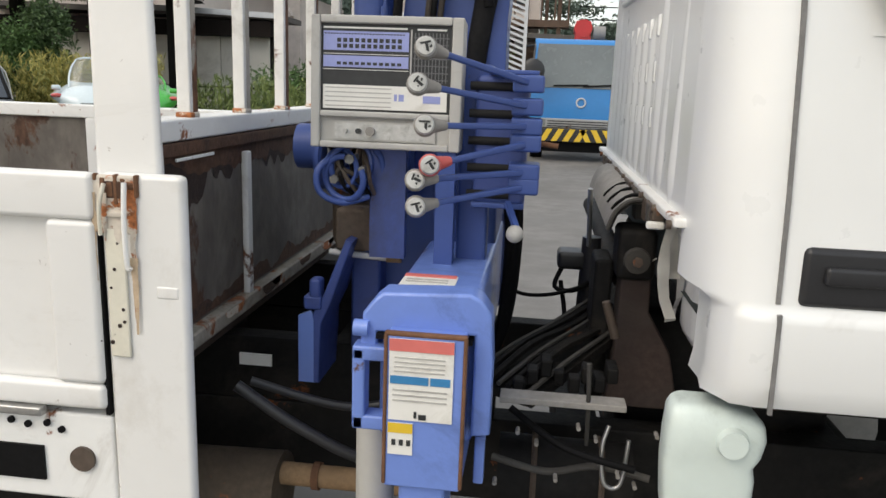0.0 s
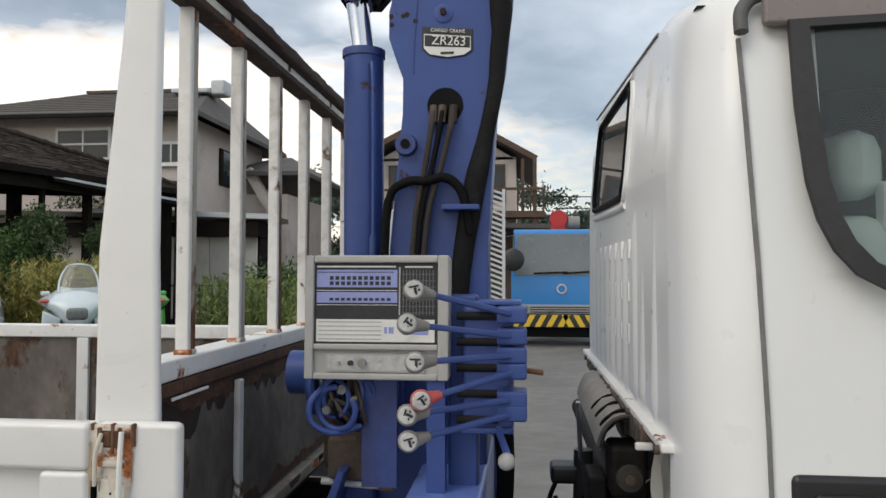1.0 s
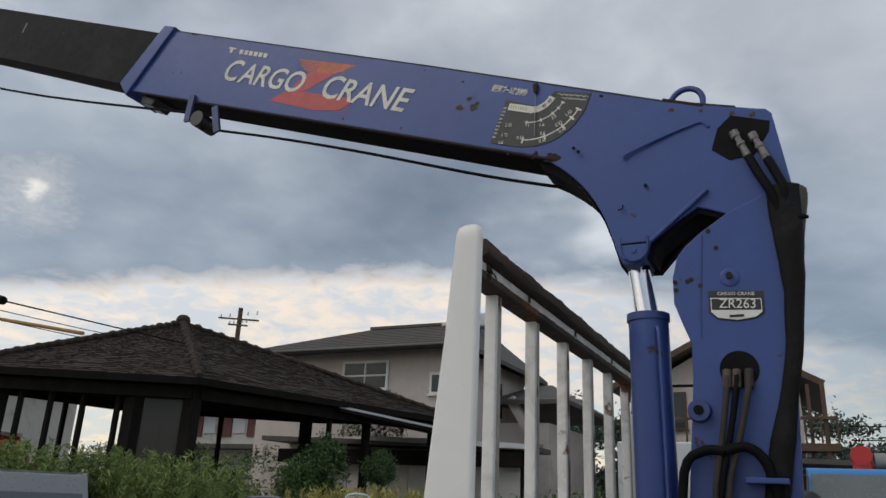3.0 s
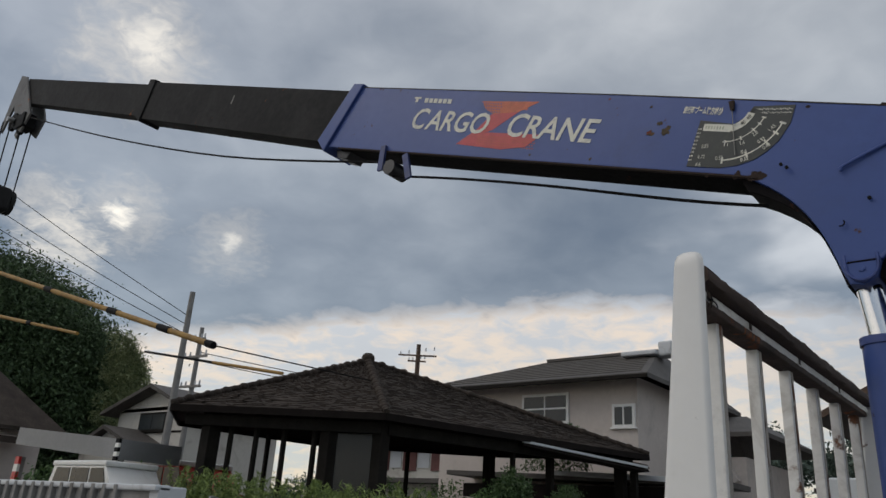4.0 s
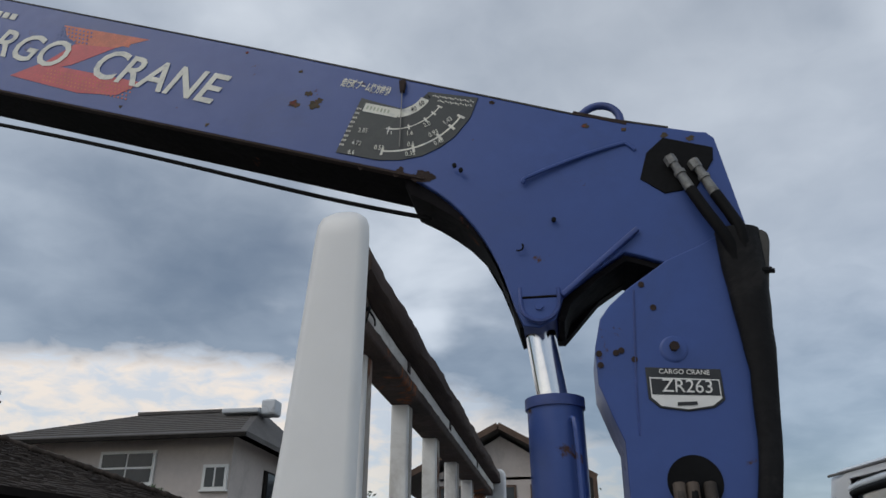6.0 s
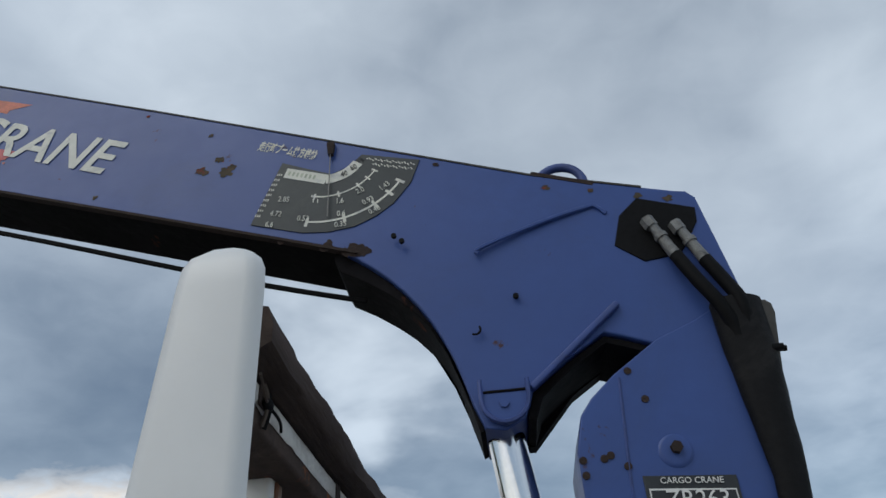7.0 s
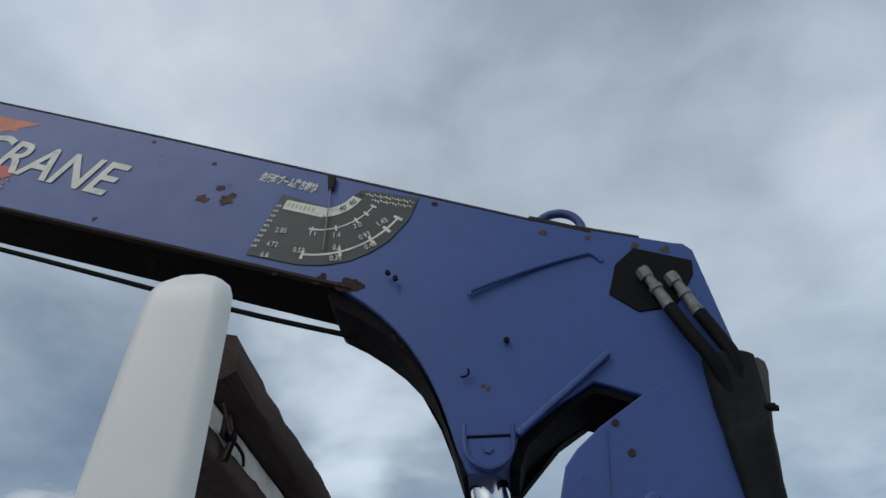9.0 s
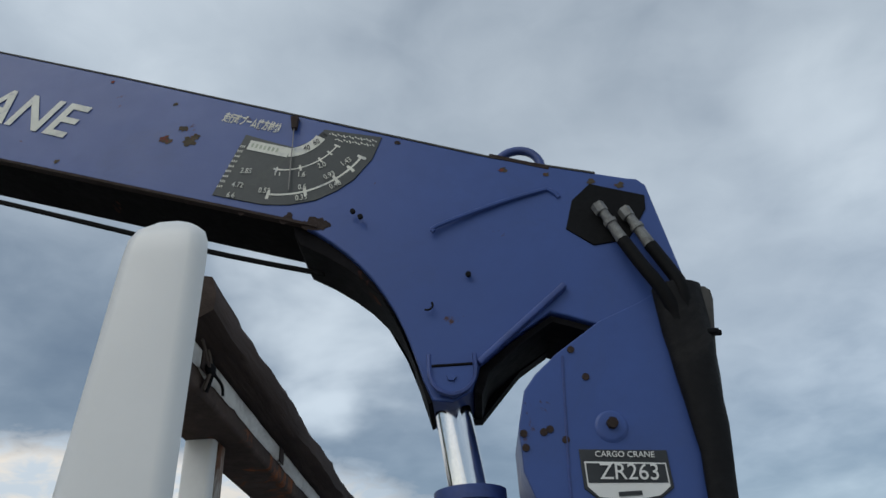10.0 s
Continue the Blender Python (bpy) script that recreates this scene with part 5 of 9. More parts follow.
# weld ridge, rib, marks on the foot
part("stiffener", one(tube, [(-0.236, FY - 0.001, 2.604), (-0.23, FY - 0.001, 2.616), (-0.118, FY - 0.001, 2.656), (-0.035, FY - 0.001, 2.678), (-0.018, FY - 0.001, 2.677), (-0.003, FY - 0.0, 2.660)], 0.0045, 6, 4), blue, boom)
part("edge_rib", one(beam, (-0.176, FY - 0.002, 2.343), (-0.018, FY - 0.004, 2.475), 0.011, 0.016, (0, 1, 0), bevel=0.003), blue_dark, boom, "welded rib along the lower edge")
pin_plate = part("pin_plate", one(prism, [(-0.259, 2.342), (-0.179, 2.342), (-0.181, 2.319), (-0.193, 2.299), (-0.221, 2.287), (-0.245, 2.297), (-0.257, 2.319)], FY - 0.006, FY + 0.002, 0.002), blue, boom, "blue cylinder pin plate")
part("pin_rim", one(tube, [(-0.256, FY - 0.008, 2.362), (-0.255, FY - 0.008, 2.322), (-0.243, FY - 0.008, 2.301), (-0.219, FY - 0.008, 2.292), (-0.196, FY - 0.008, 2.301), (-0.183, FY - 0.008, 2.322), (-0.182, FY - 0.008, 2.359)], 0.004, 6, 3), blue_dark, pin_plate)
part("pin_rim", one(tube, [(-0.255, FY - 0.006, 2.342), (-0.217, FY - 0.006, 2.342), (-0.183, FY - 0.006, 2.342)], 0.0025, 5, 2), belly, pin_plate)
part("pin_bolt", one(cyl, (-0.221, FY - 0.010, 2.322), (-0.221, FY - 0.004, 2.322), 0.008, seg=6), blue, pin_plate)
part("lift_notch", one(torus, (-0.255, FY - 0.001, 2.456), (0, 1, 0), 0.009, 0.002, 10, 6, 0.2, 2.9), black, boom)
for bx, bz in ((-0.181, 2.511), (-0.385, 2.661), (-0.371, 2.648)):
    part("bolt_mark", one(cyl, (bx, FY - 0.004, bz), (bx, FY + 0.002, bz), 0.005, seg=8), black, boom)
# hose recess
part("hose_recess", one(prism, [(0.0, 2.590), (0.019, 2.651), (0.056, 2.684), (0.151, 2.648), (0.147, 2.618), (0.106, 2.557), (0.044, 2.551)], FY - 0.003, FY + 0.02, 0.002, SK), black, boom, "black octagonal hose opening")
for dx, dz in ((0.0, 0.0), (0.045, -0.014)):
    h0 = Vector((0.063 + dx, FY - 0.018, 2.621 + dz))
    h1 = Vector((0.091 + dx, FY - 0.022, 2.546 + dz))
    part("hose_fitting", one(cyl, h0, h1, 0.008, 0.0105, seg=10), fitting_steel, boom, "crimped steel hose fitting")
    part("fitting_nut", one(cyl, h0 + Vector((-0.004, 0, 0.006)), h0 + Vector((0.003, 0, -0.012)), 0.012, seg=6), fitting_steel, boom)
    part("crimp_ring", one(cyl, h0.lerp(h1, 0.42), h0.lerp(h1, 0.52), 0.0118, seg=10), fitting_steel, boom)
    part("boom_hose", one(tube, [h1, (0.112 + dx, FY - 0.03, 2.49 + dz), (0.134 + dx * 0.75, FY - 0.034, 2.440), (0.150 + dx * 0.4, FY - 0.026, 2.39), (0.150 + dx * 0.4, FY - 0.02, 2.33)], 0.012, 8, 5), black, boom)

# decals on the boom
zed = part("z_decal", one(boom_bar, -1.44, -1.24, 0.046, 0.075, 0.0004, 0.001), label_orange, boom, "orange and red zigzag decal")


def slanted(bm, rows, proud):
    for q in rows:
        vs = [bm.verts.new(on_boom(x, b, proud)) for x, b in q]
        f = bm.faces.new(vs)
        bmesh.ops.recalc_face_normals(bm, faces=[f])


part("decal_shape", one(slanted, [[(-1.47, 0.047), (-1.195, 0.039), (-1.275, 0.085), (-1.39, 0.10), (-1.44, 0.08)]], 0.0006), label_orange, zed)
part("decal_shape", one(slanted, [[(-1.40, 0.10), (-1.275, 0.085), (-1.37, 0.165), (-1.53, 0.238), (-1.45, 0.17)]], 0.0008), label_crimson, zed)
part("decal_shape", one(slanted, [[(-1.53, 0.238), (-1.40, 0.178), (-1.14, 0.170), (-1.19, 0.222), (-1.30, 0.242)]], 0.0010), label_crimson, zed)
dots = []
for i in range(24):
    for j in range(4):
        x, b = -1.43 + 0.0115 * i + 0.005 * (j % 2), 0.192 + 0.011 * j
        dots.append([(x, b), (x + 0.005, b), (x + 0.005, b + 0.005), (x, b + 0.005)])
part("decal_dots", one(slanted, dots, 0.0013), label_orange, zed, "rows of fading orange dots")
dots = []
for i in range(9):
    for j in range(4):
        x, b = -1.475 + 0.0125 * i + 0.006 * (j % 2), 0.052 + 0.012 * j
        dots.append([(x, b), (x + 0.005, b), (x + 0.005, b + 0.006), (x, b + 0.006)])
part("decal_dots", one(slanted, dots, 0.0013), blue, zed, "blue dots fading into the decal")
for words, x, sz, wd in (("C", -1.817, 0.134, 0.092), ("ARGO", -1.735, 0.126, 0.362), ("C", -1.299, 0.134, 0.092), ("RANE", -1.221, 0.126, 0.328)):
    text_mesh("boom_lettering", words, sz, facing(on_boom(x, 0.185, 0.0019), BR, BU), cream_print, boom, shear=0.22, label="cream italic lettering", width=wd, bold=0.0018, depth=0.0001)
part("maker_mark", many(boom_bar, [(-1.855, -1.815, 0.040, 0.047, 0.002, 0.001), (-1.845, -1.83, 0.047, 0.064, 0.002, 0.001)] + [(-1.79 + 0.027 * k, -1.770 + 0.027 * k, 0.044, 0.064, 0.002, 0.001) for k in range(6)]), cream_print, boom)
text_mesh("boom_notice", "走行時ブーム後方格納", 0.026, facing(on_boom(-0.642, 0.058, 0.0012), BR, BU), cream_print, boom, depth=0.0001, label="small white notice lettering", squeeze=0.50, bold=0.0009)

# angle and load chart
CHX, CHZ = -0.513, 2.895
CHY = FY - SK * CHX


def chart_pt(r, a, proud=0.003):
    x = CHX + r * math.cos(radians(a))
    return Vector((x, FY - SK * x - proud, CHZ + r * math.sin(radians(a))))


def sector(bm, r0, r1, a0, a1, proud, n=18):
    for i in range(n):
        u, v = a0 + (a1 - a0) * i / n, a0 + (a1 - a0) * (i + 1) / n
        f = bm.faces.new([bm.verts.new(chart_pt(r, a, proud)) for r, a in ((r0, u), (r1, u), (r1, v), (r0, v))])
        f.normal_update()
        if f.normal.y > 0:
            f.normal_flip()


def chart_plate(bm):
    pts = [(-0.662, 2.738), (-0.608, 2.882), (-0.556, 2.858), (-0.506, 2.836), (-0.47, 2.85), (-0.446, 2.876), (-0.331, 2.842), (-0.35, 2.79), (-0.386, 2.744), (-0.42, 2.72), (-0.46, 2.703), (-0.51, 2.698), (-0.56, 2.704), (-0.60, 2.717)]
    prism(bm, pts, FY - 0.0022, FY + 0.002, 0.0, SK)


def flat_bar(bm, x0, z0, x1, z1, w):
    """A printed stroke on the chart."""
    d = Vector((x1 - x0, 0, z1 - z0)).normalized()
    s = Vector((-d.z, 0, d.x)) * w / 2
    a, c = Vector((x0, FY - SK * x0 - 0.003, z0 + 0.0245)), Vector((x1, FY - SK * x1 - 0.003, z1 + 0.0245))
    f = bm.faces.new([bm.verts.new(p) for p in (a - s, c - s, c + s, a + s)])
    f.normal_update()
    if f.normal.y > 0:
        f.normal_flip()


chart = part("load_chart", one(chart_plate), chart_green, boom, "faded dark angle and load chart")
part("chart_arc", one(sector, 0.060, 0.082, -93, -33, 0.003), cream_print, chart, "pale angle scale band")
part("chart_arc", one(flat_bar, -0.60, 2.830, -0.516, 2.799, 0.024), cream_print, chart)
part("chart_arc", one(sector, 0.112, 0.115, -106, -35, 0.003), cream_print, chart)
part("chart_arc", one(sector, 0.1705, 0.175, -104, -34, 0.003), cream_print, chart)
for a in (-103, -79, -58, -46, -35):
    part("chart_tick", one(sector, 0.164, 0.184, a - 1, a + 1, 0.0033, 1), cream_print, chart)
    part("chart_tick", one(sector, 0.107, 0.121, a - 1, a + 1, 0.0033, 1), cream_print, chart)
for words, x, z, a in (("2.85", -0.612, 2.760, -10), ("4.72", -0.626, 2.728, -12), ("6.6", -0.634, 2.704, -12), ("1.6", -0.497, 2.736, 0), ("2.0", -0.455, 2.752, 20), ("0.6", -0.494, 2.706, 0), ("0.35", -0.498, 2.681, 2), ("0.53", -0.572, 2.708, -10), ("0.93", -0.442, 2.724, 25), ("0.48", -0.430, 2.700, 25), ("1.43", -0.408, 2.752, 35), ("40", -0.486, 2.800, 12), ("60", -0.466, 2.812, 25), ("75", -0.450, 2.828, 40)):
    ca, sa = math.cos(radians(a)), math.sin(radians(a))
    text_mesh("chart_number", words, 0.0175, facing((x, FY - SK * x - 0.004, z + 0.0245), (ca, 0, sa), (-sa, 0, ca)), label_black if words in ("40", "60", "75") else cream_print, chart, squeeze=0.78, depth=0.0004)
part("chart_print", many(flat_bar, [(-0.607 - 0.0047 * k - 0.004 * j, 2.8285 - 0.0119 * k + 0.001 * j, -0.6088 - 0.0047 * k - 0.004 * j, 2.8235 - 0.0119 * k + 0.001 * j, 0.0022) for k in range(9) for j in range(3)]), cream_print, chart)
for row, n in ((0, 17), (1, 14)):
    part("chart_print", many(flat_bar, [(-0.4365 + 0.012 * row + 0.0058 * k, 2.8385 - 0.016 * row - 0.00187 * k + 0.003 * (k % 2), -0.4365 + 0.012 * row + 0.0058 * k + 0.0034, 2.8374 - 0.016 * row - 0.00187 * k - 0.002 * (k % 3), 0.0022) for k in range(n)]), cream_print, chart)
part("chart_print", many(flat_bar, [(-0.594 + 0.0085 * k, 2.828 - 0.0031 * k, -0.5895 + 0.0085 * k, 2.8264 - 0.0031 * k, 0.010) for k in range(7)]), chart_fade, chart, "faded green lettering")
part("chart_mark", many(flat_bar, [(-0.545, 2.763, -0.520, 2.7565, 0.003), (-0.541, 2.755, -0.541, 2.746, 0.002), (-0.532, 2.753, -0.532, 2.744, 0.002)]), cream_print, chart)
part("angle_pointer", one(beam, (-0.508, CHY - 0.008, 2.897), (-0.511, CHY - 0.008, 2.73), 0.0016, 0.002, (0, 1, 0)), duct_grey, boom, "hanging angle pointer")
part("pointer_pivot", one(beam, (-0.508, CHY - 0.006, 2.912), (-0.508, CHY - 0.006, 2.882), 0.016, 0.012, (0, 1, 0), 0.01, 0.01), dark_rust, boom)
blots = np.random.default_rng(3)


def rust_blot(bm, x, z, r):
    """A ragged rust scab on the boom's face."""
    n = 14
    rs = r * (0.55 + 0.75 * blots.random(n))
    f = bm.faces.new([bm.verts.new((x + rs[k] * math.cos(2 * math.pi * k / n), FY - SK * x - 0.0009, z + 0.8 * rs[k] * math.sin(2 * math.pi * k / n))) for k in range(n)])
    f.normal_update()
    if f.normal.y > 0:
        f.normal_flip()


for x, z, r in ((-0.78, 2.892, 0.013), (-0.772, 2.886, 0.009), (-0.725, 2.880, 0.016), (-0.715, 2.890, 0.010), (-0.742, 2.916, 0.010), (-0.77, 2.986, 0.006), (-0.515, 2.665, 0.012), (-0.508, 2.675, 0.008), (-0.455, 2.652, 0.019), (-0.44, 2.645, 0.014), (-0.475, 2.648, 0.012), (-1.0, 2.86, 0.006), (-0.92, 3.07, 0.005), (-0.60, 2.69, 0.007), (0.06, 2.69, 0.008), (0.11, 2.675, 0.009), (-0.10, 2.735, 0.008), (-0.02, 2.715, 0.006), (0.13, 2.60, 0.006), (-0.30, 2.825, 0.006), (-1.25, 2.95, 0.006)):
    part("rust_patch", one(rust_blot, x, z, r), blot_brown if x < -0.7 or x > -0.15 else dark_rust, boom)

# mast
mast_line = [(0.14, 0.98), (0.132, 1.62), (0.152, 1.98), (0.176, 2.11), (0.188, 2.235), (0.204, 2.374), (0.208, 2.43), (0.20, 2.446), (0.17, 2.452), (0.125, 2.447), (0.098, 2.432), (0.029, 2.404), (-0.049, 2.351), (-0.088, 2.317), (-0.108, 2.291), (-0.122, 2.235), (-0.122, 2.165), (-0.10, 2.10), (-0.085, 2.06), (-0.086, 1.97), (-0.118, 1.62), (-0.13, 0.98)]
mast = part("mast", one(prism, mast_line, FY - 0.005, FY + BW - 0.006, 0.003), blue, crane, "blue swan-neck mast")
part("mast_hole", one(cyl, (0.024, FY - 0.007, 1.988), (0.024, FY + 0.003, 1.988), 0.046, seg=28), black, mast, "round dark hose opening")
part("mast_seam", one(tube, [(-0.058, FY - 0.005, 2.07), (-0.055, FY - 0.005, 2.16), (-0.04, FY - 0.005, 2.345)], 0.0025, 5, 3), blue_dark, mast)
part("mast_plug", one(cyl, (-0.075, FY - 0.03, 1.888), (-0.075, FY + 0.0, 1.888), 0.026, 0.03, seg=16), blue_dark, mast)
part("plug_cap", one(cyl, (-0.075, FY - 0.034, 1.888), (-0.075, FY - 0.029, 1.888), 0.012, seg=12), black, mast)
col_bolt = part("pivot_boss", one(cyl, (0.019, FY - 0.012, 2.224), (0.019, FY - 0.002, 2.224), 0.020, 0.028, seg=20), blue, mast)
part("pivot_bolt", one(cyl, (0.019, FY - 0.022, 2.226), (0.019, FY - 0.008, 2.226), 0.009, seg=6), dark_rust, col_bolt)
for bx, bz in ((-0.085, 2.222), (-0.075, 2.226), (-0.053, 2.208), (-0.025, 2.355), (-0.116, 2.222), (-0.115, 2.20), (-0.008, 2.307)):
    part("rust_spot", one(cyl, (bx, FY - 0.007, bz), (bx, FY - 0.001, bz), 0.006, seg=9), dark_rust, mast)
plate = part("name_plate", one(prism, [(-0.036, 2.1920), (0.094, 2.1820), (0.094, 2.1270), (0.075, 2.1140), (0.03, 2.1090), (-0.018, 2.1170), (-0.036, 2.1340)], FY - 0.008, FY - 0.003, 0.001), label_black, mast, "black and white model plate")
part("plate_field", one(prism, [(-0.031, 2.1730), (0.089, 2.1630), (0.089, 2.1290), (0.072, 2.1170), (0.03, 2.1120), (-0.016, 2.1200), (-0.031, 2.1360)], FY - 0.0088, FY - 0.007), label_white, plate)
part("plate_field", one(prism, [(-0.029, 2.1700), (0.087, 2.1610), (0.087, 2.1340), (-0.029, 2.1410)], FY - 0.0094, FY - 0.008), label_black, plate)
text_mesh("plate_lettering", "ZR263", 0.034, facing((-0.012, FY - 0.011, 2.145), (0.997, 0, -0.075), (0.075, 0, 0.997)), label_white, plate, squeeze=0.95)
text_mesh("plate_lettering", "CARGO CRANE", 0.0125, facing((-0.014, FY - 0.010, 2.1785), (0.997, 0, -0.075), (0.075, 0, 0.997)), label_white, plate)
part("plate_bar", one(box, 0.012, 0.046, FY - 0.0105, FY - 0.0089, 2.119, 2.125), label_black, plate)
# hoses on the mast
for hx, mat_ in ((-0.004, hose_brown), (0.018, black), (0.046, hose_brown)):
    part("mast_hose", one(tube, [(hx, FY - 0.012, 1.985), (hx - 0.003, FY - 0.03, 1.94), (hx * 0.8 - 0.02, FY - 0.035, 1.83), (hx * 0.6 - 0.045, FY - 0.035, 1.70), (hx * 0.6 - 0.06, FY - 0.03, 1.50)], 0.0075, 8, 4), mat_, mast)
    part("hose_end", one(cyl, (hx, FY - 0.012, 1.985), (hx - 0.002, FY - 0.026, 1.94), 0.011, seg=8), hose_brown if hx > 0.03 else grime, mast)
part("mast_hose", one(tube, [(-0.02, FY - 0.04, 1.79), (-0.07, FY - 0.035, 1.79), (-0.118, FY - 0.03, 1.74), (-0.128, FY - 0.03, 1.52)], 0.012, 8, 4), black, mast)
part("mast_hose", one(tube, [(-0.02, FY - 0.045, 1.79), (0.03, FY - 0.04, 1.80), (0.07, FY - 0.035, 1.76), (0.09, FY - 0.03, 1.66)], 0.012, 8, 4), black, mast)
def sleeve_loft(bm, rows_, squash=0.62, seg=18):
    """A soft wrapped bundle: rows of x, z and half breadth, hung on the mast's front."""
    rings = []
    for i, (x, z, r) in enumerate(rows_):
        ring_ = []
        for k in range(seg):
            a = 2 * math.pi * k / seg
            q = r * (1 + 0.10 * noise.noise(Vector((math.cos(a) * 1.5, math.sin(a) * 1.5, z * 16))))
            ring_.append(bm.verts.new((x + q * math.cos(a), FY - 0.014 - squash * q * math.sin(a), z)))
        rings.append(ring_)
    for u, v in zip(rings, rings[1:]):
        for k in range(seg):
            bm.faces.new((u[k], u[(k + 1) % seg], v[(k + 1) % seg], v[k])).smooth = True
    bm.faces.new(rings[0][::-1])
    bm.faces.new(rings[-1])
    bmesh.ops.recalc_face_normals(bm, faces=bm.faces)


def smooth_rows(keys, n=26):
    """Rows between the keys, evenly in height."""
    zs = [k[1] for k in keys][::-1]
    out = []
    for i in range(n + 1):
        z = keys[0][1] + (keys[-1][1] - keys[0][1]) * i / n
        out.append((float(np.interp(z, zs, [k[0] for k in keys][::-1])), z, float(np.interp(z, zs, [k[2] for k in keys][::-1]))))
    return out


sleeve_cloth = material("oily_hose_wrap", (0.008, 0.0078, 0.0085), 0.7, vary=0.5, scale=9.0, dirt=0.3, dirt_color=(0.035, 0.032, 0.03), bump=0.5, bump_scale=45, spec=0.2)
part("hose_sleeve", one(sleeve_loft, smooth_rows([(0.164, 2.452, 0.040), (0.165, 2.38, 0.041), (0.166, 2.30, 0.035), (0.166, 2.18, 0.0245), (0.152, 2.03, 0.019), (0.130, 1.92, 0.021), (0.103, 1.80, 0.028), (0.088, 1.72, 0.029), (0.066, 1.58, 0.024), (0.055, 1.42, 0.02)])), sleeve_cloth, mast, "black wrapped hose bundle, oily and dusty")
part("hose_clip", one(box, 0.02, 0.113, FY - 0.062, FY + 0.0, 1.719, 1.732, 0.002), blue, mast)
cap = part("top_cover", one(prism, [(0.150, 2.440), (0.181, 2.4485), (0.210, 2.4495), (0.2195, 2.440), (0.2205, 2.425), (0.210, 2.37), (0.203, 2.33), (0.160, 2.33), (0.145, 2.40)], FY - 0.022, FY + 0.06, 0.008), dusty_black, mast, "dusty dark cover plate")
part("cover_clamp", one(box, 0.170, 0.211, FY - 0.032, FY - 0.02, 2.356, 2.366, 0.003), black, cap)
part("cover_clamp", one(cyl, (0.205, FY - 0.02, 2.361), (0.216, FY - 0.02, 2.361), 0.005, seg=8), black, cap)

# lift cylinder
lift = part("lift_cylinder", one(cyl, (-0.198, FY + 0.075, 1.05), (-0.204, FY + 0.075, 2.145), 0.0535, seg=28), blue, crane, "blue hydraulic lift cylinder")
part("cylinder_gland", one(cyl, (-0.204, FY + 0.075, 2.138), (-0.204, FY + 0.075, 2.158), 0.0575, seg=28), blue_dark, lift)
part("piston_rod", one(cyl, (-0.205, FY + 0.075, 2.15), (-0.229, FY + 0.075, 2.34), 0.0305, seg=24), chrome, lift, "polished steel piston rod")
part("oil_pipe", one(tube, [(-0.165, FY + 0.02, 1.60), (-0.165, FY + 0.016, 1.9), (-0.168, FY + 0.018, 2.09), (-0.175, FY + 0.03, 2.11)], 0.006, 6, 3), blue, lift)
part("oil_pipe", one(cyl, (-0.165, FY + 0.018, 1.58), (-0.165, FY + 0.018, 1.66), 0.011, seg=8), blue, lift)

# slewing base and winch
part("slew_base", one(cyl, (-0.01, 2.10, 0.92), (-0.01, 2.10, 1.16), 0.18, 0.165, seg=28), blue_dark, crane, "blue slewing base")
part("mast_block", one(box, -0.14, 0.14, 1.72, 2.32, 1.02, 1.42, 0.02), blue, crane)
winch = part("winch_drum", one(cyl, (-0.23, 1.76, 1.335), (-0.06, 1.76, 1.335), 0.06, seg=20), steel, crane, "winch drum wound with rope")
for k in range(9):
    part("rope_turn", one(torus, (-0.215 + 0.017 * k, 1.76, 1.335), (1, 0.05, 0), 0.064, 0.008, 18, 6), grime, winch)
for wx in (-0.245, -0.05):
    part("drum_flange", one(cyl, (wx - 0.008, 1.76, 1.335), (wx + 0.008, 1.76, 1.335), 0.095, seg=24), blue, winch)
part("winch_motor", one(cyl, (-0.31, 1.76, 1.335), (-0.25, 1.76, 1.335), 0.05, seg=16), blue, winch)
part("pipe_loop", one(torus, (-0.145, 1.52, 1.298), (0.3, 1, 0.1), 0.042, 0.0065, 22, 7, 0.3, 5.6), blue, crane, "blue bent oil pipe")
part("pipe_loop", one(torus, (-0.125, 1.54, 1.318), (-0.2, 1, 0.2), 0.05, 0.0065, 22, 7, 0.0, 5.0), blue, crane)
part("pipe_loop", one(tube, [(-0.10, 1.54, 1.262), (-0.15, 1.52, 1.25), (-0.19, 1.51, 1.27), (-0.195, 1.51, 1.31), (-0.17, 1.53, 1.34)], 0.0065, 7, 5), blue, crane)
for px_, pz_, r_ in ((-0.135, 1.335, 0.010), (-0.11, 1.315, 0.008), (-0.165, 1.295, 0.009)):
    part("pipe_fitting", one(cyl, (px_, 1.515, pz_), (px_, 1.56, pz_), r_, seg=6), fitting_steel, crane)
for k in range(2):
    part("pipe_loop", one(torus, (-0.155 + 0.016 * k, 1.535 + 0.012 * k, 1.315 + 0.009 * (k % 2)), (0.25 * (k - 1.5), -1, 0.2 * (k % 2)), 0.036 + 0.006 * (k % 3), 0.0055, 26, 6), blue, crane)
for k in range(6):
    a_ = 1.1 * k
    part("oil_hose", one(tube, [(-0.19 + 0.014 * k, 1.56, 1.36), (-0.175 + 0.012 * k + 0.02 * math.cos(a_), 1.53, 1.325 + 0.012 * math.sin(a_)), (-0.16 + 0.013 * k, 1.525, 1.29 + 0.01 * math.cos(2 * a_)), (-0.13 + 0.008 * k, 1.56, 1.255)], 0.0045, 6, 4), (hose_brown, black, grime)[k % 3], crane)
part("rust_bracket", one(box, -0.185, -0.115, 1.60, 1.66, 1.135, 1.225, 0.01), grime, crane)
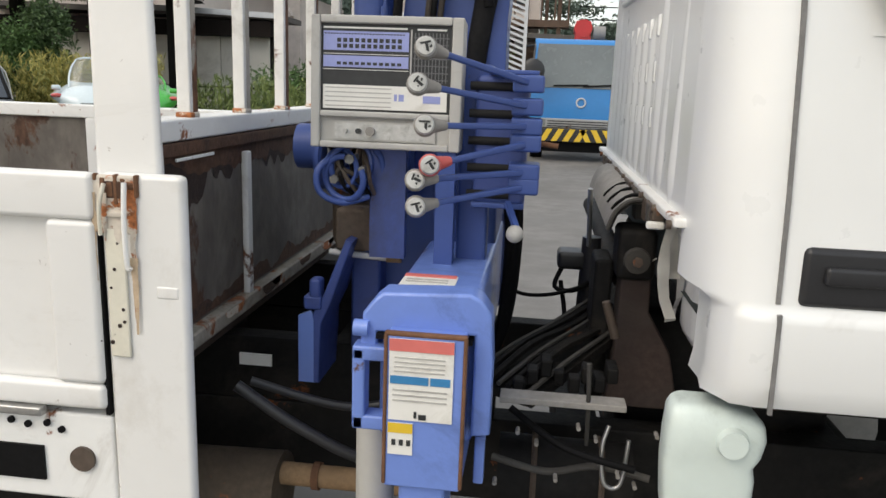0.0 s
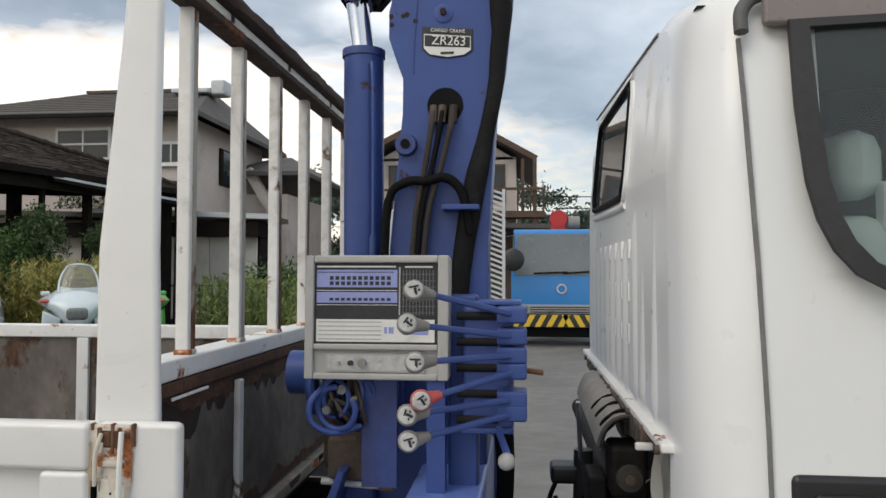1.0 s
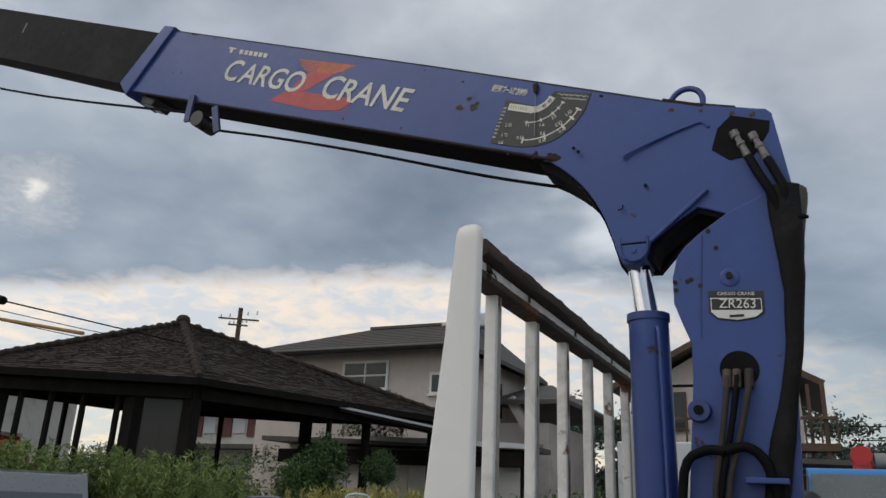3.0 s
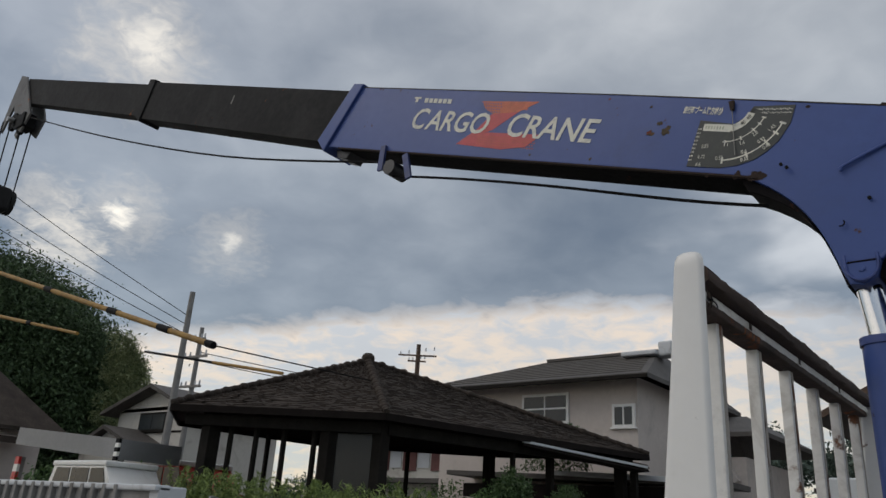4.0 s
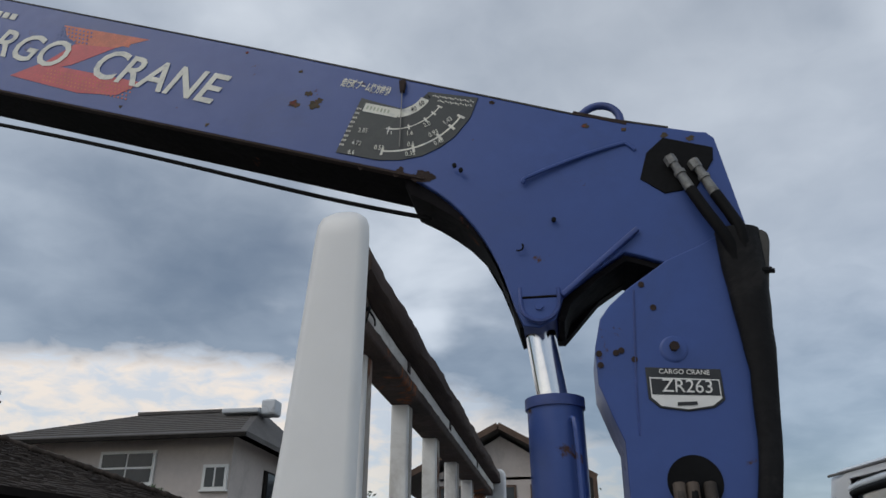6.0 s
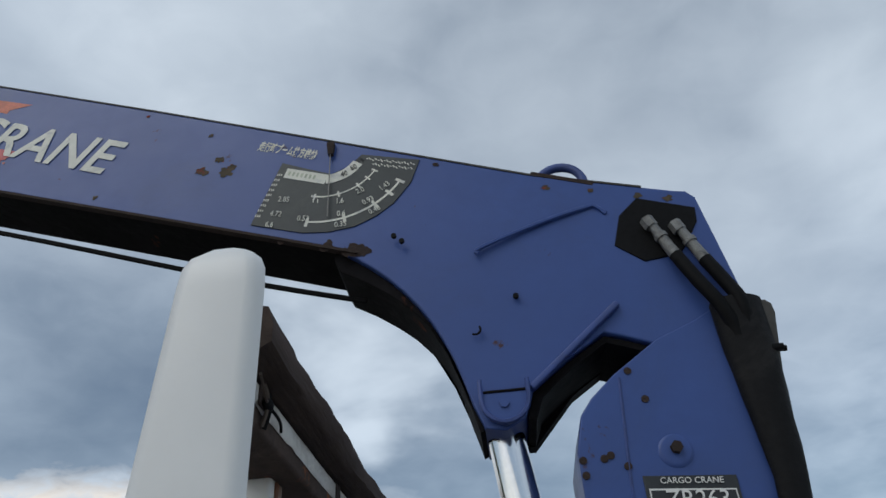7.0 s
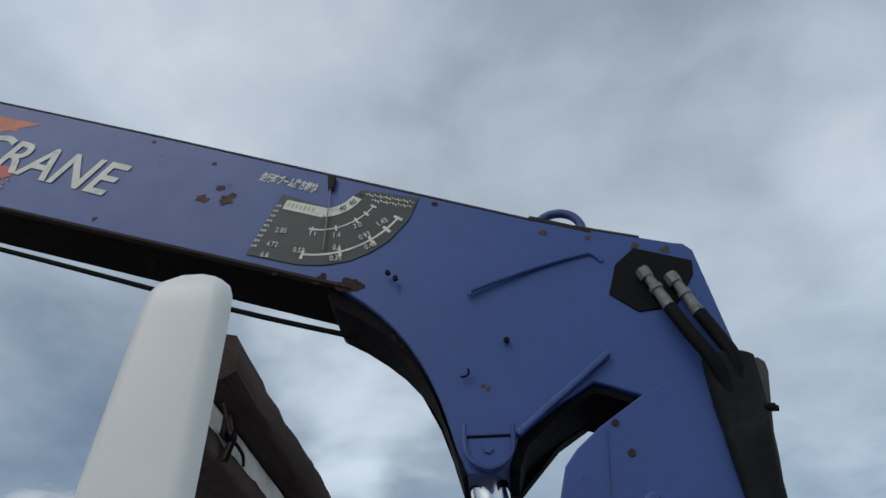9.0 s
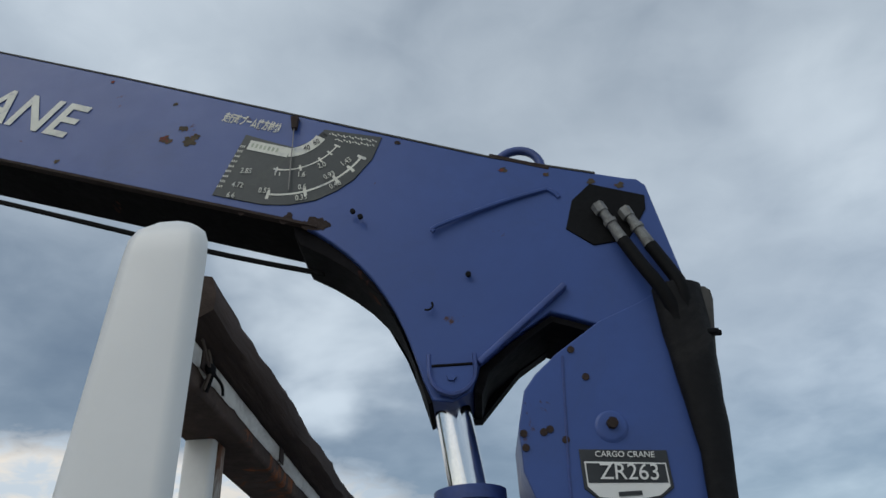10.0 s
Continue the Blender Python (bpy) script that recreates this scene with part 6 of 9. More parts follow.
part("rust_bracket", one(beam, (-0.118, 1.60, 1.23), (-0.115, 1.60, 1.14), 0.012, 0.008, (0, 1, 0)), grime, crane)
part("pipe_loop", one(tube, [(-0.16, 1.62, 1.42), (-0.20, 1.58, 1.38), (-0.21, 1.57, 1.32), (-0.17, 1.60, 1.28), (-0.10, 1.64, 1.27)], 0.008, 6, 4), blue, crane)
part("pipe_loop", one(tube, [(-0.12, 1.60, 1.42), (-0.15, 1.56, 1.36), (-0.14, 1.55, 1.30), (-0.08, 1.60, 1.27)], 0.008, 6, 4), blue, crane)
part("gearbox_cover", one(box, -0.25, -0.10, 1.80, 1.98, 1.10, 1.24, 0.02), grime, crane)
part("hose_run", one(cyl, (-0.20, 1.62, 1.128), (-0.07, 1.60, 1.126), 0.007, seg=8), pale_tape, crane, "pale rod with a brass end")
part("rod_end", one(cyl, (-0.075, 1.60, 1.126), (-0.045, 1.60, 1.126), 0.009, seg=6), cloth_brown, crane)

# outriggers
outr = part("outrigger_box", many(box, [(-0.005, 0.145, 1.20, 2.96, 0.93, 1.145, 0.012)]), lit_blue, crane, "blue outrigger beam box")
part("end_frame", one(prism, [(-0.03, 1.07), (-0.024, 1.145), (-0.008, 1.166), (0.006, 1.178), (0.135, 1.184), (0.152, 1.176), (0.168, 1.155), (0.173, 1.08), (0.173, 0.965), (0.144, 0.96), (0.144, 1.12), (0.0, 1.116), (-0.002, 1.07)], 1.165, 1.22, 0.006), lit_blue, outr, "thick end frame")
INX, INZ = 0.007, 0.042  # seat of the inner beam in its box


def inbox(bm, x0, x1, y0, y1, z0, z1, bevel=0.0):
    box(bm, x0 + INX, x1 + INX, y0, y1, z0 + INZ, z1 + INZ, bevel)


inner = part("inner_beam", one(inbox, 0.012, 0.128, 1.13, 2.0, 0.845, 1.085, 0.004), lit_blue, outr, "sliding inner beam with warning labels")
part("rust_edge", many(inbox, [(0.010, 0.130, 1.128, 1.14, 1.083, 1.089, 0.002), (0.125, 0.1305, 1.127, 1.14, 0.85, 1.085, 0.002), (0.0095, 0.015, 1.127, 1.14, 0.85, 1.085, 0.002)]), rusty, inner)
part("opening", one(box, -0.002, 0.142, 1.16, 1.19, 1.108, 1.116), black, outr)
lab = part("warning_label", one(inbox, 0.018, 0.112, 1.1275, 1.131, 0.955, 1.08), label_white, inner, "large white warning label")
part("label_band", one(inbox, 0.018, 0.112, 1.1262, 1.1275, 1.062, 1.08), label_red, lab)
part("label_band", one(inbox, 0.020, 0.076, 1.1262, 1.1275, 1.012, 1.024), label_blue, lab)
part("label_band", one(inbox, 0.079, 0.108, 1.1262, 1.1275, 1.012, 1.024), label_blue, lab)
for k in range(4):
    part("label_line", one(inbox, 0.026, 0.10, 1.1264, 1.1275, 1.030 + 0.007 * k, 1.032 + 0.007 * k), grey_panel, lab)
for k in range(3):
    part("label_line", one(inbox, 0.024, 0.104, 1.1264, 1.1275, 0.985 + 0.008 * k, 0.9875 + 0.008 * k), grey_panel, lab)
part("label_mark", many(inbox, [(0.056, 0.06, 1.1262, 1.1275, 0.96, 0.97), (0.063, 0.074, 1.1262, 1.1275, 0.958, 0.966)]), label_black, lab)
lab2 = part("caution_label", one(inbox, 0.018, 0.055, 1.1275, 1.131, 0.90, 0.95), label_white, inner, "small yellow and white caution label")
part("label_band", one(inbox, 0.018, 0.055, 1.1262, 1.1275, 0.935, 0.95), label_yellow, lab2)
part("label_mark", many(inbox, [(0.024 + 0.011 * k, 0.03 + 0.011 * k, 1.1262, 1.1275, 0.915, 0.924) for k in range(3)]), label_black, lab2)
lab3 = part("top_label", one(box, 0.0, 0.094, 1.310, 1.402, 1.1445, 1.1475), label_white, outr, "white and red sticker")
part("label_band", one(box, 0.0, 0.092, 1.387, 1.405, 1.1475, 1.149), label_red, lab3)
part("label_line", many(box, [(0.008, 0.08, 1.35, 1.356, 1.1475, 1.1488), (0.008, 0.08, 1.365, 1.371, 1.1475, 1.1488)]), grey_panel, lab3)
part("handle_frame", many(box, [(-0.036, -0.016, 1.15, 1.185, 0.965, 1.095, 0.004), (-0.036, 0.016, 1.15, 1.185, 1.075, 1.098, 0.004), (-0.036, 0.016, 1.15, 1.185, 0.965, 0.988, 0.004)]), lit_blue, outr, "blue handle frame")
part("handle_pin", one(cyl, (-0.036, 1.165, 1.122), (-0.014, 1.165, 1.122), 0.013, seg=10), lit_blue, outr)
part("jack_leg", one(box, 0.04, 0.112, 1.14, 1.24, 0.50, 0.89, 0.008), lit_blue, outr, "blue outrigger jack leg")
part("jack_foot", one(cyl, (0.068, 1.19, 0.42), (0.068, 1.19, 0.50), 0.055, seg=18), boom_grey, outr)
part("jack_tube", one(cyl, (-0.02, 1.26, 0.75), (-0.02, 1.26, 0.93), 0.033, seg=16), grey_panel, outr)
part("side_tab", one(box, 0.150, 0.166, 1.19, 1.21, 0.87, 0.95, 0.003), lit_blue, outr)
part("lock_arm", one(prism, [(-0.249, 0.86), (-0.249, 1.005), (-0.222, 1.018), (-0.214, 1.0), (-0.214, 0.86)], 1.55, 1.562, 0.003), lit_blue, crane, "blue folded side arm")
part("arm_flange", one(prism, [(-0.218, 0.86), (-0.218, 1.012), (-0.196, 1.05), (-0.150, 1.17), (-0.136, 1.165), (-0.178, 1.04), (-0.200, 0.99), (-0.205, 0.86)], 1.55, 1.70, 0.004), blue_dark, crane)
part("arm_block", many(box, [(-0.236, -0.198, 1.545, 1.58, 1.02, 1.05, 0.006), (-0.224, -0.200, 1.545, 1.58, 1.045, 1.085, 0.006)]), blue_dark, crane)
part("lock_plate", one(box, -0.165, -0.10, 1.66, 1.90, 0.90, 1.12, 0.008), blue_dark, crane)
# added white plate: imitates bright ground showing through the closed sub-frame
part("paper_tag", one(box, -0.42, -0.345, 1.655, 1.66, 0.845, 0.872), label_white, chassis, "added white patch standing in for lit ground seen through the frame")

# ---- crane controls ----
ctrl = thing("control_panel", (-0.06, 1.53, 1.36), "beige operating panel with load table and gauge", "control panel")
PR, PU = Vector((1, 0.01, 0.0)).normalized(), Vector((0.0, 0.035, 0.9994))
PN = PR.cross(PU).normalized()
P0 = Vector((-0.203, 1.497, 1.358))


def on_panel(u, v, out=0.0):
    return P0 + PR * u * 1.07 + PU * v * 1.03 + PN * out


def slab(bm, u0, u1, v0, v1, out0, out1, bevel=0.0):
    q = [on_panel(u, v, o) for o in (out0, out1) for u, v in ((u0, v0), (u1, v0), (u1, v1), (u0, v1))]
    vs = [bm.verts.new(p) for p in q]
    fs = [bm.faces.new([vs[i] for i in f]) for f in ((3, 2, 1, 0), (4, 5, 6, 7), (0, 1, 5, 4), (1, 2, 6, 5), (2, 3, 7, 6), (3, 0, 4, 7))]
    bmesh.ops.recalc_face_normals(bm, faces=fs)
    if bevel:
        bmesh.ops.bevel(bm, geom=list({e for f in fs for e in f.edges}), offset=bevel, segments=2, profile=0.5, affect="EDGES", clamp_overlap=True)


PW, PH = 0.262, 0.232
part("panel_case", one(slab, 0, PW, 0, PH, -0.06, -0.004, 0.006), grey_panel, ctrl, "beige-grey steel case")
part("panel_frame", many(slab, [(0, 0.016, 0, PH, -0.01, 0.008, 0.003), (PW - 0.02, PW, 0, PH, -0.01, 0.008, 0.003), (0.016, PW - 0.02, PH - 0.014, PH, -0.01, 0.008, 0.003), (0.016, PW - 0.02, 0.055, 0.066, -0.01, 0.008, 0.003), (0.016, PW - 0.02, 0.0, 0.012, -0.01, 0.008, 0.003)]), grey_panel, ctrl)
dim_rule = material("dim_grey_print", (0.13, 0.13, 0.135), 0.5, vary=0.2, scale=40.0)
table_ = part("load_table", one(slab, 0.016, PW - 0.02, 0.066, PH - 0.014, -0.004, -0.001), label_black, ctrl, "black and lilac load table")
part("table_band", one(slab, 0.020, 0.168, 0.172, 0.205, -0.001, 0.0004), label_lilac, table_)
part("table_band", one(slab, 0.020, 0.168, 0.143, 0.163, -0.001, 0.0004), label_lilac, table_)
part("table_band", one(slab, 0.020, 0.236, 0.070, 0.112, -0.001, 0.0004), label_white, table_)
part("table_text", many(slab, [(0.044 + 0.0105 * k, 0.051 + 0.0105 * k, 0.176 + 0.010 * r, 0.183 + 0.010 * r, 0.0004, 0.001) for k in range(11) for r in range(2)]), label_black, table_)
part("table_text", many(slab, [(0.044 + 0.0105 * k, 0.051 + 0.0105 * k, 0.147, 0.152, 0.0004, 0.001) for k in range(11)]), label_black, table_)
part("table_text", many(slab, [(0.024, 0.14, 0.074 + 0.008 * k, 0.076 + 0.008 * k, 0.0004, 0.001) for k in range(5)]), grey_panel, table_)
for g in [(0.178 + 0.006 * k, 0.1795 + 0.006 * k, 0.12, 0.205, -0.001, 0.0004) for k in range(10)] + [(0.176, 0.236, 0.124 + 0.012 * k, 0.1255 + 0.012 * k, -0.001, 0.0006) for k in range(7)]:
    part("table_rule", one(slab, *g), dim_rule, table_)
part("table_title", many(slab, [(0.020, 0.165, 0.2095, 0.2125, -0.001, 0.0004), (0.182, 0.232, 0.209, 0.212, -0.001, 0.0004), (0.020, 0.168, 0.1655, 0.1665, -0.001, 0.0004), (0.020, 0.168, 0.1385, 0.1395, -0.001, 0.0004)]), label_white, table_)
part("table_text", many(slab, [(0.022 + 0.0052 * k, 0.0255 + 0.0052 * k, 0.1995, 0.2015, 0.0004, 0.001) for k in range(27)]), label_black, table_)
part("table_edge", one(slab, 0.171, 0.1735, 0.12, 0.21, -0.001, 0.0008), grey_panel, table_)
for g in ((0.145, 0.15, 0.086, 0.098, 0.0004, 0.001), (0.153, 0.162, 0.086, 0.098, 0.0004, 0.001), (0.195, 0.225, 0.084, 0.097, 0.0004, 0.001)):
    part("table_logo", one(slab, *g), label_lilac, table_)
part("gauge_strip", one(slab, 0.038, 0.218, 0.014, 0.048, -0.004, 0.001), grey_panel, ctrl)
part("strip_window", one(slab, 0.042, 0.20, 0.017, 0.045, 0.001, 0.002), knob_face, ctrl)
for u, r, m_ in ((0.085, 0.005, label_black), (0.106, 0.0085, duct_grey), (0.062, 0.004, grey_panel)):
    part("panel_knob", one(cyl, on_panel(u, 0.031, 0.001), on_panel(u, 0.031, 0.012), r, seg=12), m_, ctrl)
part("panel_stand", one(box, -0.10, -0.03, 1.545, 1.57, 1.14, 1.37), blue_dark, ctrl, "blue support upright")
part("panel_stand", one(box, 0.035, 0.07, 1.50, 1.54, 1.14, 1.37), blue, ctrl, "blue support upright")

valves = thing("lever_valve_bank", (0.16, 1.58, 1.15), "blue control levers with white ball knobs on a valve bank", "control levers")
part("valve_body", one(box, 0.10, 0.20, 1.53, 1.64, 1.26, 1.50, 0.01), blue_dark, valves)
part("valve_stand", one(box, 0.07, 0.13, 1.56, 1.62, 1.13, 1.52, 0.008), blue, valves)
part("valve_frame", one(box, 0.125, 0.215, 1.50, 1.62, 1.502, 1.51, 0.002), blue, valves)
part("valve_frame", one(box, 0.10, 0.2, 1.52, 1.60, 1.255, 1.265, 0.002), blue, valves)
for k in range(5):
    part("spool", one(cyl, (0.09, 1.53, 1.28 + 0.05 * k), (0.17, 1.53, 1.28 + 0.05 * k), 0.008, seg=8), boom_grey, valves)
KN = [((0.039, 1.30, 1.534), (0.205, 1.46, 1.486)), ((0.028, 1.30, 1.479), (0.205, 1.46, 1.447)), ((0.041, 1.30, 1.416), (0.205, 1.46, 1.413)), ((0.051, 1.30, 1.354), (0.205, 1.46, 1.384)), ((0.027, 1.31, 1.328), (0.205, 1.46, 1.333)), ((0.029, 1.31, 1.285), (0.205, 1.46, 1.308))]
for k, (a, b) in enumerate(KN):
    a, b = Vector(a), Vector(b)
    d = (b - a).normalized()
    lever = part("lever", one(beam, b, a + d * 0.03, 0.012, 0.012, (0, 0, 1), 0.010, 0.010, 0.003), blue, valves, "blue flat lever")
    part("lever_boss", one(box, b.x - 0.035, b.x + 0.02, b.y - 0.015, b.y + 0.05, b.z - 0.015, b.z + 0.015, 0.005), blue, lever)
    part("grip", one(cyl, a + d * 0.04, a + d * 0.012, 0.008, 0.013, seg=12), red_knob if k == 3 else duct_grey, lever)
    kn = part("knob", one(sphere, a, 0.0185, 16), red_knob if k == 3 else duct_grey, lever, "red ball knob" if k == 3 else "grey ball knob")
    n = Vector((0.12, -1, 0.12)).normalized()
    part("knob_cap", one(cyl, a + n * 0.013, a + n * 0.0195, 0.0155, 0.013, seg=16), knob_face, kn)
    turn_ = (0.2, 0.9, 0.0, 0.6, 1.2, 0.3)[k]
    ca, sa = math.cos(turn_), math.sin(turn_)
    strokes = []
    for u0, v0, u1, v1, w in ((-0.009, 0.005, 0.009, 0.005, 0.003), (0.002, -0.009, 0.002, 0.003, 0.0045), (-0.008, -0.004, -0.002, -0.004, 0.003), (0.006, -0.003, 0.010, -0.001, 0.003)):
        e0, e1 = Vector((u0 * ca - v0 * sa, 0, u0 * sa + v0 * ca)), Vector((u1 * ca - v1 * sa, 0, u1 * sa + v1 * ca))
        strokes.append((a + n * 0.0196 + e0, a + n * 0.0196 + e1, w, 0.001, (0, 1, 0)))
    part("knob_symbol", many(beam, strokes), label_black, kn)
part("side_lever", one(beam, (0.17, 1.50, 1.27), (0.19, 1.44, 1.235), 0.01, 0.01), blue, valves)
part("side_knob", one(sphere, (0.188, 1.435, 1.225), 0.016, 14), grey_panel, valves)
for k in range(3):
    part("drop_hose", one(tube, [(0.165 + 0.012 * k, 1.62, 1.27), (0.172 + 0.01 * k, 1.66, 1.15), (0.165 + 0.008 * k, 1.70, 1.0), (0.15, 1.72, 0.88)], 0.009, 7, 4), black, valves)
part("relief_screw", one(cyl, (0.22, 1.47, 1.384), (0.255, 1.47, 1.38), 0.005, seg=8), rusty, valves)

# ---- surroundings: materials ----
roof_tile = material("dark_weathered_roof", (0.050, 0.039, 0.032), 0.9, vary=0.45, scale=2.0, bump=0.7, bump_scale=25, dirt=0.4, dirt_color=(0.045, 0.038, 0.033), spec=0.25)
house_roof = material("grey_brown_roof_tile", (0.080, 0.072, 0.066), 0.7, vary=0.25, scale=1.2, bump=0.5, bump_scale=12)
plaster = material("stained_beige_render", (0.56, 0.50, 0.46), 0.85, vary=0.10, scale=0.8, dirt=0.35, dirt_color=(0.34, 0.31, 0.28), bump=0.2)
plaster_pale = material("pale_wall_sheet", (0.56, 0.54, 0.49), 0.8, vary=0.10, scale=1.0, dirt=0.45, dirt_color=(0.25, 0.22, 0.18), bump=0.2, rand=0.12)
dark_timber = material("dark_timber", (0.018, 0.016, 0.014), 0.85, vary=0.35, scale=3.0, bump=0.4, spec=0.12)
brown_timber = material("brown_house_timber", (0.10, 0.062, 0.042), 0.8, vary=0.3, scale=2.5, bump=0.3)
grey_concrete = material("grey_concrete", (0.24, 0.235, 0.225), 0.85, vary=0.15, scale=2.0, bump=0.3, dirt=0.4)
pale_metal = material("pale_painted_metal", (0.52, 0.54, 0.56), 0.45, vary=0.06, scale=2.0, dirt=0.2)
truck_blue = material("bright_blue_truck_paint", (0.012, 0.19, 0.50), 0.35, vary=0.06, scale=1.5, coat=0.4)
red_paint = material("red_crane_paint", (0.50, 0.03, 0.03), 0.4, vary=0.1, scale=3.0)
car_dark = material("dark_grey_car_paint", (0.085, 0.10, 0.115), 0.3, vary=0.06, scale=2.0, coat=0.6)
bike_silver = material("pale_blue_fairing", (0.60, 0.69, 0.72), 0.25, vary=0.05, scale=4.0, coat=0.5)
lamp_grey = material("headlamp_glass", (0.16, 0.18, 0.17), 0.15, vary=0.3, scale=12.0, coat=0.3)
bike_green = material("green_fairing", (0.05, 0.42, 0.06), 0.3, vary=0.08, scale=4.0, coat=0.4)
bike_red = material("maroon_fairing", (0.20, 0.015, 0.03), 0.3, vary=0.08, scale=4.0, coat=0.4)
guard_yellow = material("yellow_wire_cover", (0.33, 0.19, 0.04), 0.65, vary=0.25, scale=3.0, dirt=0.75, dirt_color=(0.16, 0.09, 0.03))
shutter_red = material("red_brown_shutter", (0.13, 0.05, 0.045), 0.7, vary=0.2, scale=2.0)
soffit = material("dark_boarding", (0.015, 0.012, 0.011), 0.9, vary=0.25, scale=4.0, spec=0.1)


def leaf_material(name, lo, hi):
    m = bpy.data.materials.new(name)
    m.use_nodes = True
    nt = m.node_tree
    bs = nt.nodes["Principled BSDF"]
    geo = nt.nodes.new("ShaderNodeNewGeometry")
    ramp = nt.nodes.new("ShaderNodeValToRGB")
    ramp.color_ramp.elements[0].color = (*lo, 1)
    ramp.color_ramp.elements[1].color = (*hi, 1)
    nt.links.new(geo.outputs["Random Per Island"], ramp.inputs[0])
    nt.links.new(ramp.outputs[0], bs.inputs["Base Color"])
    bs.inputs["Roughness"].default_value = 0.6
    bs.inputs["Transmission Weight"].default_value = 0.0
    return m


leaf_dark = leaf_material("dark_green_leaves", (0.022, 0.05, 0.013), (0.075, 0.135, 0.04))
leaf_woods = leaf_material("deep_green_wood_leaves", (0.026, 0.054, 0.020), (0.085, 0.140, 0.055))
# paler, bluer greens: the haze of distance is put into the leaf colour
leaf_far = leaf_material("haze_tinted_far_leaves", (0.035, 0.06, 0.045), (0.075, 0.11, 0.08))
leaf_mid = leaf_material("mid_green_leaves", (0.03, 0.07, 0.016), (0.10, 0.19, 0.05))
leaf_weed = leaf_material("yellow_green_weeds", (0.12, 0.15, 0.03), (0.50, 0.42, 0.12))
leaf_green = leaf_material("fresh_green_weeds", (0.075, 0.125, 0.03), (0.28, 0.36, 0.10))
leaf_bank = leaf_material("rough_green_grass", (0.055, 0.095, 0.022), (0.22, 0.27, 0.075))
leaf_bamboo = leaf_material("pale_bamboo_leaves", (0.09, 0.12, 0.05), (0.30, 0.34, 0.16))
rng = np.random.default_rng(7)


def leaf_cloud(name, centres, size, mat, parent=None, upright=0.0, slim=0.0):
    """Many small bent leaves, one at each centre."""
    n = len(centres)
    d = rng.normal(size=(n, 3))
    d[:, 2] = d[:, 2] * (1 - upright) + upright * 2.5
    d /= np.linalg.norm(d, axis=1)[:, None]
    s = np.cross(d, rng.normal(size=(n, 3)))
    s /= np.linalg.norm(s, axis=1)[:, None]
    up = np.cross(s, d)
    ln = size * rng.uniform(0.6, 1.4, (n, 1))
    wd = ln * (slim or (0.42 if upright == 0 else 0.36))
    c = np.asarray(centres)
    verts = np.stack([c - d * ln / 2, c - s * wd / 2 + up * ln * 0.08, c + d * ln / 2, c + s * wd / 2 + up * ln * 0.08], 1).reshape(-1, 3)
    if parent is not None:
        verts = verts - np.array(origin_of(parent))
    me = bpy.data.meshes.new(name)
    me.from_pydata(verts.tolist(), [], (np.arange(n * 4).reshape(-1, 4)).tolist())
    me.materials.append(mat)
    ob = new(name, me)
    ob.parent = parent
    return ob


def clumps(count, per, lo, hi, spread):
    """Leaf places gathered in clumps inside a box of ellipsoids."""
    lo, hi = np.array(lo, float), np.array(hi, float)
    mid, half = (lo + hi) / 2, (hi - lo) / 2
    out = []
    while len(out) < count:
        p = rng.uniform(-1, 1, 3)
        if 0.25 < np.dot(p, p) < 1:
            out.append(mid + p * half)
    out = np.repeat(np.array(out), per, 0)
    return out + rng.normal(size=out.shape) * spread


def round_tree(name, x, y, z0, trunk, top, r, label, mat=leaf_mid, category="tree", leaf=0.10, n=90, per=26):
    t = thing(name, (x, y, z0), label, category, "clipped trees by the pavilion")
    bm = bmesh.new()
    cyl(bm, (x, y, z0 - 0.1), (x + 0.03, y, trunk), 0.06 * r + 0.03, 0.04 * r + 0.02, 8)
    for k in range(5):
        a = k * 1.3
        cyl(bm, (x + 0.03, y, trunk - 0.05), (x + 0.6 * r * math.cos(a), y + 0.6 * r * math.sin(a), (trunk + top) / 2), 0.03 * r + 0.012, 0.01, 6)
    part("trunk", bm, dark_timber, t, "dark bare trunk")
    leaf_cloud("crown", clumps(n, per, (x - r, y - r, trunk), (x + r, y + r, top), 0.10 * r + 0.02), leaf, mat, t)
    return t


# ---- pavilion ----
EZ = 3.68
A, B, C = Vector((-14.4, 8.72, EZ)), Vector((-10.45, 11.12, EZ)), Vector((-8.4, 19.1, EZ))
PK = Vector((-14.2, 14.2, 5.66))
ring6 = [A, B, C, Vector((-12.5, 18.3, EZ)), Vector((-16.6, 15.2, EZ)), Vector((-17.0, 10.6, EZ))]
pav = thing("garden_pavilion", (-14.2, 14.2, 0.6), "open timber pavilion with dark weathered roof", "pavilion")


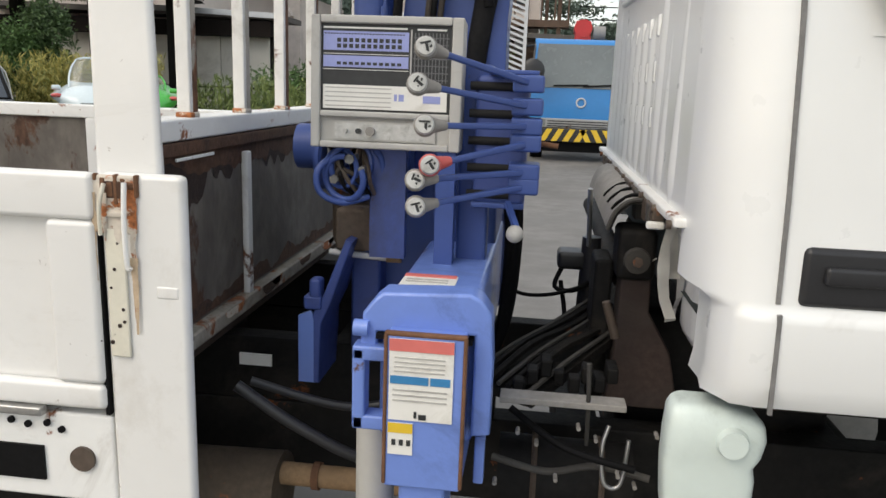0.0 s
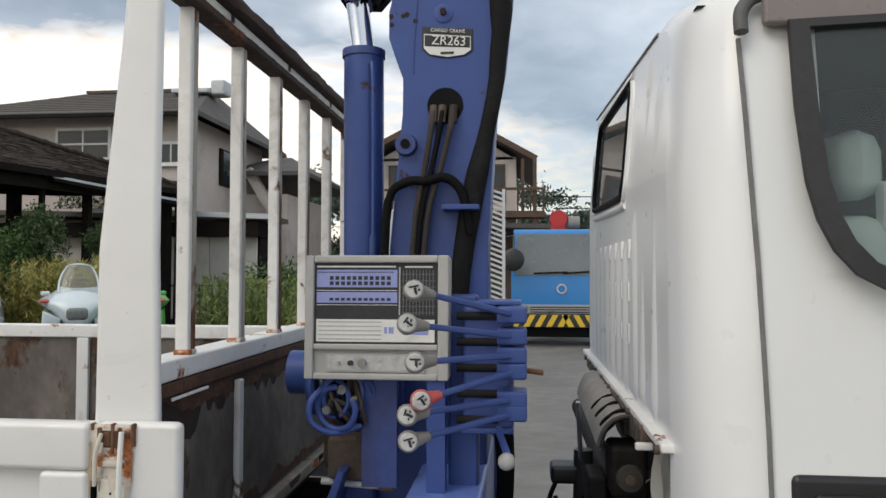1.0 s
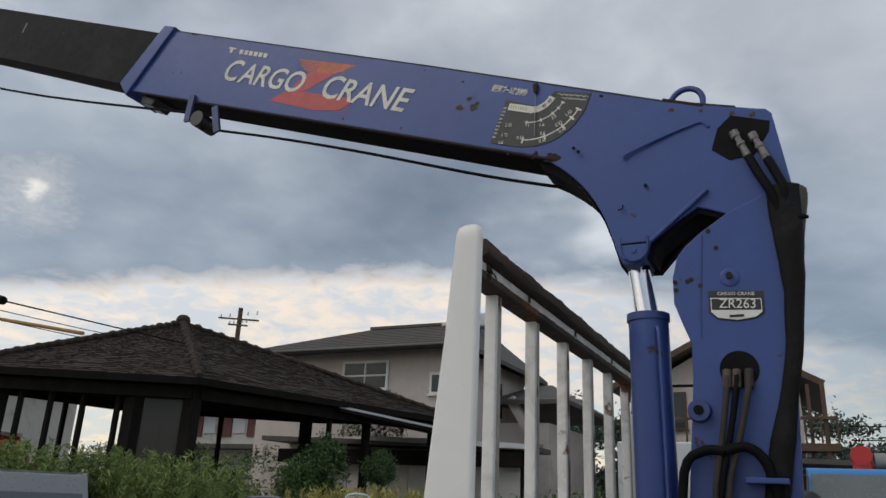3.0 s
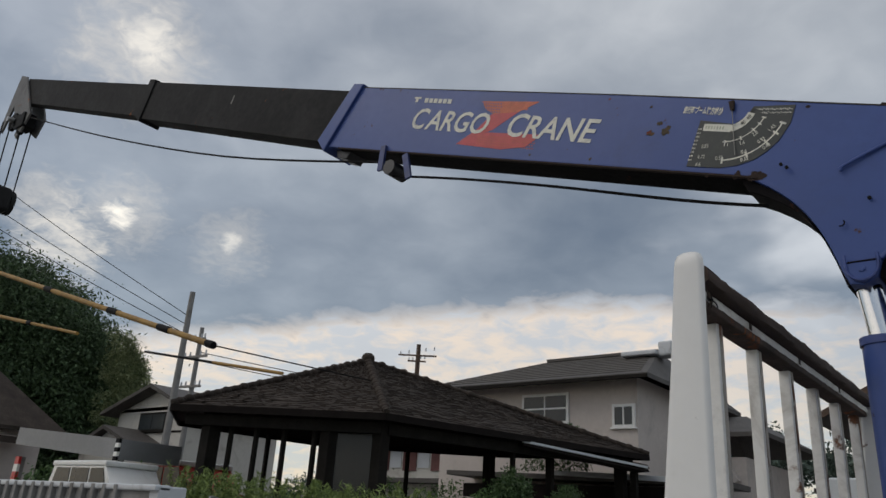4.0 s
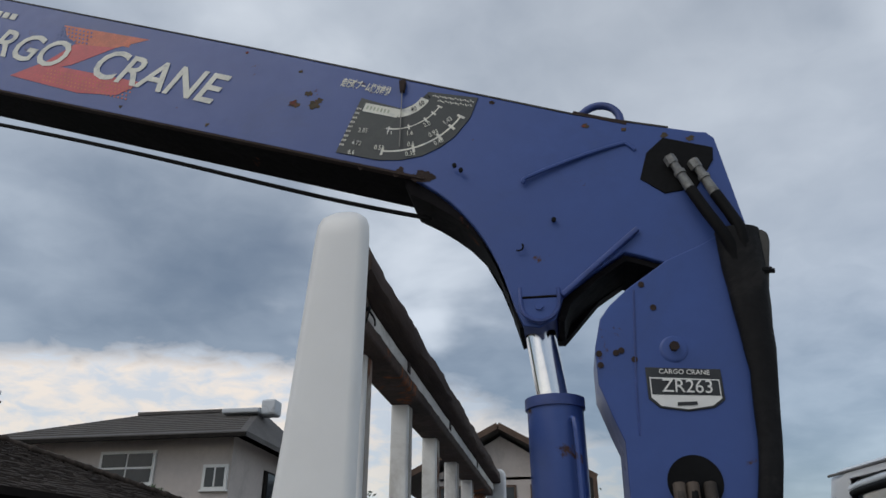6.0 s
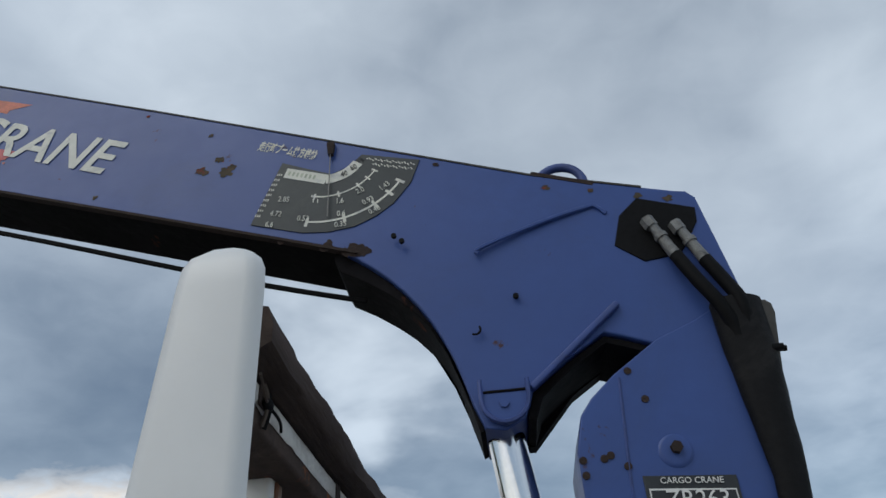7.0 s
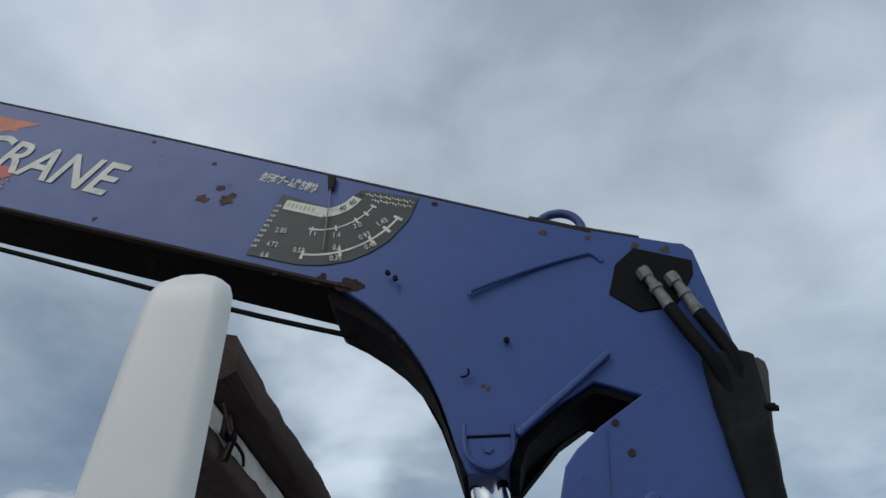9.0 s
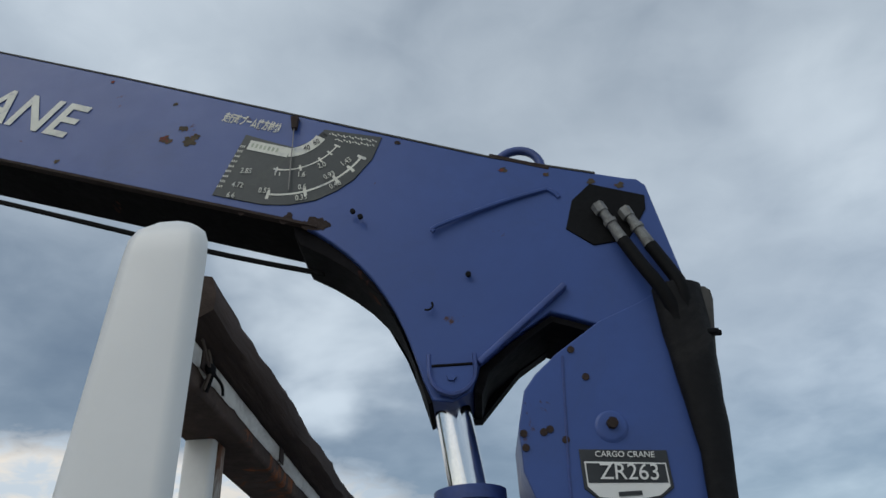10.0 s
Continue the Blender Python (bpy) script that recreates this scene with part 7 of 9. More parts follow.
def shingles(bm):
    """Ragged courses of old boards up each slope."""
    for i in range(6):
        a, b = ring6[i], ring6[(i + 1) % 6]
        n, m = 34, 34
        for k in range(n):
            t0, t1 = k / n, min((k + 1.25) / n, 1)
            for j in range(m):
                u0, u1 = j / m, (j + 1) / m
                e = Vector((0, 0, 0.016 + 0.034 * rng.random()))
                d = 0.35 * (rng.random() - 0.5) / n
                q = [a.lerp(b, u0).lerp(PK, max(t0 + d, 0)), a.lerp(b, u1).lerp(PK, max(t0 + d, 0)), a.lerp(b, u1).lerp(PK, t1), a.lerp(b, u0).lerp(PK, t1)]
                vs = [bm.verts.new(q[0] + e), bm.verts.new(q[1] + e * (0.6 + 0.8 * rng.random())), bm.verts.new(q[2] + Vector((0, 0, 0.005))), bm.verts.new(q[3] + Vector((0, 0, 0.005)))]
                lo = [bm.verts.new(q[0] - e * 0.3), bm.verts.new(q[1] - e * 0.3)]
                bm.faces.new(vs)
                bm.faces.new((lo[0], lo[1], vs[1], vs[0]))
    bmesh.ops.recalc_face_normals(bm, faces=bm.faces)


def roof_deck(bm):
    for i in range(6):
        bm.faces.new([bm.verts.new(p - Vector((0, 0, 0.012))) for p in (ring6[i], ring6[(i + 1) % 6], PK)])


roof = tagged(part("roof", one(shingles), roof_tile, pav, "dark shingled hipped roof"), kind="stuff")
for i in range(6):
    a = ring6[i]
    part("hip_ridge", one(tube, [a + Vector((0, 0, 0.05)), a.lerp(PK, 0.5) + Vector((0, 0, 0.06)), PK + Vector((0, 0, 0.03))], 0.065, 8, 6), roof_tile, roof)
    part("ridge_tile", many(sphere, [(a.lerp(PK, 0.03 + 0.04 * k) + Vector((0, 0, 0.055)), 0.10 + 0.02 * (k % 2), 8, (1, 1, 0.75)) for k in range(24)]), roof_tile, roof)
    b = ring6[(i + 1) % 6]
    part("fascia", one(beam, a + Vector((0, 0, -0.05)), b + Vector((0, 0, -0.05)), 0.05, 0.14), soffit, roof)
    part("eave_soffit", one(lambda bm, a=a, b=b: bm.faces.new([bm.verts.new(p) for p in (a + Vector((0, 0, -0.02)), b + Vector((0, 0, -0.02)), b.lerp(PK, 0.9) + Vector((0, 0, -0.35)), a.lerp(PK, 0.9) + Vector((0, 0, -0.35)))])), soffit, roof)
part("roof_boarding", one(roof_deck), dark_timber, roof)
part("finial", one(sphere, PK + Vector((0, 0, 0.10)), 0.17, 12, (1.1, 1.1, 0.95)), roof_tile, roof)
cen = Vector((-14.2, 14.2, 0))


def post_at(p, q, w, mat, name="post"):
    v = p.lerp(cen, q)
    part(name, one(box, v.x - w, v.x + w, v.y - w, v.y + w, 0.1, EZ - 0.05, 0.01), mat, pav)


for p in ring6[1:5]:
    post_at(Vector((p.x, p.y, 0)), 0.10, 0.13, dark_timber, "corner_post")
for q, w in ((0.11, 0.15), (0.22, 0.045), (0.355, 0.045), (0.502, 0.045), (0.66, 0.045), (0.735, 0.14)):
    p = A.lerp(B, q)
    post_at(Vector((p.x, p.y, 0)), 0.10, w, dark_timber)
for i, cnt in ((1, 1), (3, 1), (4, 1)):
    for k in range(cnt):
        p = ring6[i].lerp(ring6[(i + 1) % 6], (k + 1) / (cnt + 1))
        post_at(Vector((p.x, p.y, 0)), 0.11, 0.05, dark_timber)
sheeting = glass_material("dusty_clear_sheeting", (0.052, 0.050, 0.046), 0.25, 0.55)
for q0, q1 in ((0.75, 0.872), (0.866, 0.992)):
    p0, p1 = A.lerp(B, q0).lerp(Vector((-14.2, 14.2, EZ)), 0.105), A.lerp(B, q1).lerp(Vector((-14.2, 14.2, EZ)), 0.105)
    pane_s = part("wind_sheet", one(beam, (p0.x, p0.y, 2.0), (p1.x, p1.y, 2.0), 0.02, 3.1), sheeting, pav, "dusty clear wind sheeting")
    pane_s.visible_shadow = False
part("rail_board", one(beam, (*A.lerp(B, 0.1).lerp(Vector((-14.2, 14.2, EZ)), 0.1).xy, 1.0), (*B.lerp(Vector((-14.2, 14.2, EZ)), 0.1).xy, 1.0), 0.06, 0.9), dark_timber, pav)
part("lintel", one(beam, B.lerp(C, 0.02) + Vector((-0.3, 0.2, -0.25)), B.lerp(C, 0.98) + Vector((-0.3, -0.2, -0.25)), 0.12, 0.22), dark_timber, pav)
part("lintel", one(beam, A + Vector((0.1, 0.35, -0.25)), B + Vector((-0.3, 0.2, -0.25)), 0.12, 0.22), dark_timber, pav)

# lean-to beside the pavilion
lean = thing("lean_to_roof", (-9, 17.5, 0.4), "low dark lean-to with a white gutter edge", "shed roof")
part("roof_sheet", one(lambda bm: [bm.faces.new([bm.verts.new(p) for p in q]) for q in ([(-10.2, 15.9, 3.75), (-8.15, 18.6, 3.30), (-8.9, 20.1, 3.55), (-12.0, 19.6, 4.2)], [(-10.2, 15.9, 3.67), (-12.0, 19.6, 4.1), (-8.9, 20.1, 3.45), (-8.15, 18.6, 3.22)])]), roof_tile, lean)
part("gutter", one(beam, (-9.55, 14.8, 3.57), (-7.96, 18.0, 3.29), 0.05, 0.055), pale_metal, lean, "pale gutter board")
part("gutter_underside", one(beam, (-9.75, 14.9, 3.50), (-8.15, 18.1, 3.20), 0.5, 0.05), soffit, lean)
for px_, py_ in ((-9.9, 16.6), (-8.6, 18.6)):
    part("post", one(box, px_ - 0.08, px_ + 0.08, py_ - 0.08, py_ + 0.08, 0.1, 3.4), dark_timber, lean)

# ---- house with hipped roof ----
def window(parent, x, z, w, h, y, mat_frame=window_white, cols=2, rows=1):
    win = part("window", one(box, x - w / 2 - 0.06, x + w / 2 + 0.06, y - 0.07, y + 0.02, z - h / 2 - 0.06, z + h / 2 + 0.06), mat_frame, parent, "sliding window with pale frame")
    for i in range(cols):
        for j in range(rows):
            cw, ch = w / cols, h / rows
            part("pane", one(box, x - w / 2 + i * cw + 0.03, x - w / 2 + (i + 1) * cw - 0.03, y - 0.085, y - 0.06, z - h / 2 + j * ch + 0.03, z - h / 2 + (j + 1) * ch - 0.03), house_glass, win)
    part("sill", one(box, x - w / 2 - 0.1, x + w / 2 + 0.1, y - 0.12, y, z - h / 2 - 0.1, z - h / 2 - 0.05), mat_frame, win)
    return win


def side_window(parent, x, y, z, w, h):
    win = part("window", one(box, x - 0.02, x + 0.07, y - w / 2, y + w / 2, z - h / 2, z + h / 2), dark_timber, parent, "window with dark shutters")
    part("pane", one(box, x + 0.06, x + 0.085, y - w / 2 + 0.2, y + w / 2 - 0.06, z - h / 2 + 0.06, z + h / 2 - 0.06), house_glass, win)
    return win


def hip_roof(bm, x0, x1, y0, y1, ze, zr, rx0, rx1, thick=0.14):
    ym = (y0 + y1) / 2
    for dz, flip in ((0, False), (-thick, True)):
        e = [Vector(p) for p in ((x0, y0, ze + dz), (x1, y0, ze + dz), (x1, y1, ze + dz), (x0, y1, ze + dz))]
        r0, r1 = Vector((rx0, ym, zr + dz)), Vector((rx1, ym, zr + dz))
        for q in ((e[0], e[1], r1, r0), (e[1], e[2], r1), (e[2], e[3], r0, r1), (e[3], e[0], r0)):
            bm.faces.new([bm.verts.new(p) for p in (q[::-1] if flip else q)])
    for p, q in (((x0, y0), (x1, y0)), ((x1, y0), (x1, y1)), ((x1, y1), (x0, y1)), ((x0, y1), (x0, y0))):
        bm.faces.new([bm.verts.new(v) for v in ((*p, ze - thick), (*q, ze - thick), (*q, ze), (*p, ze))])
    bmesh.ops.recalc_face_normals(bm, faces=bm.faces)


def tile_rows(parent, x0, x1, y0, ym, ze, zr, rx0, rx1, n=11):
    for k in range(1, n):
        t = k / n
        part("tile_course", one(beam, (x0 + (rx0 - x0) * t + 0.22, y0 + (ym - y0) * t, ze + (zr - ze) * t + 0.006), (x1 + (rx1 - x1) * t - 0.22, y0 + (ym - y0) * t, ze + (zr - ze) * t + 0.006), 0.05, 0.03), house_roof, parent)


h1 = thing("two_storey_house", (-13, 24, 0.5), "two-storey beige rendered house with grey tiled hipped roof", "house")
part("wall", one(box, -17.0, -9.55, 21.0, 27.5, 0.2, 6.2), plaster, h1, "stained beige render")
r1 = part("roof", one(hip_roof, -17.9, -8.85, 20.2, 28.3, 6.15, 7.7, -14.6, -10.2), house_roof, h1, "grey tiled hipped roof")
tile_rows(r1, -17.9, -8.85, 20.2, 24.25, 6.15, 7.7, -14.6, -10.2)
part("ridge", one(beam, (-14.6, 24.25, 7.73), (-10.2, 24.25, 7.73), 0.25, 0.10), house_roof, r1)
part("gutter", one(beam, (-17.9, 20.17, 6.05), (-8.85, 20.17, 6.05), 0.1, 0.1), dark_timber, r1)
window(h1, -12.72, 5.36, 1.62, 0.86, 21.0, cols=2, rows=2)
window(h1, -9.98, 5.05, 0.62, 0.58, 21.0, cols=2)
side_window(h1, -9.55, 24.2, 5.0, 1.6, 1.2)
part("heater_tank", one(beam, (-11.0, 23.4, 7.42), (-9.75, 23.4, 7.42), 0.9, 0.16, bevel=0.04), pale_metal, r1, "white rooftop water heater")
part("heater_panel", one(beam, (-9.75, 23.4, 7.54), (-9.25, 23.4, 7.54), 0.6, 0.50, bevel=0.08), pale_metal, r1)
wing = part("wing_wall", one(box, -9.5, -7.6, 24.5, 30, 0.2, 4.2), plaster, h1)
part("wing_roof", one(hip_roof, -9.6, -6.8, 23.9, 31, 4.9, 5.9, -9.0, -8.4), house_roof, h1)
part("wing_brace", one(beam, (-8.9, 24.3, 5.0), (-7.9, 24.3, 3.4), 0.3, 0.3), plaster, h1)
part("lower_roof", one(beam, (-15.5, 20.4, 3.25), (-6.6, 20.7, 3.05), 1.8, 0.14), house_roof, h1, "lower tiled roof with white fascia")
part("lower_fascia", one(beam, (-11.6, 19.5, 3.27), (-6.6, 19.75, 3.08), 0.05, 0.14), pale_metal, h1)
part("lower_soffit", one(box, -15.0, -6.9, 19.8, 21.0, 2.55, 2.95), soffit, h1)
shed = thing("sheet_wall_shed", (-10, 20.6, 0.3), "low shed clad in pale stained sheets", "shed")
part("shed_frame", one(box, -13.4, -7.0, 20.25, 21.0, 0.2, 2.75), dark_timber, shed)
for k in range(9):
    part("wall_sheet", one(box, -13.3 + 0.695 * k, -12.63 + 0.695 * k, 20.17, 20.24, 0.25, 2.62, 0.01), plaster_pale, shed)

far_row = thing("far_terrace_house", (-22, 30, 0.5), "far house with red-brown shutters and pale walls", "house")
part("wall", one(box, -29.5, -18.0, 30.0, 34.0, 0.4, 5.7), plaster_pale, far_row)
for k in range(4):
    part("shutter", one(box, -28.6 + 1.9 * k, -27.7 + 1.9 * k, 29.93, 30.0, 4.15, 5.6), shutter_red, far_row)
    part("window_pane", one(box, -27.6 + 1.9 * k, -26.85 + 1.9 * k, 29.95, 30.0, 4.3, 5.4), pale_metal, far_row)
part("roof", one(hip_roof, -30.2, -17.3, 29.3, 34.7, 5.65, 7.0, -27, -20.5), house_roof, far_row)
part("lower_roof", one(beam, (-29.8, 29.4, 3.6), (-18.0, 29.4, 3.6), 1.6, 0.2), house_roof, far_row)

# ---- gabled house beyond the crane ----
h2 = thing("gabled_timber_house", (-2.6, 33, 0), "brown two-storey timber house with gabled roof and balcony", "house")
part("wall", one(box, -5.6, 0.05, 30.0, 37.0, 0.0, 6.2), plaster, h2)


def gable(bm, x0, xm, x1, y0, y1, ze, zr, t=0.16):
    prism(bm, [(x0, ze), (xm, zr), (x1, ze), (x1, ze - t), (xm, zr - t), (x0, ze - t)], y0, y1)


r2 = part("roof", one(gable, -6.6, -2.7, 0.85, 29.2, 37.8, 6.05, 8.05), house_roof, h2, "dark gabled tile roof")
part("gable_wall", one(prism, [(-5.6, 6.1), (-2.7, 7.75), (0.05, 6.1)], 30.0, 30.2), plaster, h2)
part("gable_board", many(beam, [((-6.6, 29.15, 6.0), (-2.7, 29.15, 8.0), 0.06, 0.22), ((-2.7, 29.15, 8.0), (0.85, 29.15, 6.0), 0.06, 0.22)]), brown_timber, r2)
bal = part("balcony", one(box, -5.4, 1.15, 28.9, 30.0, 3.7, 3.95), brown_timber, h2, "brown timber balcony")
for k in range(14):
    part("baluster", one(box, -5.3 + 0.49 * k, -5.24 + 0.49 * k, 28.9, 28.97, 3.95, 4.75), brown_timber, bal)
part("handrail", one(beam, (-5.4, 28.93, 4.8), (1.15, 28.93, 4.8), 0.08, 0.1), brown_timber, bal)
for k in range(3):
    window(h2, -4.5 + 1.75 * k, 5.2, 1.1, 1.3, 30.0, brown_timber)
part("lower_roof", one(beam, (-6.5, 29.0, 3.45), (2.2, 29.0, 3.25), 2.6, 0.16), house_roof, h2)
part("lower_wall", one(box, -5.9, 1.5, 29.6, 30.0, 0.0, 3.1), brown_timber, h2)
part("verandah_post", one(box, 0.7, 0.85, 29.0, 29.15, 3.3, 6.0), brown_timber, h2)
part("verandah_post", one(box, 0.25, 0.37, 29.2, 29.32, 3.3, 6.0), brown_timber, h2)
lattice = thing("white_lattice_screen", (-0.05, 12.0, 0), "white slatted metal screen", "screen")
part("screen_frame", one(beam, (-0.31, 12.0, 0), (-0.31, 12.0, 3.2), 0.05, 0.05, (0, 1, 0)), pale_metal, lattice)
part("screen_frame", one(beam, (-0.05, 12.0, 0), (-0.05, 12.0, 2.9), 0.05, 0.05, (0, 1, 0)), pale_metal, lattice)
for k in range(30):
    part("screen_slat", one(beam, (-0.31, 12.0, 0.45 + 0.085 * k), (-0.05, 12.0, 0.35 + 0.085 * k), 0.02, 0.035), pale_metal, lattice)
van = thing("white_box_truck", (-2.7, 19, 0), "white box truck partly hidden behind the crane", "truck")
part("box_body", one(box, -3.9, -1.6, 18.0, 23.0, 0.7, 3.1, 0.05), pale_metal, van)
for wx_ in (-3.6, -1.9):
    part("wheel", one(cyl, (wx_ - 0.12, 19.0, 0.4), (wx_ + 0.12, 19.0, 0.4), 0.4, seg=18), black, van)

# ---- blue truck ----
bt = thing("blue_crane_truck", (1.08, 18, 0), "bright blue truck with yellow striped bumper and red crane", "truck")
BX0, BX1, BY = 0.02, 2.14, 16.0


def blue_cab(bm):
    def sec(y, x0, x1, z0, z1):
        return [bm.verts.new(p) for p in ((x0, y, z0), (x1, y, z0), (x1, y, z1), (x0, y, z1))]
    rings = [sec(BY + 0.02, BX0, BX1, 0.88, 1.50), sec(BY + 0.22, BX0 + 0.07, BX1 - 0.07, 0.88, 2.42), sec(BY + 0.34, BX0 + 0.05, BX1 - 0.05, 0.88, 2.50), sec(BY + 1.75, BX0 + 0.03, BX1 - 0.03, 0.88, 2.50)]
    bm.faces.new(rings[0][::-1])
    for a, b in zip(rings, rings[1:]):
        for k in range(4):
            bm.faces.new((a[k], a[(k + 1) % 4], b[(k + 1) % 4], b[k]))
    bm.faces.new(rings[-1])
    bmesh.ops.recalc_face_normals(bm, faces=bm.faces)


part("cab", one(blue_cab), truck_blue, bt, "bright blue cab")


def screen(bm):
    for dy in (0.0,):
        vs = [bm.verts.new(p) for p in ((BX0 + 0.07, BY + 0.004, 1.51), (BX1 - 0.07, BY + 0.004, 1.51), (BX1 - 0.13, BY + 0.198, 2.39), (BX0 + 0.13, BY + 0.198, 2.39))]
        bm.faces.new(vs)
    bmesh.ops.recalc_face_normals(bm, faces=bm.faces)


# opaque grey base colour stands for the reflection in the glass
part("windscreen", one(screen), material("sky_reflection_windscreen", (0.15, 0.17, 0.172), 0.25, vary=0.18, scale=0.9, coat=0.25), bt, "windscreen with the sky's reflection painted as grey")
part("wiper", one(beam, (0.5, BY - 0.01, 1.55), (1.2, BY + 0.0, 1.58), 0.03, 0.03), black, bt)
part("wiper", one(beam, (1.1, BY - 0.01, 1.55), (1.8, BY + 0.0, 1.60), 0.03, 0.03), black, bt)
part("grille", one(box, BX0 + 0.02, BX1 - 0.02, BY - 0.02, BY + 0.03, 0.70, 0.89, 0.01), steel, bt, "silver grille panel")
for k in range(3):
    part("grille_slat", one(box, BX0 + 0.4, BX1 - 0.4, BY - 0.035, BY - 0.015, 0.725 + 0.05 * k, 0.745 + 0.05 * k), black_plastic, bt)
for hx_ in (BX0 + 0.22, BX1 - 0.22):
    part("headlight", one(box, hx_ - 0.14, hx_ + 0.14, BY - 0.04, BY, 0.73, 0.87, 0.02), glass_clear, bt, "clear headlight")
part("badge", one(torus, (1.08, BY + 0.005, 1.22), (0, 1, 0), 0.09, 0.018, 20, 6), pale_metal, bt, "plain oval chrome badge")
bump_ = part("bumper", one(box, BX0 - 0.02, BX1 + 0.02, BY - 0.10, BY + 0.05, 0.42, 0.69, 0.02), label_black, bt, "black bumper with yellow chevrons")


def stripes(bm):
    for k in range(9):
        s = 1 if k < 5 else -1
        x = BX0 + 0.02 + 0.235 * k
        q = [(x, 0.43), (x + 0.12, 0.43), (x + 0.12 + 0.14 * s, 0.68), (x + 0.14 * s, 0.68)]
        q = [(min(max(a, BX0), BX1), b) for a, b in q]
        bm.faces.new([bm.verts.new((a, BY - 0.105, b)) for a, b in q])
    bmesh.ops.recalc_face_normals(bm, faces=bm.faces)


part("bumper_stripes", one(stripes), label_yellow, bump_, "yellow warning stripes")
part("under_guard", one(box, BX0 + 0.1, BX1 - 0.1, BY + 0.1, BY + 0.2, 0.2, 0.42), black, bt)
for wx_ in (BX0 + 0.2, BX1 - 0.2):
    part("wheel", one(cyl, (wx_ - 0.13, BY + 0.9, 0.42), (wx_ + 0.13, BY + 0.9, 0.42), 0.42, seg=20), black, bt)
    part("wheel", one(cyl, (wx_ - 0.13, BY + 4.9, 0.42), (wx_ + 0.13, BY + 4.9, 0.42), 0.42, seg=20), black, bt)
part("cargo_bed", one(box, BX0, BX1, BY + 2.6, BY + 6.2, 0.85, 1.4, 0.02), truck_blue, bt)
part("crane_top", one(box, 0.95, 1.30, BY + 2.0, BY + 2.5, 0.9, 3.02, 0.04), red_paint, bt, "red crane column")
part("crane_cap", one(cyl, (1.12, BY + 1.98, 2.85), (1.12, BY + 2.52, 2.85), 0.2, seg=16), red_paint, bt)
part("crane_winch", one(cyl, (1.35, BY + 2.1, 2.75), (1.62, BY + 2.1, 2.75), 0.16, seg=14), grey_concrete, bt)
for mx, mz, s in ((0.06, 1.83, 0.24), (-0.23, 2.27, 0.12)):
    mir = part("mirror", one(sphere, (mx, BY - 0.40, mz), s, 16, (1, 0.3, 1.0 if s > 0.2 else 1.4)), black_plastic, bt, "black door mirror")
    part("mirror_stay", one(tube, [(mx, BY - 0.36, mz), (mx + 0.02, BY - 0.1, 2.3), (BX0 + 0.06, BY + 0.15, 2.35)], 0.02, 6, 4), black_plastic, mir)

# ---- vehicles in the yard ----
dcar = thing("dark_grey_car", (-6.6, 8.0, 0.10), "dark grey saloon car with a black windscreen", "car")
GZ = 0.10


def car_body(bm, x0, x1, y0, pts):
    """Side outline pts (y offset, z), narrowed towards the roof."""
    def xs(z):
        k = max(0.0, (z - 0.95) / 0.6)
        return x0 + 0.17 * k, x1 - 0.17 * k
    a = [bm.verts.new((xs(z)[0], y0 + y, GZ + z)) for y, z in pts]
    b = [bm.verts.new((xs(z)[1], y0 + y, GZ + z)) for y, z in pts]
    bm.faces.new(a)
    bm.faces.new(b[::-1])
    n = len(pts)
    for k in range(n):
        bm.faces.new((a[k], b[k], b[(k + 1) % n], a[(k + 1) % n]))
    bmesh.ops.recalc_face_normals(bm, faces=bm.faces)
    bmesh.ops.bevel(bm, geom=bm.edges[:], offset=0.05, segments=3, profile=0.5, affect="EDGES", clamp_overlap=True)


part("body", one(car_body, -7.50, -5.70, 6.55, [(0, 0.3), (0.0, 0.72), (0.12, 0.86), (1.15, 0.97), (1.85, 1.42), (2.2, 1.46), (3.3, 1.42), (4.0, 1.0), (4.4, 0.9), (4.4, 0.3)]), car_dark, dcar, "dark grey car body")
part("windscreen", one(lambda bm: bm.faces.new([bm.verts.new(p) for p in ((-7.42, 7.69, GZ + 0.985), (-5.78, 7.69, GZ + 0.985), (-5.90, 8.345, GZ + 1.405), (-7.30, 8.345, GZ + 1.405))])), car_glass, dcar)
for hx_ in (-7.22, -5.98):
    part("headlight", one(box, hx_ - 0.17, hx_ + 0.17, 6.51, 6.63, GZ + 0.62, GZ + 0.76, 0.03), glass_clear, dcar)
    part("wheel", one(cyl, (hx_ - 0.1, 7.35, GZ + 0.3), (hx_ + 0.1, 7.35, GZ + 0.3), 0.3, seg=18), black, dcar)
    part("wheel", one(cyl, (hx_ - 0.1, 9.95, GZ + 0.3), (hx_ + 0.1, 9.95, GZ + 0.3), 0.3, seg=18), black, dcar)
part("bumper", one(box, -7.47, -5.73, 6.45, 6.61, GZ + 0.35, GZ + 0.56, 0.04), black_plastic, dcar)
part("mirror", one(box, -7.68, -7.48, 7.85, 7.95, GZ + 1.02, GZ + 1.15, 0.03), bike_silver, dcar, "pale door mirror")
part("wiper", one(beam, (-6.7, 7.70, GZ + 1.01), (-6.0, 7.76, GZ + 1.05), 0.02, 0.02), black, dcar)
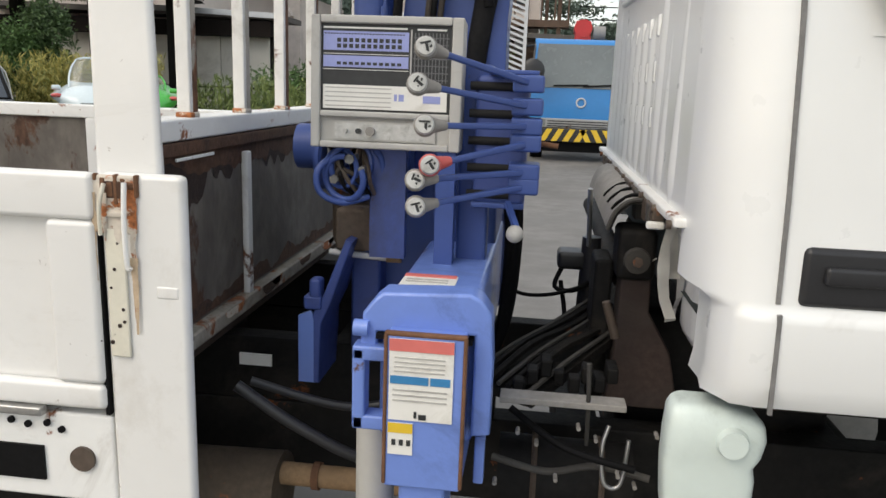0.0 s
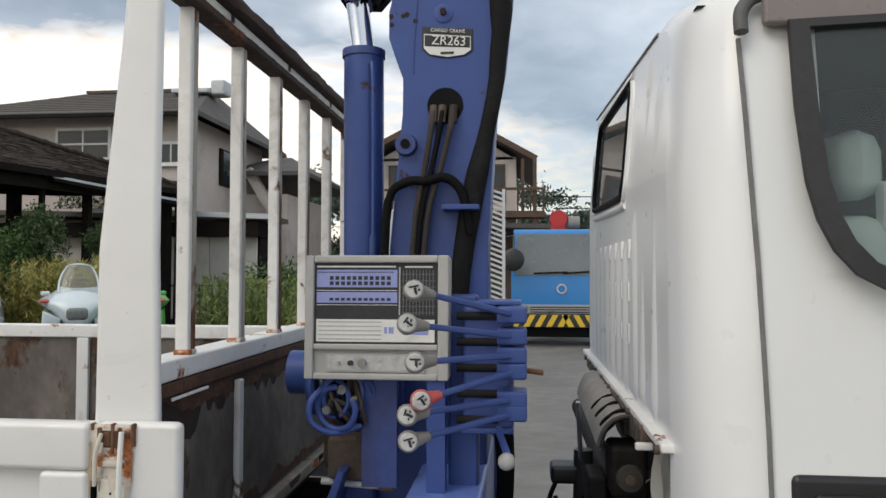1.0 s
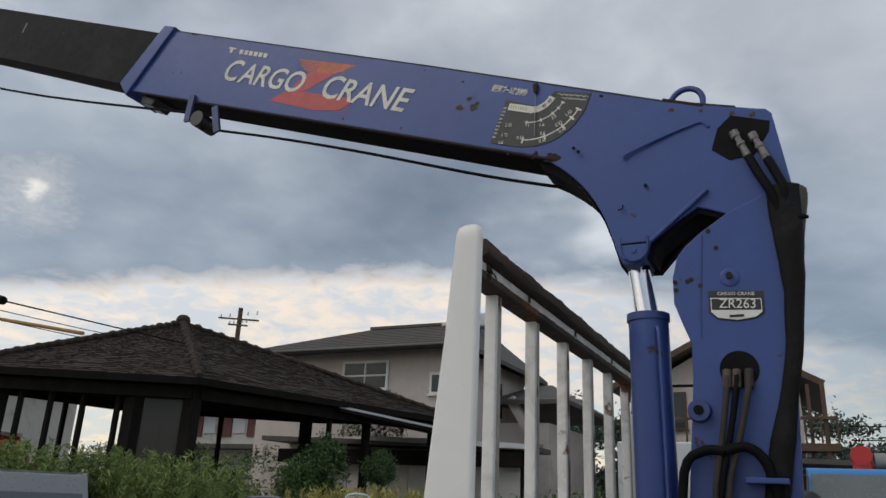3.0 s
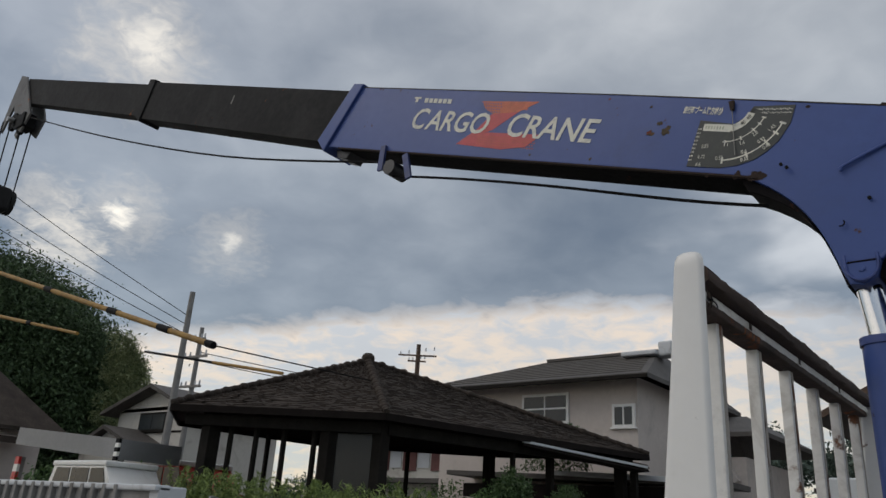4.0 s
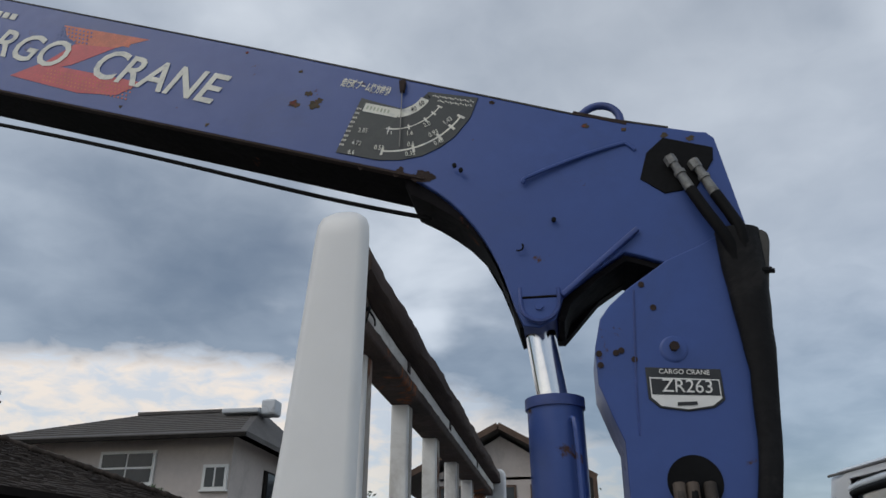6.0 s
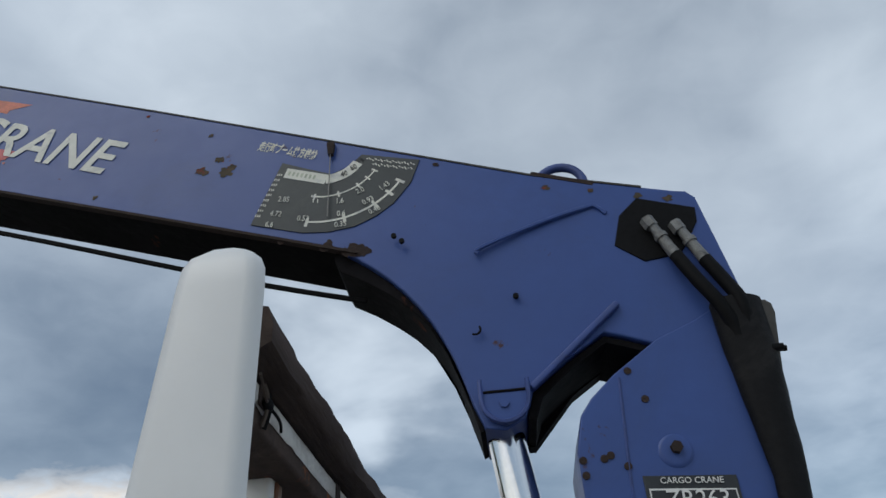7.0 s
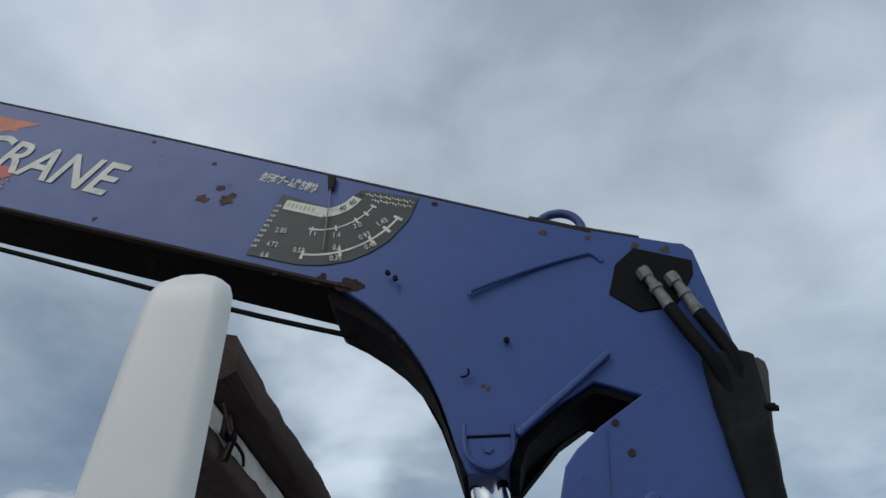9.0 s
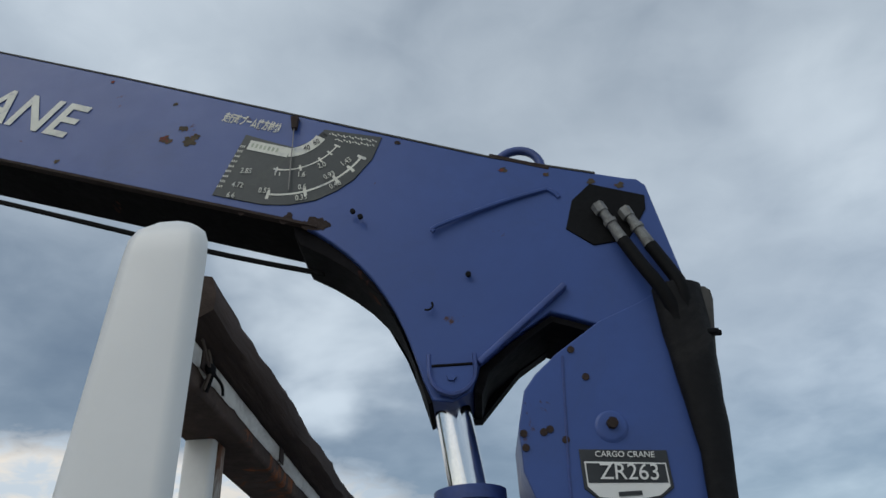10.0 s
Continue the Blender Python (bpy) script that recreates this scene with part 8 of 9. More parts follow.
for trim in ([(-7.44, 7.66, 0.965), (-5.76, 7.66, 0.965)], [(-7.30, 8.37, 1.42), (-5.90, 8.37, 1.42)], [(-7.44, 7.66, 0.965), (-7.30, 8.37, 1.42)], [(-5.76, 7.66, 0.965), (-5.90, 8.37, 1.42)]):
    part("screen_trim", one(beam, Vector(trim[0]) + Vector((0, 0, GZ)), Vector(trim[1]) + Vector((0, 0, GZ)), 0.05, 0.035), black, dcar)
part("screen_chrome", one(tube, [(-7.47, 7.64, GZ + 0.96), (-7.33, 8.36, GZ + 1.435), (-6.6, 8.39, GZ + 1.45), (-5.87, 8.36, GZ + 1.435), (-5.73, 7.64, GZ + 0.96)], 0.012, 6, 4), steel, dcar)
part("rear_mirror", one(box, -6.72, -6.48, 8.22, 8.26, GZ + 1.27, GZ + 1.33, 0.01), black, dcar)
part("antenna", one(cyl, (-6.75, 8.8, GZ + 1.45), (-6.72, 8.95, GZ + 1.68), 0.008, seg=6), black, dcar)



def estate_car(at, turn):
    """A tall dark estate with roof rails, nose towards the yard."""
    car = thing("estate_car", (at[0], at[1], GZ), "dark blue-grey estate car with silver roof rails", "car")
    c_, s_ = math.cos(turn), math.sin(turn)

    def put(name, bm, mat, parent=None, label=""):
        for v in bm.verts:
            x, y = v.co.x, v.co.y
            v.co.x, v.co.y = at[0] + c_ * x - s_ * y, at[1] + s_ * x + c_ * y
            v.co.z += GZ
        return part(name, bm, mat, parent or car, label)

    def hull(bm, secs):
        rings = [[bm.verts.new((sx * w, y, z)) for sx, w, z in ((-1, w0, z0), (-1, w1, z1), (1, w1, z1), (1, w0, z0))] for y, w0, z0, w1, z1 in secs]
        for u, v in zip(rings, rings[1:]):
            for k in range(4):
                bm.faces.new((u[k], u[(k + 1) % 4], v[(k + 1) % 4], v[k]))
        bm.faces.new(rings[0])
        bm.faces.new(rings[-1][::-1])
        bmesh.ops.recalc_face_normals(bm, faces=bm.faces)
        bmesh.ops.bevel(bm, geom=bm.edges[:], offset=0.045, segments=3, profile=0.5, affect="EDGES", clamp_overlap=True)
    put("body", one(hull, [(-1.35, 0.80, 0.30, 0.76, 0.86), (-0.2, 0.85, 0.30, 0.80, 1.04), (3.0, 0.85, 0.30, 0.82, 1.04)]), car_dark, None, "dark blue-grey car body")
    cabin = put("cabin", one(hull, [(-0.30, 0.80, 1.0, 0.76, 1.06), (0.52, 0.78, 1.0, 0.665, 1.66), (1.0, 0.80, 1.0, 0.675, 1.70), (2.6, 0.80, 1.0, 0.665, 1.67), (2.95, 0.80, 1.0, 0.72, 1.10)]), car_dark)
    screen_ = one(lambda bm: bm.faces.new([bm.verts.new(p) for p in ((-0.70, -0.30, 1.075), (0.70, -0.30, 1.075), (0.60, 0.485, 1.625), (-0.60, 0.485, 1.625))]))
    put("windscreen", screen_, car_glass, cabin, "dark windscreen")
    for sx in (-1, 1):
        put("side_window", one(lambda bm: bm.faces.new([bm.verts.new(p) for p in ((sx * 0.80, 0.25, 1.12), (sx * 0.80, 2.6, 1.12), (sx * 0.70, 2.4, 1.56), (sx * 0.70, 0.62, 1.56))])), car_glass, cabin)
        put("roof_rail", one(tube, [(sx * 0.585, 0.60, 1.70), (sx * 0.585, 0.75, 1.735), (sx * 0.585, 1.6, 1.745), (sx * 0.585, 2.4, 1.73), (sx * 0.585, 2.55, 1.69)], 0.016, 8, 4), steel, car, "silver roof rail")
        put("headlight", one(box, sx * 0.58 - 0.15, sx * 0.58 + 0.15, -1.37, -1.28, 0.62, 0.78, 0.03), glass_clear)
        put("door_mirror", one(box, sx * 0.92 - 0.09, sx * 0.92 + 0.09, 0.05, 0.14, 1.04, 1.18, 0.03), car_dark)
        for wy in (-0.75, 2.2):
            put("wheel", one(cyl, (sx * 0.78 - 0.09, wy, 0.31), (sx * 0.78 + 0.09, wy, 0.31), 0.31, seg=18), black)
    put("wiper", one(tube, [(-0.35, -0.29, 1.10), (-0.10, 0.0, 1.30)], 0.010, 5, 2), black, cabin)
    put("wiper", one(tube, [(0.15, -0.29, 1.10), (0.42, 0.02, 1.31)], 0.010, 5, 2), black, cabin)


estate_car((-9.25, 7.08), radians(50))


def motorbike(name, x, y, body, label, screen_h=0.4, wide=1.0):
    naked = screen_h < 0.15
    b = thing(name, (x, y, GZ), label, "motorcycle", "motorcycles in the yard")
    for wy_ in (0.0, 1.45):
        w_ = part("wheel", one(torus, (x, y + wy_, GZ + 0.31), (1, 0, 0), 0.24, 0.075, 24, 10), black, b)
        part("hub", one(cyl, (x - 0.05, y + wy_, GZ + 0.31), (x + 0.05, y + wy_, GZ + 0.31), 0.17, seg=16), steel, w_)
    part("engine", one(box, x - 0.28 * wide, x + 0.28 * wide, y + 0.5, y + 1.0, GZ + 0.25, GZ + 0.7, 0.06), black_plastic, b)
    if not naked:
        rows_ = []
        bm = bmesh.new()
        for z, hw, yf in ((0.58, 0.13, 0.08), (0.66, 0.20, 0.02), (0.75, 0.26, 0.0), (0.84, 0.34, 0.02), (0.92, 0.46, 0.06), (0.98, 0.51, 0.11), (1.04, 0.44, 0.17), (1.11, 0.33, 0.25), (1.17, 0.25, 0.32)):
            rows_.append([bm.verts.new((x + hw * wide * math.sin(a), y + yf + 0.55 * (1 - math.cos(a)) ** 1.2, GZ + z)) for a in (-1.5 + 0.25 * k for k in range(13))])
        for u, v in zip(rows_, rows_[1:]):
            for i in range(12):
                bm.faces.new((u[i], u[i + 1], v[i + 1], v[i])).smooth = True
        bmesh.ops.recalc_face_normals(bm, faces=bm.faces)
        part("front_fairing", bm, body, b, "rounded front fairing")
        part("air_intake", one(box, x - 0.17 * wide, x + 0.17 * wide, y - 0.01, y + 0.2, GZ + 0.60, GZ + 0.68, 0.025), black_plastic, b)
        part("chin_lip", one(tube, [(x - 0.20 * wide, y + 0.06, GZ + 0.60), (x - 0.1 * wide, y - 0.01, GZ + 0.575), (x + 0.1 * wide, y - 0.01, GZ + 0.575), (x + 0.20 * wide, y + 0.06, GZ + 0.60)], 0.014, 6, 4), body, b)
        for s in (-1, 1):
            part("lower_fairing", one(prism, [(x + s * wide * 0.20, GZ + 0.74), (x + s * wide * 0.42, GZ + 0.86), (x + s * wide * 0.44, GZ + 0.60), (x + s * wide * 0.36, GZ + 0.36), (x + s * wide * 0.24, GZ + 0.40)], y + 0.16, y + 0.62, 0.03), body, b)
    for s in (-1, 1):
        part("side_fairing", one(box, x + s * wide * 0.30 - 0.05, x + s * wide * 0.30 + 0.05, y + 0.25, y + 0.85, GZ + 0.38, GZ + 0.72, 0.05), black_plastic, b)
        part("mirror", one(box, x + s * wide * 0.40 - 0.06, x + s * wide * 0.40 + 0.06, y + 0.28, y + 0.36, GZ + 1.06, GZ + 1.13, 0.025), black_plastic if naked else body, b)
        part("indicator", one(sphere, (x + 0.40 * s * wide, y + 0.26, GZ + 0.99), 0.035 if naked else 0.06, 10, (1.2, 0.9, 0.5)), red_knob, b)
        if naked:
            part("mirror_stalk", one(tube, [(x + 0.22 * s, y + 0.45, GZ + 1.06), (x + 0.30 * s, y + 0.42, GZ + 1.20), (x + 0.34 * s, y + 0.40, GZ + 1.27)], 0.008, 6, 3), black, b)
            part("mirror_head", one(sphere, (x + 0.35 * s, y + 0.40, GZ + 1.30), 0.06, 12, (1.0, 0.35, 0.7)), black_plastic, b)
        part("fork", one(cyl, (x + 0.1 * s, y, GZ + 0.31), (x + 0.1 * s, y + 0.25, GZ + 0.85), 0.03, seg=10), steel, b)
        part("handlebar", one(cyl, (x, y + 0.4, GZ + 1.08), (x + 0.38 * s * wide, y + 0.55, GZ + 1.06), 0.018, seg=8), black, b)
    part("front_mudguard", one(sphere, (x, y, GZ + 0.52), 0.2, 12, (0.6, 1.3, 0.6)), black_plastic, b)
    part("headlight", one(box, x - 0.13 * wide, x + 0.13 * wide, y - 0.025, y + 0.12, GZ + 0.73, GZ + 0.90, 0.045), lamp_grey, b, "grey headlamp glass")
    if not naked:
        bm = bmesh.new()
        n = 10
        rows_ = []
        for j in range(5):
            t = j / 4
            rows_.append([bm.verts.new((x + (0.265 - 0.11 * t ** 3) * wide * math.sin(-1.2 + 2.4 * i / n), y + 0.26 + 0.22 * t + 0.16 * (1 - math.cos(-1.2 + 2.4 * i / n)), GZ + 1.10 + screen_h * t * (0.82 + 0.10 * math.cos(-1.2 + 2.4 * i / n)))) for i in range(n + 1)])
        for u, v in zip(rows_, rows_[1:]):
            for i in range(n):
                bm.faces.new((u[i], u[i + 1], v[i + 1], v[i])).smooth = True
        edge = [r_[0].co.copy() for r_ in rows_] + [v_.co.copy() for v_ in rows_[-1][1:-1]] + [r_[-1].co.copy() for r_ in rows_[::-1]]
        part("wind_screen", bm, screen_haze, b, "hazy curved wind screen")
        part("screen_rim", one(tube, edge, 0.016, 6, 2), body, b)
    part("seat", one(box, x - 0.15, x + 0.15, y + 0.8, y + 1.6, GZ + 0.72, GZ + 0.84, 0.04), black, b)
    part("tank", one(sphere, (x, y + 0.75, GZ + 0.86), 0.24, 16, (0.75, 1.7, 0.85) if naked else (0.8, 1.3, 0.7)), body, b)
    if naked:
        part("tail_cowl", one(box, x - 0.13, x + 0.13, y + 1.25, y + 1.85, GZ + 0.78, GZ + 0.97, 0.06), body, b)
        part("tank_mark", many(box, [(x - 0.187, x - 0.182, y + 0.62 + 0.05 * k, y + 0.655 + 0.05 * k, GZ + 0.86, GZ + 0.91) for k in range(6)]), label_white, b, "plain white bars on the tank")
        part("meter", one(cyl, (x, y + 0.28, GZ + 1.06), (x, y + 0.34, GZ + 1.12), 0.07, 0.06, 14), steel, b)
        part("fork_cover", one(box, x - 0.14, x + 0.14, y + 0.12, y + 0.26, GZ + 0.92, GZ + 1.04, 0.03), black_plastic, b)
    return b


for row in (("touring_motorcycle", -5.95, 9.95, bike_silver, "pale blue touring motorcycle with a clear wind screen", 0.45, 1.05, 30), ("green_motorcycle", -5.22, 10.2, bike_green, "bright green sports motorcycle", 0.22, 0.8, 22), ("maroon_scooter", -5.35, 6.95, bike_red, "maroon motorcycle with a black handlebar", 0.1, 0.7, 105)):
    bike = motorbike(*row[:-1])
    bike.rotation_euler[2] = radians(row[-1])
    bike.location[2] += 0.06

dcar.location, dcar.rotation_euler[2] = (-8.02, 9.95, 0.10), radians(38)
dcar.scale[0] = 0.84

# ---- planting ----
def weed_patch(name, beds, size, mat, label, per=170, slim=0.11, upright=0.55):
    """Stalks that lean and fan out, each hung with narrow leaves."""
    out = []
    for lo, hi, n in beds:
        for k in range(n):
            x, y = rng.uniform(lo[0], hi[0]), rng.uniform(lo[1], hi[1])
            h, z = hi[2] * rng.uniform(0.45, 1.08), rise(x, y)
            lean = rng.normal(size=2) * 0.16
            t = rng.uniform(0.03, 1, per)
            spread = 0.10 * (1.3 - t)
            out.append(np.stack([x + lean[0] * t * t + rng.normal(size=per) * spread, y + lean[1] * t * t + rng.normal(size=per) * spread, z + h * t], 1))
    tagged(leaf_cloud(name, np.concatenate(out), size, mat, upright=upright, slim=slim), label, "weeds", kind="stuff")


weed_patch("green_weeds", (((-13.2, 8.2, 0.3), (-10.6, 9.2, 1.95), 300), ((-11.0, 9.0, 0.2), (-8.0, 10.1, 2.0), 330), ((-18, 6.2, 0.4), (-11.5, 8.0, 0.65), 150)), 0.13, leaf_green, "tall leafy green weeds at the edge of the yard", slim=0.17, upright=0.3)
weed_patch("tall_weeds", (((-8.4, 11.6, 0.1), (-6.3, 12.8, 1.62), 300),), 0.15, leaf_weed, "tall yellow-green weeds along the yard")
weed_patch("grass_bank", (((-5.7, 12.5, 0.0), (-1.2, 17.0, 1.35), 420), ((-11.6, 11.2, 0.1), (-9.3, 12.2, 1.7), 150)), 0.15, leaf_bank, "rough green grass and weeds beside the shed", slim=0.13)
bush = []
for cx_, cy_, cz_, r_ in ((-12.4, 13.6, 1.5, 1.0), (-15.5, 19.5, 1.6, 1.3), (-17.0, 18.0, 1.6, 1.2), (-4.6, 17.5, 1.0, 1.1), (-3.0, 18.5, 1.2, 1.1), (-6.2, 18.6, 1.0, 1.0), (-16.5, 9.5, 1.3, 1.0), (-18.5, 8.5, 1.4, 1.0), (-1.5, 18.5, 1.4, 1.2)):
    bush.append(clumps(60, 26, (cx_ - r_, cy_ - r_, cz_ - r_), (cx_ + r_, cy_ + r_, cz_ + r_), 0.13))
tagged(leaf_cloud("shrub_border", np.concatenate(bush), 0.12, leaf_mid), "dense green shrubs behind the weeds", "shrubs", kind="stuff")
round_tree("clipped_tree", -8.5, 15.0, 0.0, 1.85, 2.58, 0.35, "small clipped ball tree on a bare trunk", leaf_dark, leaf=0.06, n=110, per=34)
round_tree("clipped_tree", -9.02, 13.6, 0.0, 1.3, 2.85, 0.43, "round clipped garden shrub, dark green", leaf_dark, leaf=0.075, n=170, per=34)
round_tree("clipped_tree", -9.25, 13.0, 0.0, 1.0, 2.40, 0.40, "low rounded garden shrub, mid green", leaf_mid, leaf=0.075, n=150, per=34)
spiky = []
for k in range(9):
    sx, sy = -12.3 + 0.24 * k, 19.3
    for j in range(240):
        t = rng.uniform(0, 1)
        spiky.append((sx + rng.normal() * 0.09 * (1.2 - t), sy + rng.normal() * 0.09, 3.3 + (1.15 + 0.3 * math.sin(k * 2.2)) * t))
tagged(leaf_cloud("pointed_shrubs", np.array(spiky), 0.10, leaf_dark, upright=0.5), "row of pointed dark shrubs before the house", "shrubs", kind="stuff")
fence = thing("iron_fence", (-7, 16.6, 0), "low dark iron railing", "fence")
part("rail", one(beam, (-9, 16.6, 1.25), (-4.8, 16.6, 1.25), 0.03, 0.04), black, fence)
for k in range(28):
    part("rail_post", one(box, -9 + 0.155 * k, -8.975 + 0.155 * k, 16.59, 16.61, 0, 1.3), black, fence)

# ---- far left: trees, houses, poles, wires ----
woods = []
for k in range(1100):
    az = radians(rng.uniform(14, 28.4))
    r = rng.uniform(43, 52)
    top = 0.5 + (np.interp(math.degrees(az), (14, 18.6, 20.7, 23, 24.7, 26.9, 28.1, 29), (14.4, 13.3, 13.1, 12.1, 10.6, 9.1, 6.9, 5.0)) - 0.5) * r / 45 + rng.normal() * 0.4
    z = rng.uniform(2.0, top)
    woods.append(np.array([-r * math.cos(az), r * math.sin(az), z]) + rng.normal(size=(330, 3)) * np.array([0.75, 0.75, 0.45]))
tagged(leaf_cloud("hillside_woods", np.concatenate(woods), 0.21, leaf_woods), "dark green wooded hillside", "woods", kind="stuff")
bam = []
for k in range(46):
    # drooping sprays: a stem that leans out and hangs
    az0, reach = rng.uniform(26.2, 28.2), rng.uniform(0.6, 1.9)
    ztop = np.interp(az0, (26.2, 28.2), (10.3, 9.0)) * rng.uniform(0.55, 1.0)
    for j in range(9):
        s = j / 8
        az = radians(az0 + reach * s)
        bam.append(np.array([-42 * math.cos(az), 42 * math.sin(az), ztop + 0.9 * s - 2.2 * s * s]) + rng.normal(size=(34, 3)) * np.array([0.15, 0.15, 0.20]))
tagged(leaf_cloud("bamboo_clump", np.concatenate(bam), 0.26, leaf_bamboo, slim=0.16), "pale feathery bamboo against the sky", "bamboo", kind="stuff")
hills = []
for k in range(420):
    x = rng.uniform(-28, 26)
    y = rng.uniform(60, 75)
    top = (9.3 if x < -8 else 8.6 - 0.32 * max(0, x)) + 0.7 * math.sin(x * 0.9) + 0.5 * math.sin(x * 2.3)
    hills.append(np.array([x, y, rng.uniform(0.5, max(2.2, top))]) + rng.normal(size=(330, 3)) * np.array([0.9, 0.9, 0.36]))
for k in range(150):
    x, y = rng.uniform(-100, -28), rng.uniform(62, 78)
    hills.append(np.array([x, y, rng.uniform(0.5, 5.6 + 0.9 * math.sin(x * 0.35))]) + rng.normal(size=(260, 3)) * np.array([1.3, 0.9, 0.5]))
tagged(leaf_cloud("distant_trees", np.concatenate(hills), 0.40, leaf_far), "distant tree line with haze painted into its leaf colour", "woods", kind="stuff")


def small_house(name, x0, x1, y0, y1, z0, ze, zr, wall, roof_mat, label, along_x=False):
    h = thing(name, ((x0 + x1) / 2, (y0 + y1) / 2, z0), label, "house")
    part("wall", one(box, x0, x1, y0, y1, z0, ze), wall, h)
    part("roof", one(hip_roof, x0 - 0.6, x1 + 0.6, y0 - 0.6, y1 + 0.6, ze - 0.05, zr, x0 + (x1 - x0) * 0.3, x1 - (x1 - x0) * 0.3), roof_mat, h)
    return h


h3 = thing("white_gabled_house", (-32, 20, 0.8), "white two-storey house with dark gabled roof", "house")
part("wall", one(box, -33.9, -28.5, 18.0, 23.0, 0.8, 5.75), plaster_pale, h3)
part("roof", one(gable, -34.6, -30.7, -27.7, 17.4, 23.5, 5.6, 6.7), house_roof, h3)
part("gable_wall", one(prism, [(-33.9, 5.6), (-30.75, 6.5), (-28.5, 5.6)], 18.0, 18.2), plaster_pale, h3)
window(h3, -30.9, 5.1, 2.0, 0.7, 18.0, dark_timber)
part("lower_roof", one(gable, -34.6, -31.9, -28.9, 16.3, 18.0, 3.8, 4.8), house_roof, h3)
part("lower_wall", one(box, -34.1, -29.3, 16.6, 18.0, 0.8, 3.8), plaster_pale, h3)
part("lower_gable_wall", one(prism, [(-34.0, 3.75), (-31.9, 4.55), (-29.4, 3.75)], 16.6, 16.8), plaster_pale, h3)
part("wall_band", one(box, -33.9, -28.5, 17.97, 18.03, 4.62, 4.70), dark_timber, h3)
window(h3, -30.3, 3.0, 1.2, 0.9, 16.6, dark_timber)
h4 = small_house("old_tiled_house", -38, -31.0, 10.5, 13.5, 0.9, 4.2, 6.5, plaster, roof_tile, "old low house with heavy dark tiled roof")
part("porch_roof", one(beam, (-33.5, 11.4, 4.0), (-27.5, 11.7, 3.45), 2.2, 0.22), roof_tile, h4)
panel_mid = material("grey_carport_sheet", (0.20, 0.205, 0.21), 0.5, vary=0.1, scale=1.5)
car_port = thing("flat_carport", (-20, 9, 1), "pale grey flat carport with a striped post", "carport")
part("canopy", one(beam, (-22.7, 10.0, 3.27), (-17.0, 10.0, 2.84), 1.6, 0.46), panel_mid, car_port)
for k in range(6):
    part("canopy_stripe", one(box, -17.15, -17.0, 9.13, 9.19, 2.48 + 0.1 * k, 2.58 + 0.1 * k), black if k % 2 else label_white, car_port)
for cx_ in (-22.3, -17.1):
    part("post", one(box, cx_ - 0.06, cx_ + 0.06, 9.25, 9.37, 0.9, 2.7), grey_concrete, car_port)
for k in range(6):
    part("post_stripe", one(box, -22.42, -22.18, 9.17, 9.24, 1.5 + 0.2 * k, 1.7 + 0.2 * k), red_paint if k % 2 else label_white, car_port)


van_glass = material("dark_van_glass", (0.025, 0.03, 0.034), 0.12, vary=0.2, scale=2.0, spec=0.25)


def parked_van(name, x, y, w, ln, z0, h, low, top, label):
    """A small van seen over the cargo body: hull, raked cabin, roof sheet, dark windows."""
    v = thing(name, (x, y, z0), label, "car")
    part("lower_body", one(box, x, x + ln, y, y + w, z0 + 0.3, z0 + h * 0.62, 0.07), low, v)
    part("cabin", one(prism, [(x + 0.12, z0 + h * 0.6), (x + 0.34, z0 + h * 0.95), (x + ln * 0.80, z0 + h * 0.95), (x + ln * 0.96, z0 + h * 0.6)], y + 0.06, y + w - 0.06, 0.03), low, v)
    part("roof", one(box, x + 0.28, x + ln * 0.82, y + 0.04, y + w - 0.04, z0 + h * 0.93, z0 + h, 0.03), top, v)
    cuts = [0.10, 0.36, 0.62, 0.84]
    for k in range(3):
        u0, u1 = x + ln * cuts[k] + 0.06, x + ln * cuts[k + 1] - 0.02
        part("side_window", one(prism, [(u0, z0 + h * 0.66), (u0 + (0.14 if k == 0 else 0.0), z0 + h * 0.91), (u1 - (0.12 if k == 2 else 0.0), z0 + h * 0.91), (u1 + (0.10 if k == 2 else 0.0), z0 + h * 0.66)], y + 0.045, y + 0.075), van_glass, v)
    part("rear_screen", one(beam, (x + 0.20, y + w / 2, z0 + h * 0.66), (x + 0.30, y + w / 2, z0 + h * 0.92), w - 0.3, 0.02, (1, 0, 0)), van_glass, v)
    part("mirror", one(box, x + ln * 0.93, x + ln * 0.97, y - 0.12, y - 0.02, z0 + h * 0.64, z0 + h * 0.72, 0.02), black_plastic, v)
    for k in (0.6, ln - 0.7):
        part("wheel", one(cyl, (x + k, y - 0.02, z0 + 0.32), (x + k, y + 0.2, z0 + 0.32), 0.32, seg=18), black, v)
    return v


parked_van("white_pickup", -17.95, 8.0, 1.3, 3.2, 0.80, 1.68, white, white, "white kei pickup parked before the carport")
parked_van("red_and_white_van", -20.4, 11.0, 1.7, 3.75, 0.90, 1.88, red_paint, white, "red van with a white roof")
wallb = thing("grey_steel_cargo_body", (-10, 4.4, 0), "grey ribbed steel cargo body of another vehicle", "truck body")
part("side", one(box, -15.0, -7.7, 4.6, 4.75, 0.5, 1.86, 0.02), grey_concrete, wallb)
part("top_rail", one(box, -15.0, -7.55, 4.55, 4.75, 1.80, 1.87, 0.02), pale_metal, wallb)
for k in range(26):
    part("rib", one(box, -14.9 + 0.26 * k, -14.82 + 0.26 * k, 4.54, 4.62, 0.5, 1.86, 0.01), grey_concrete, wallb)
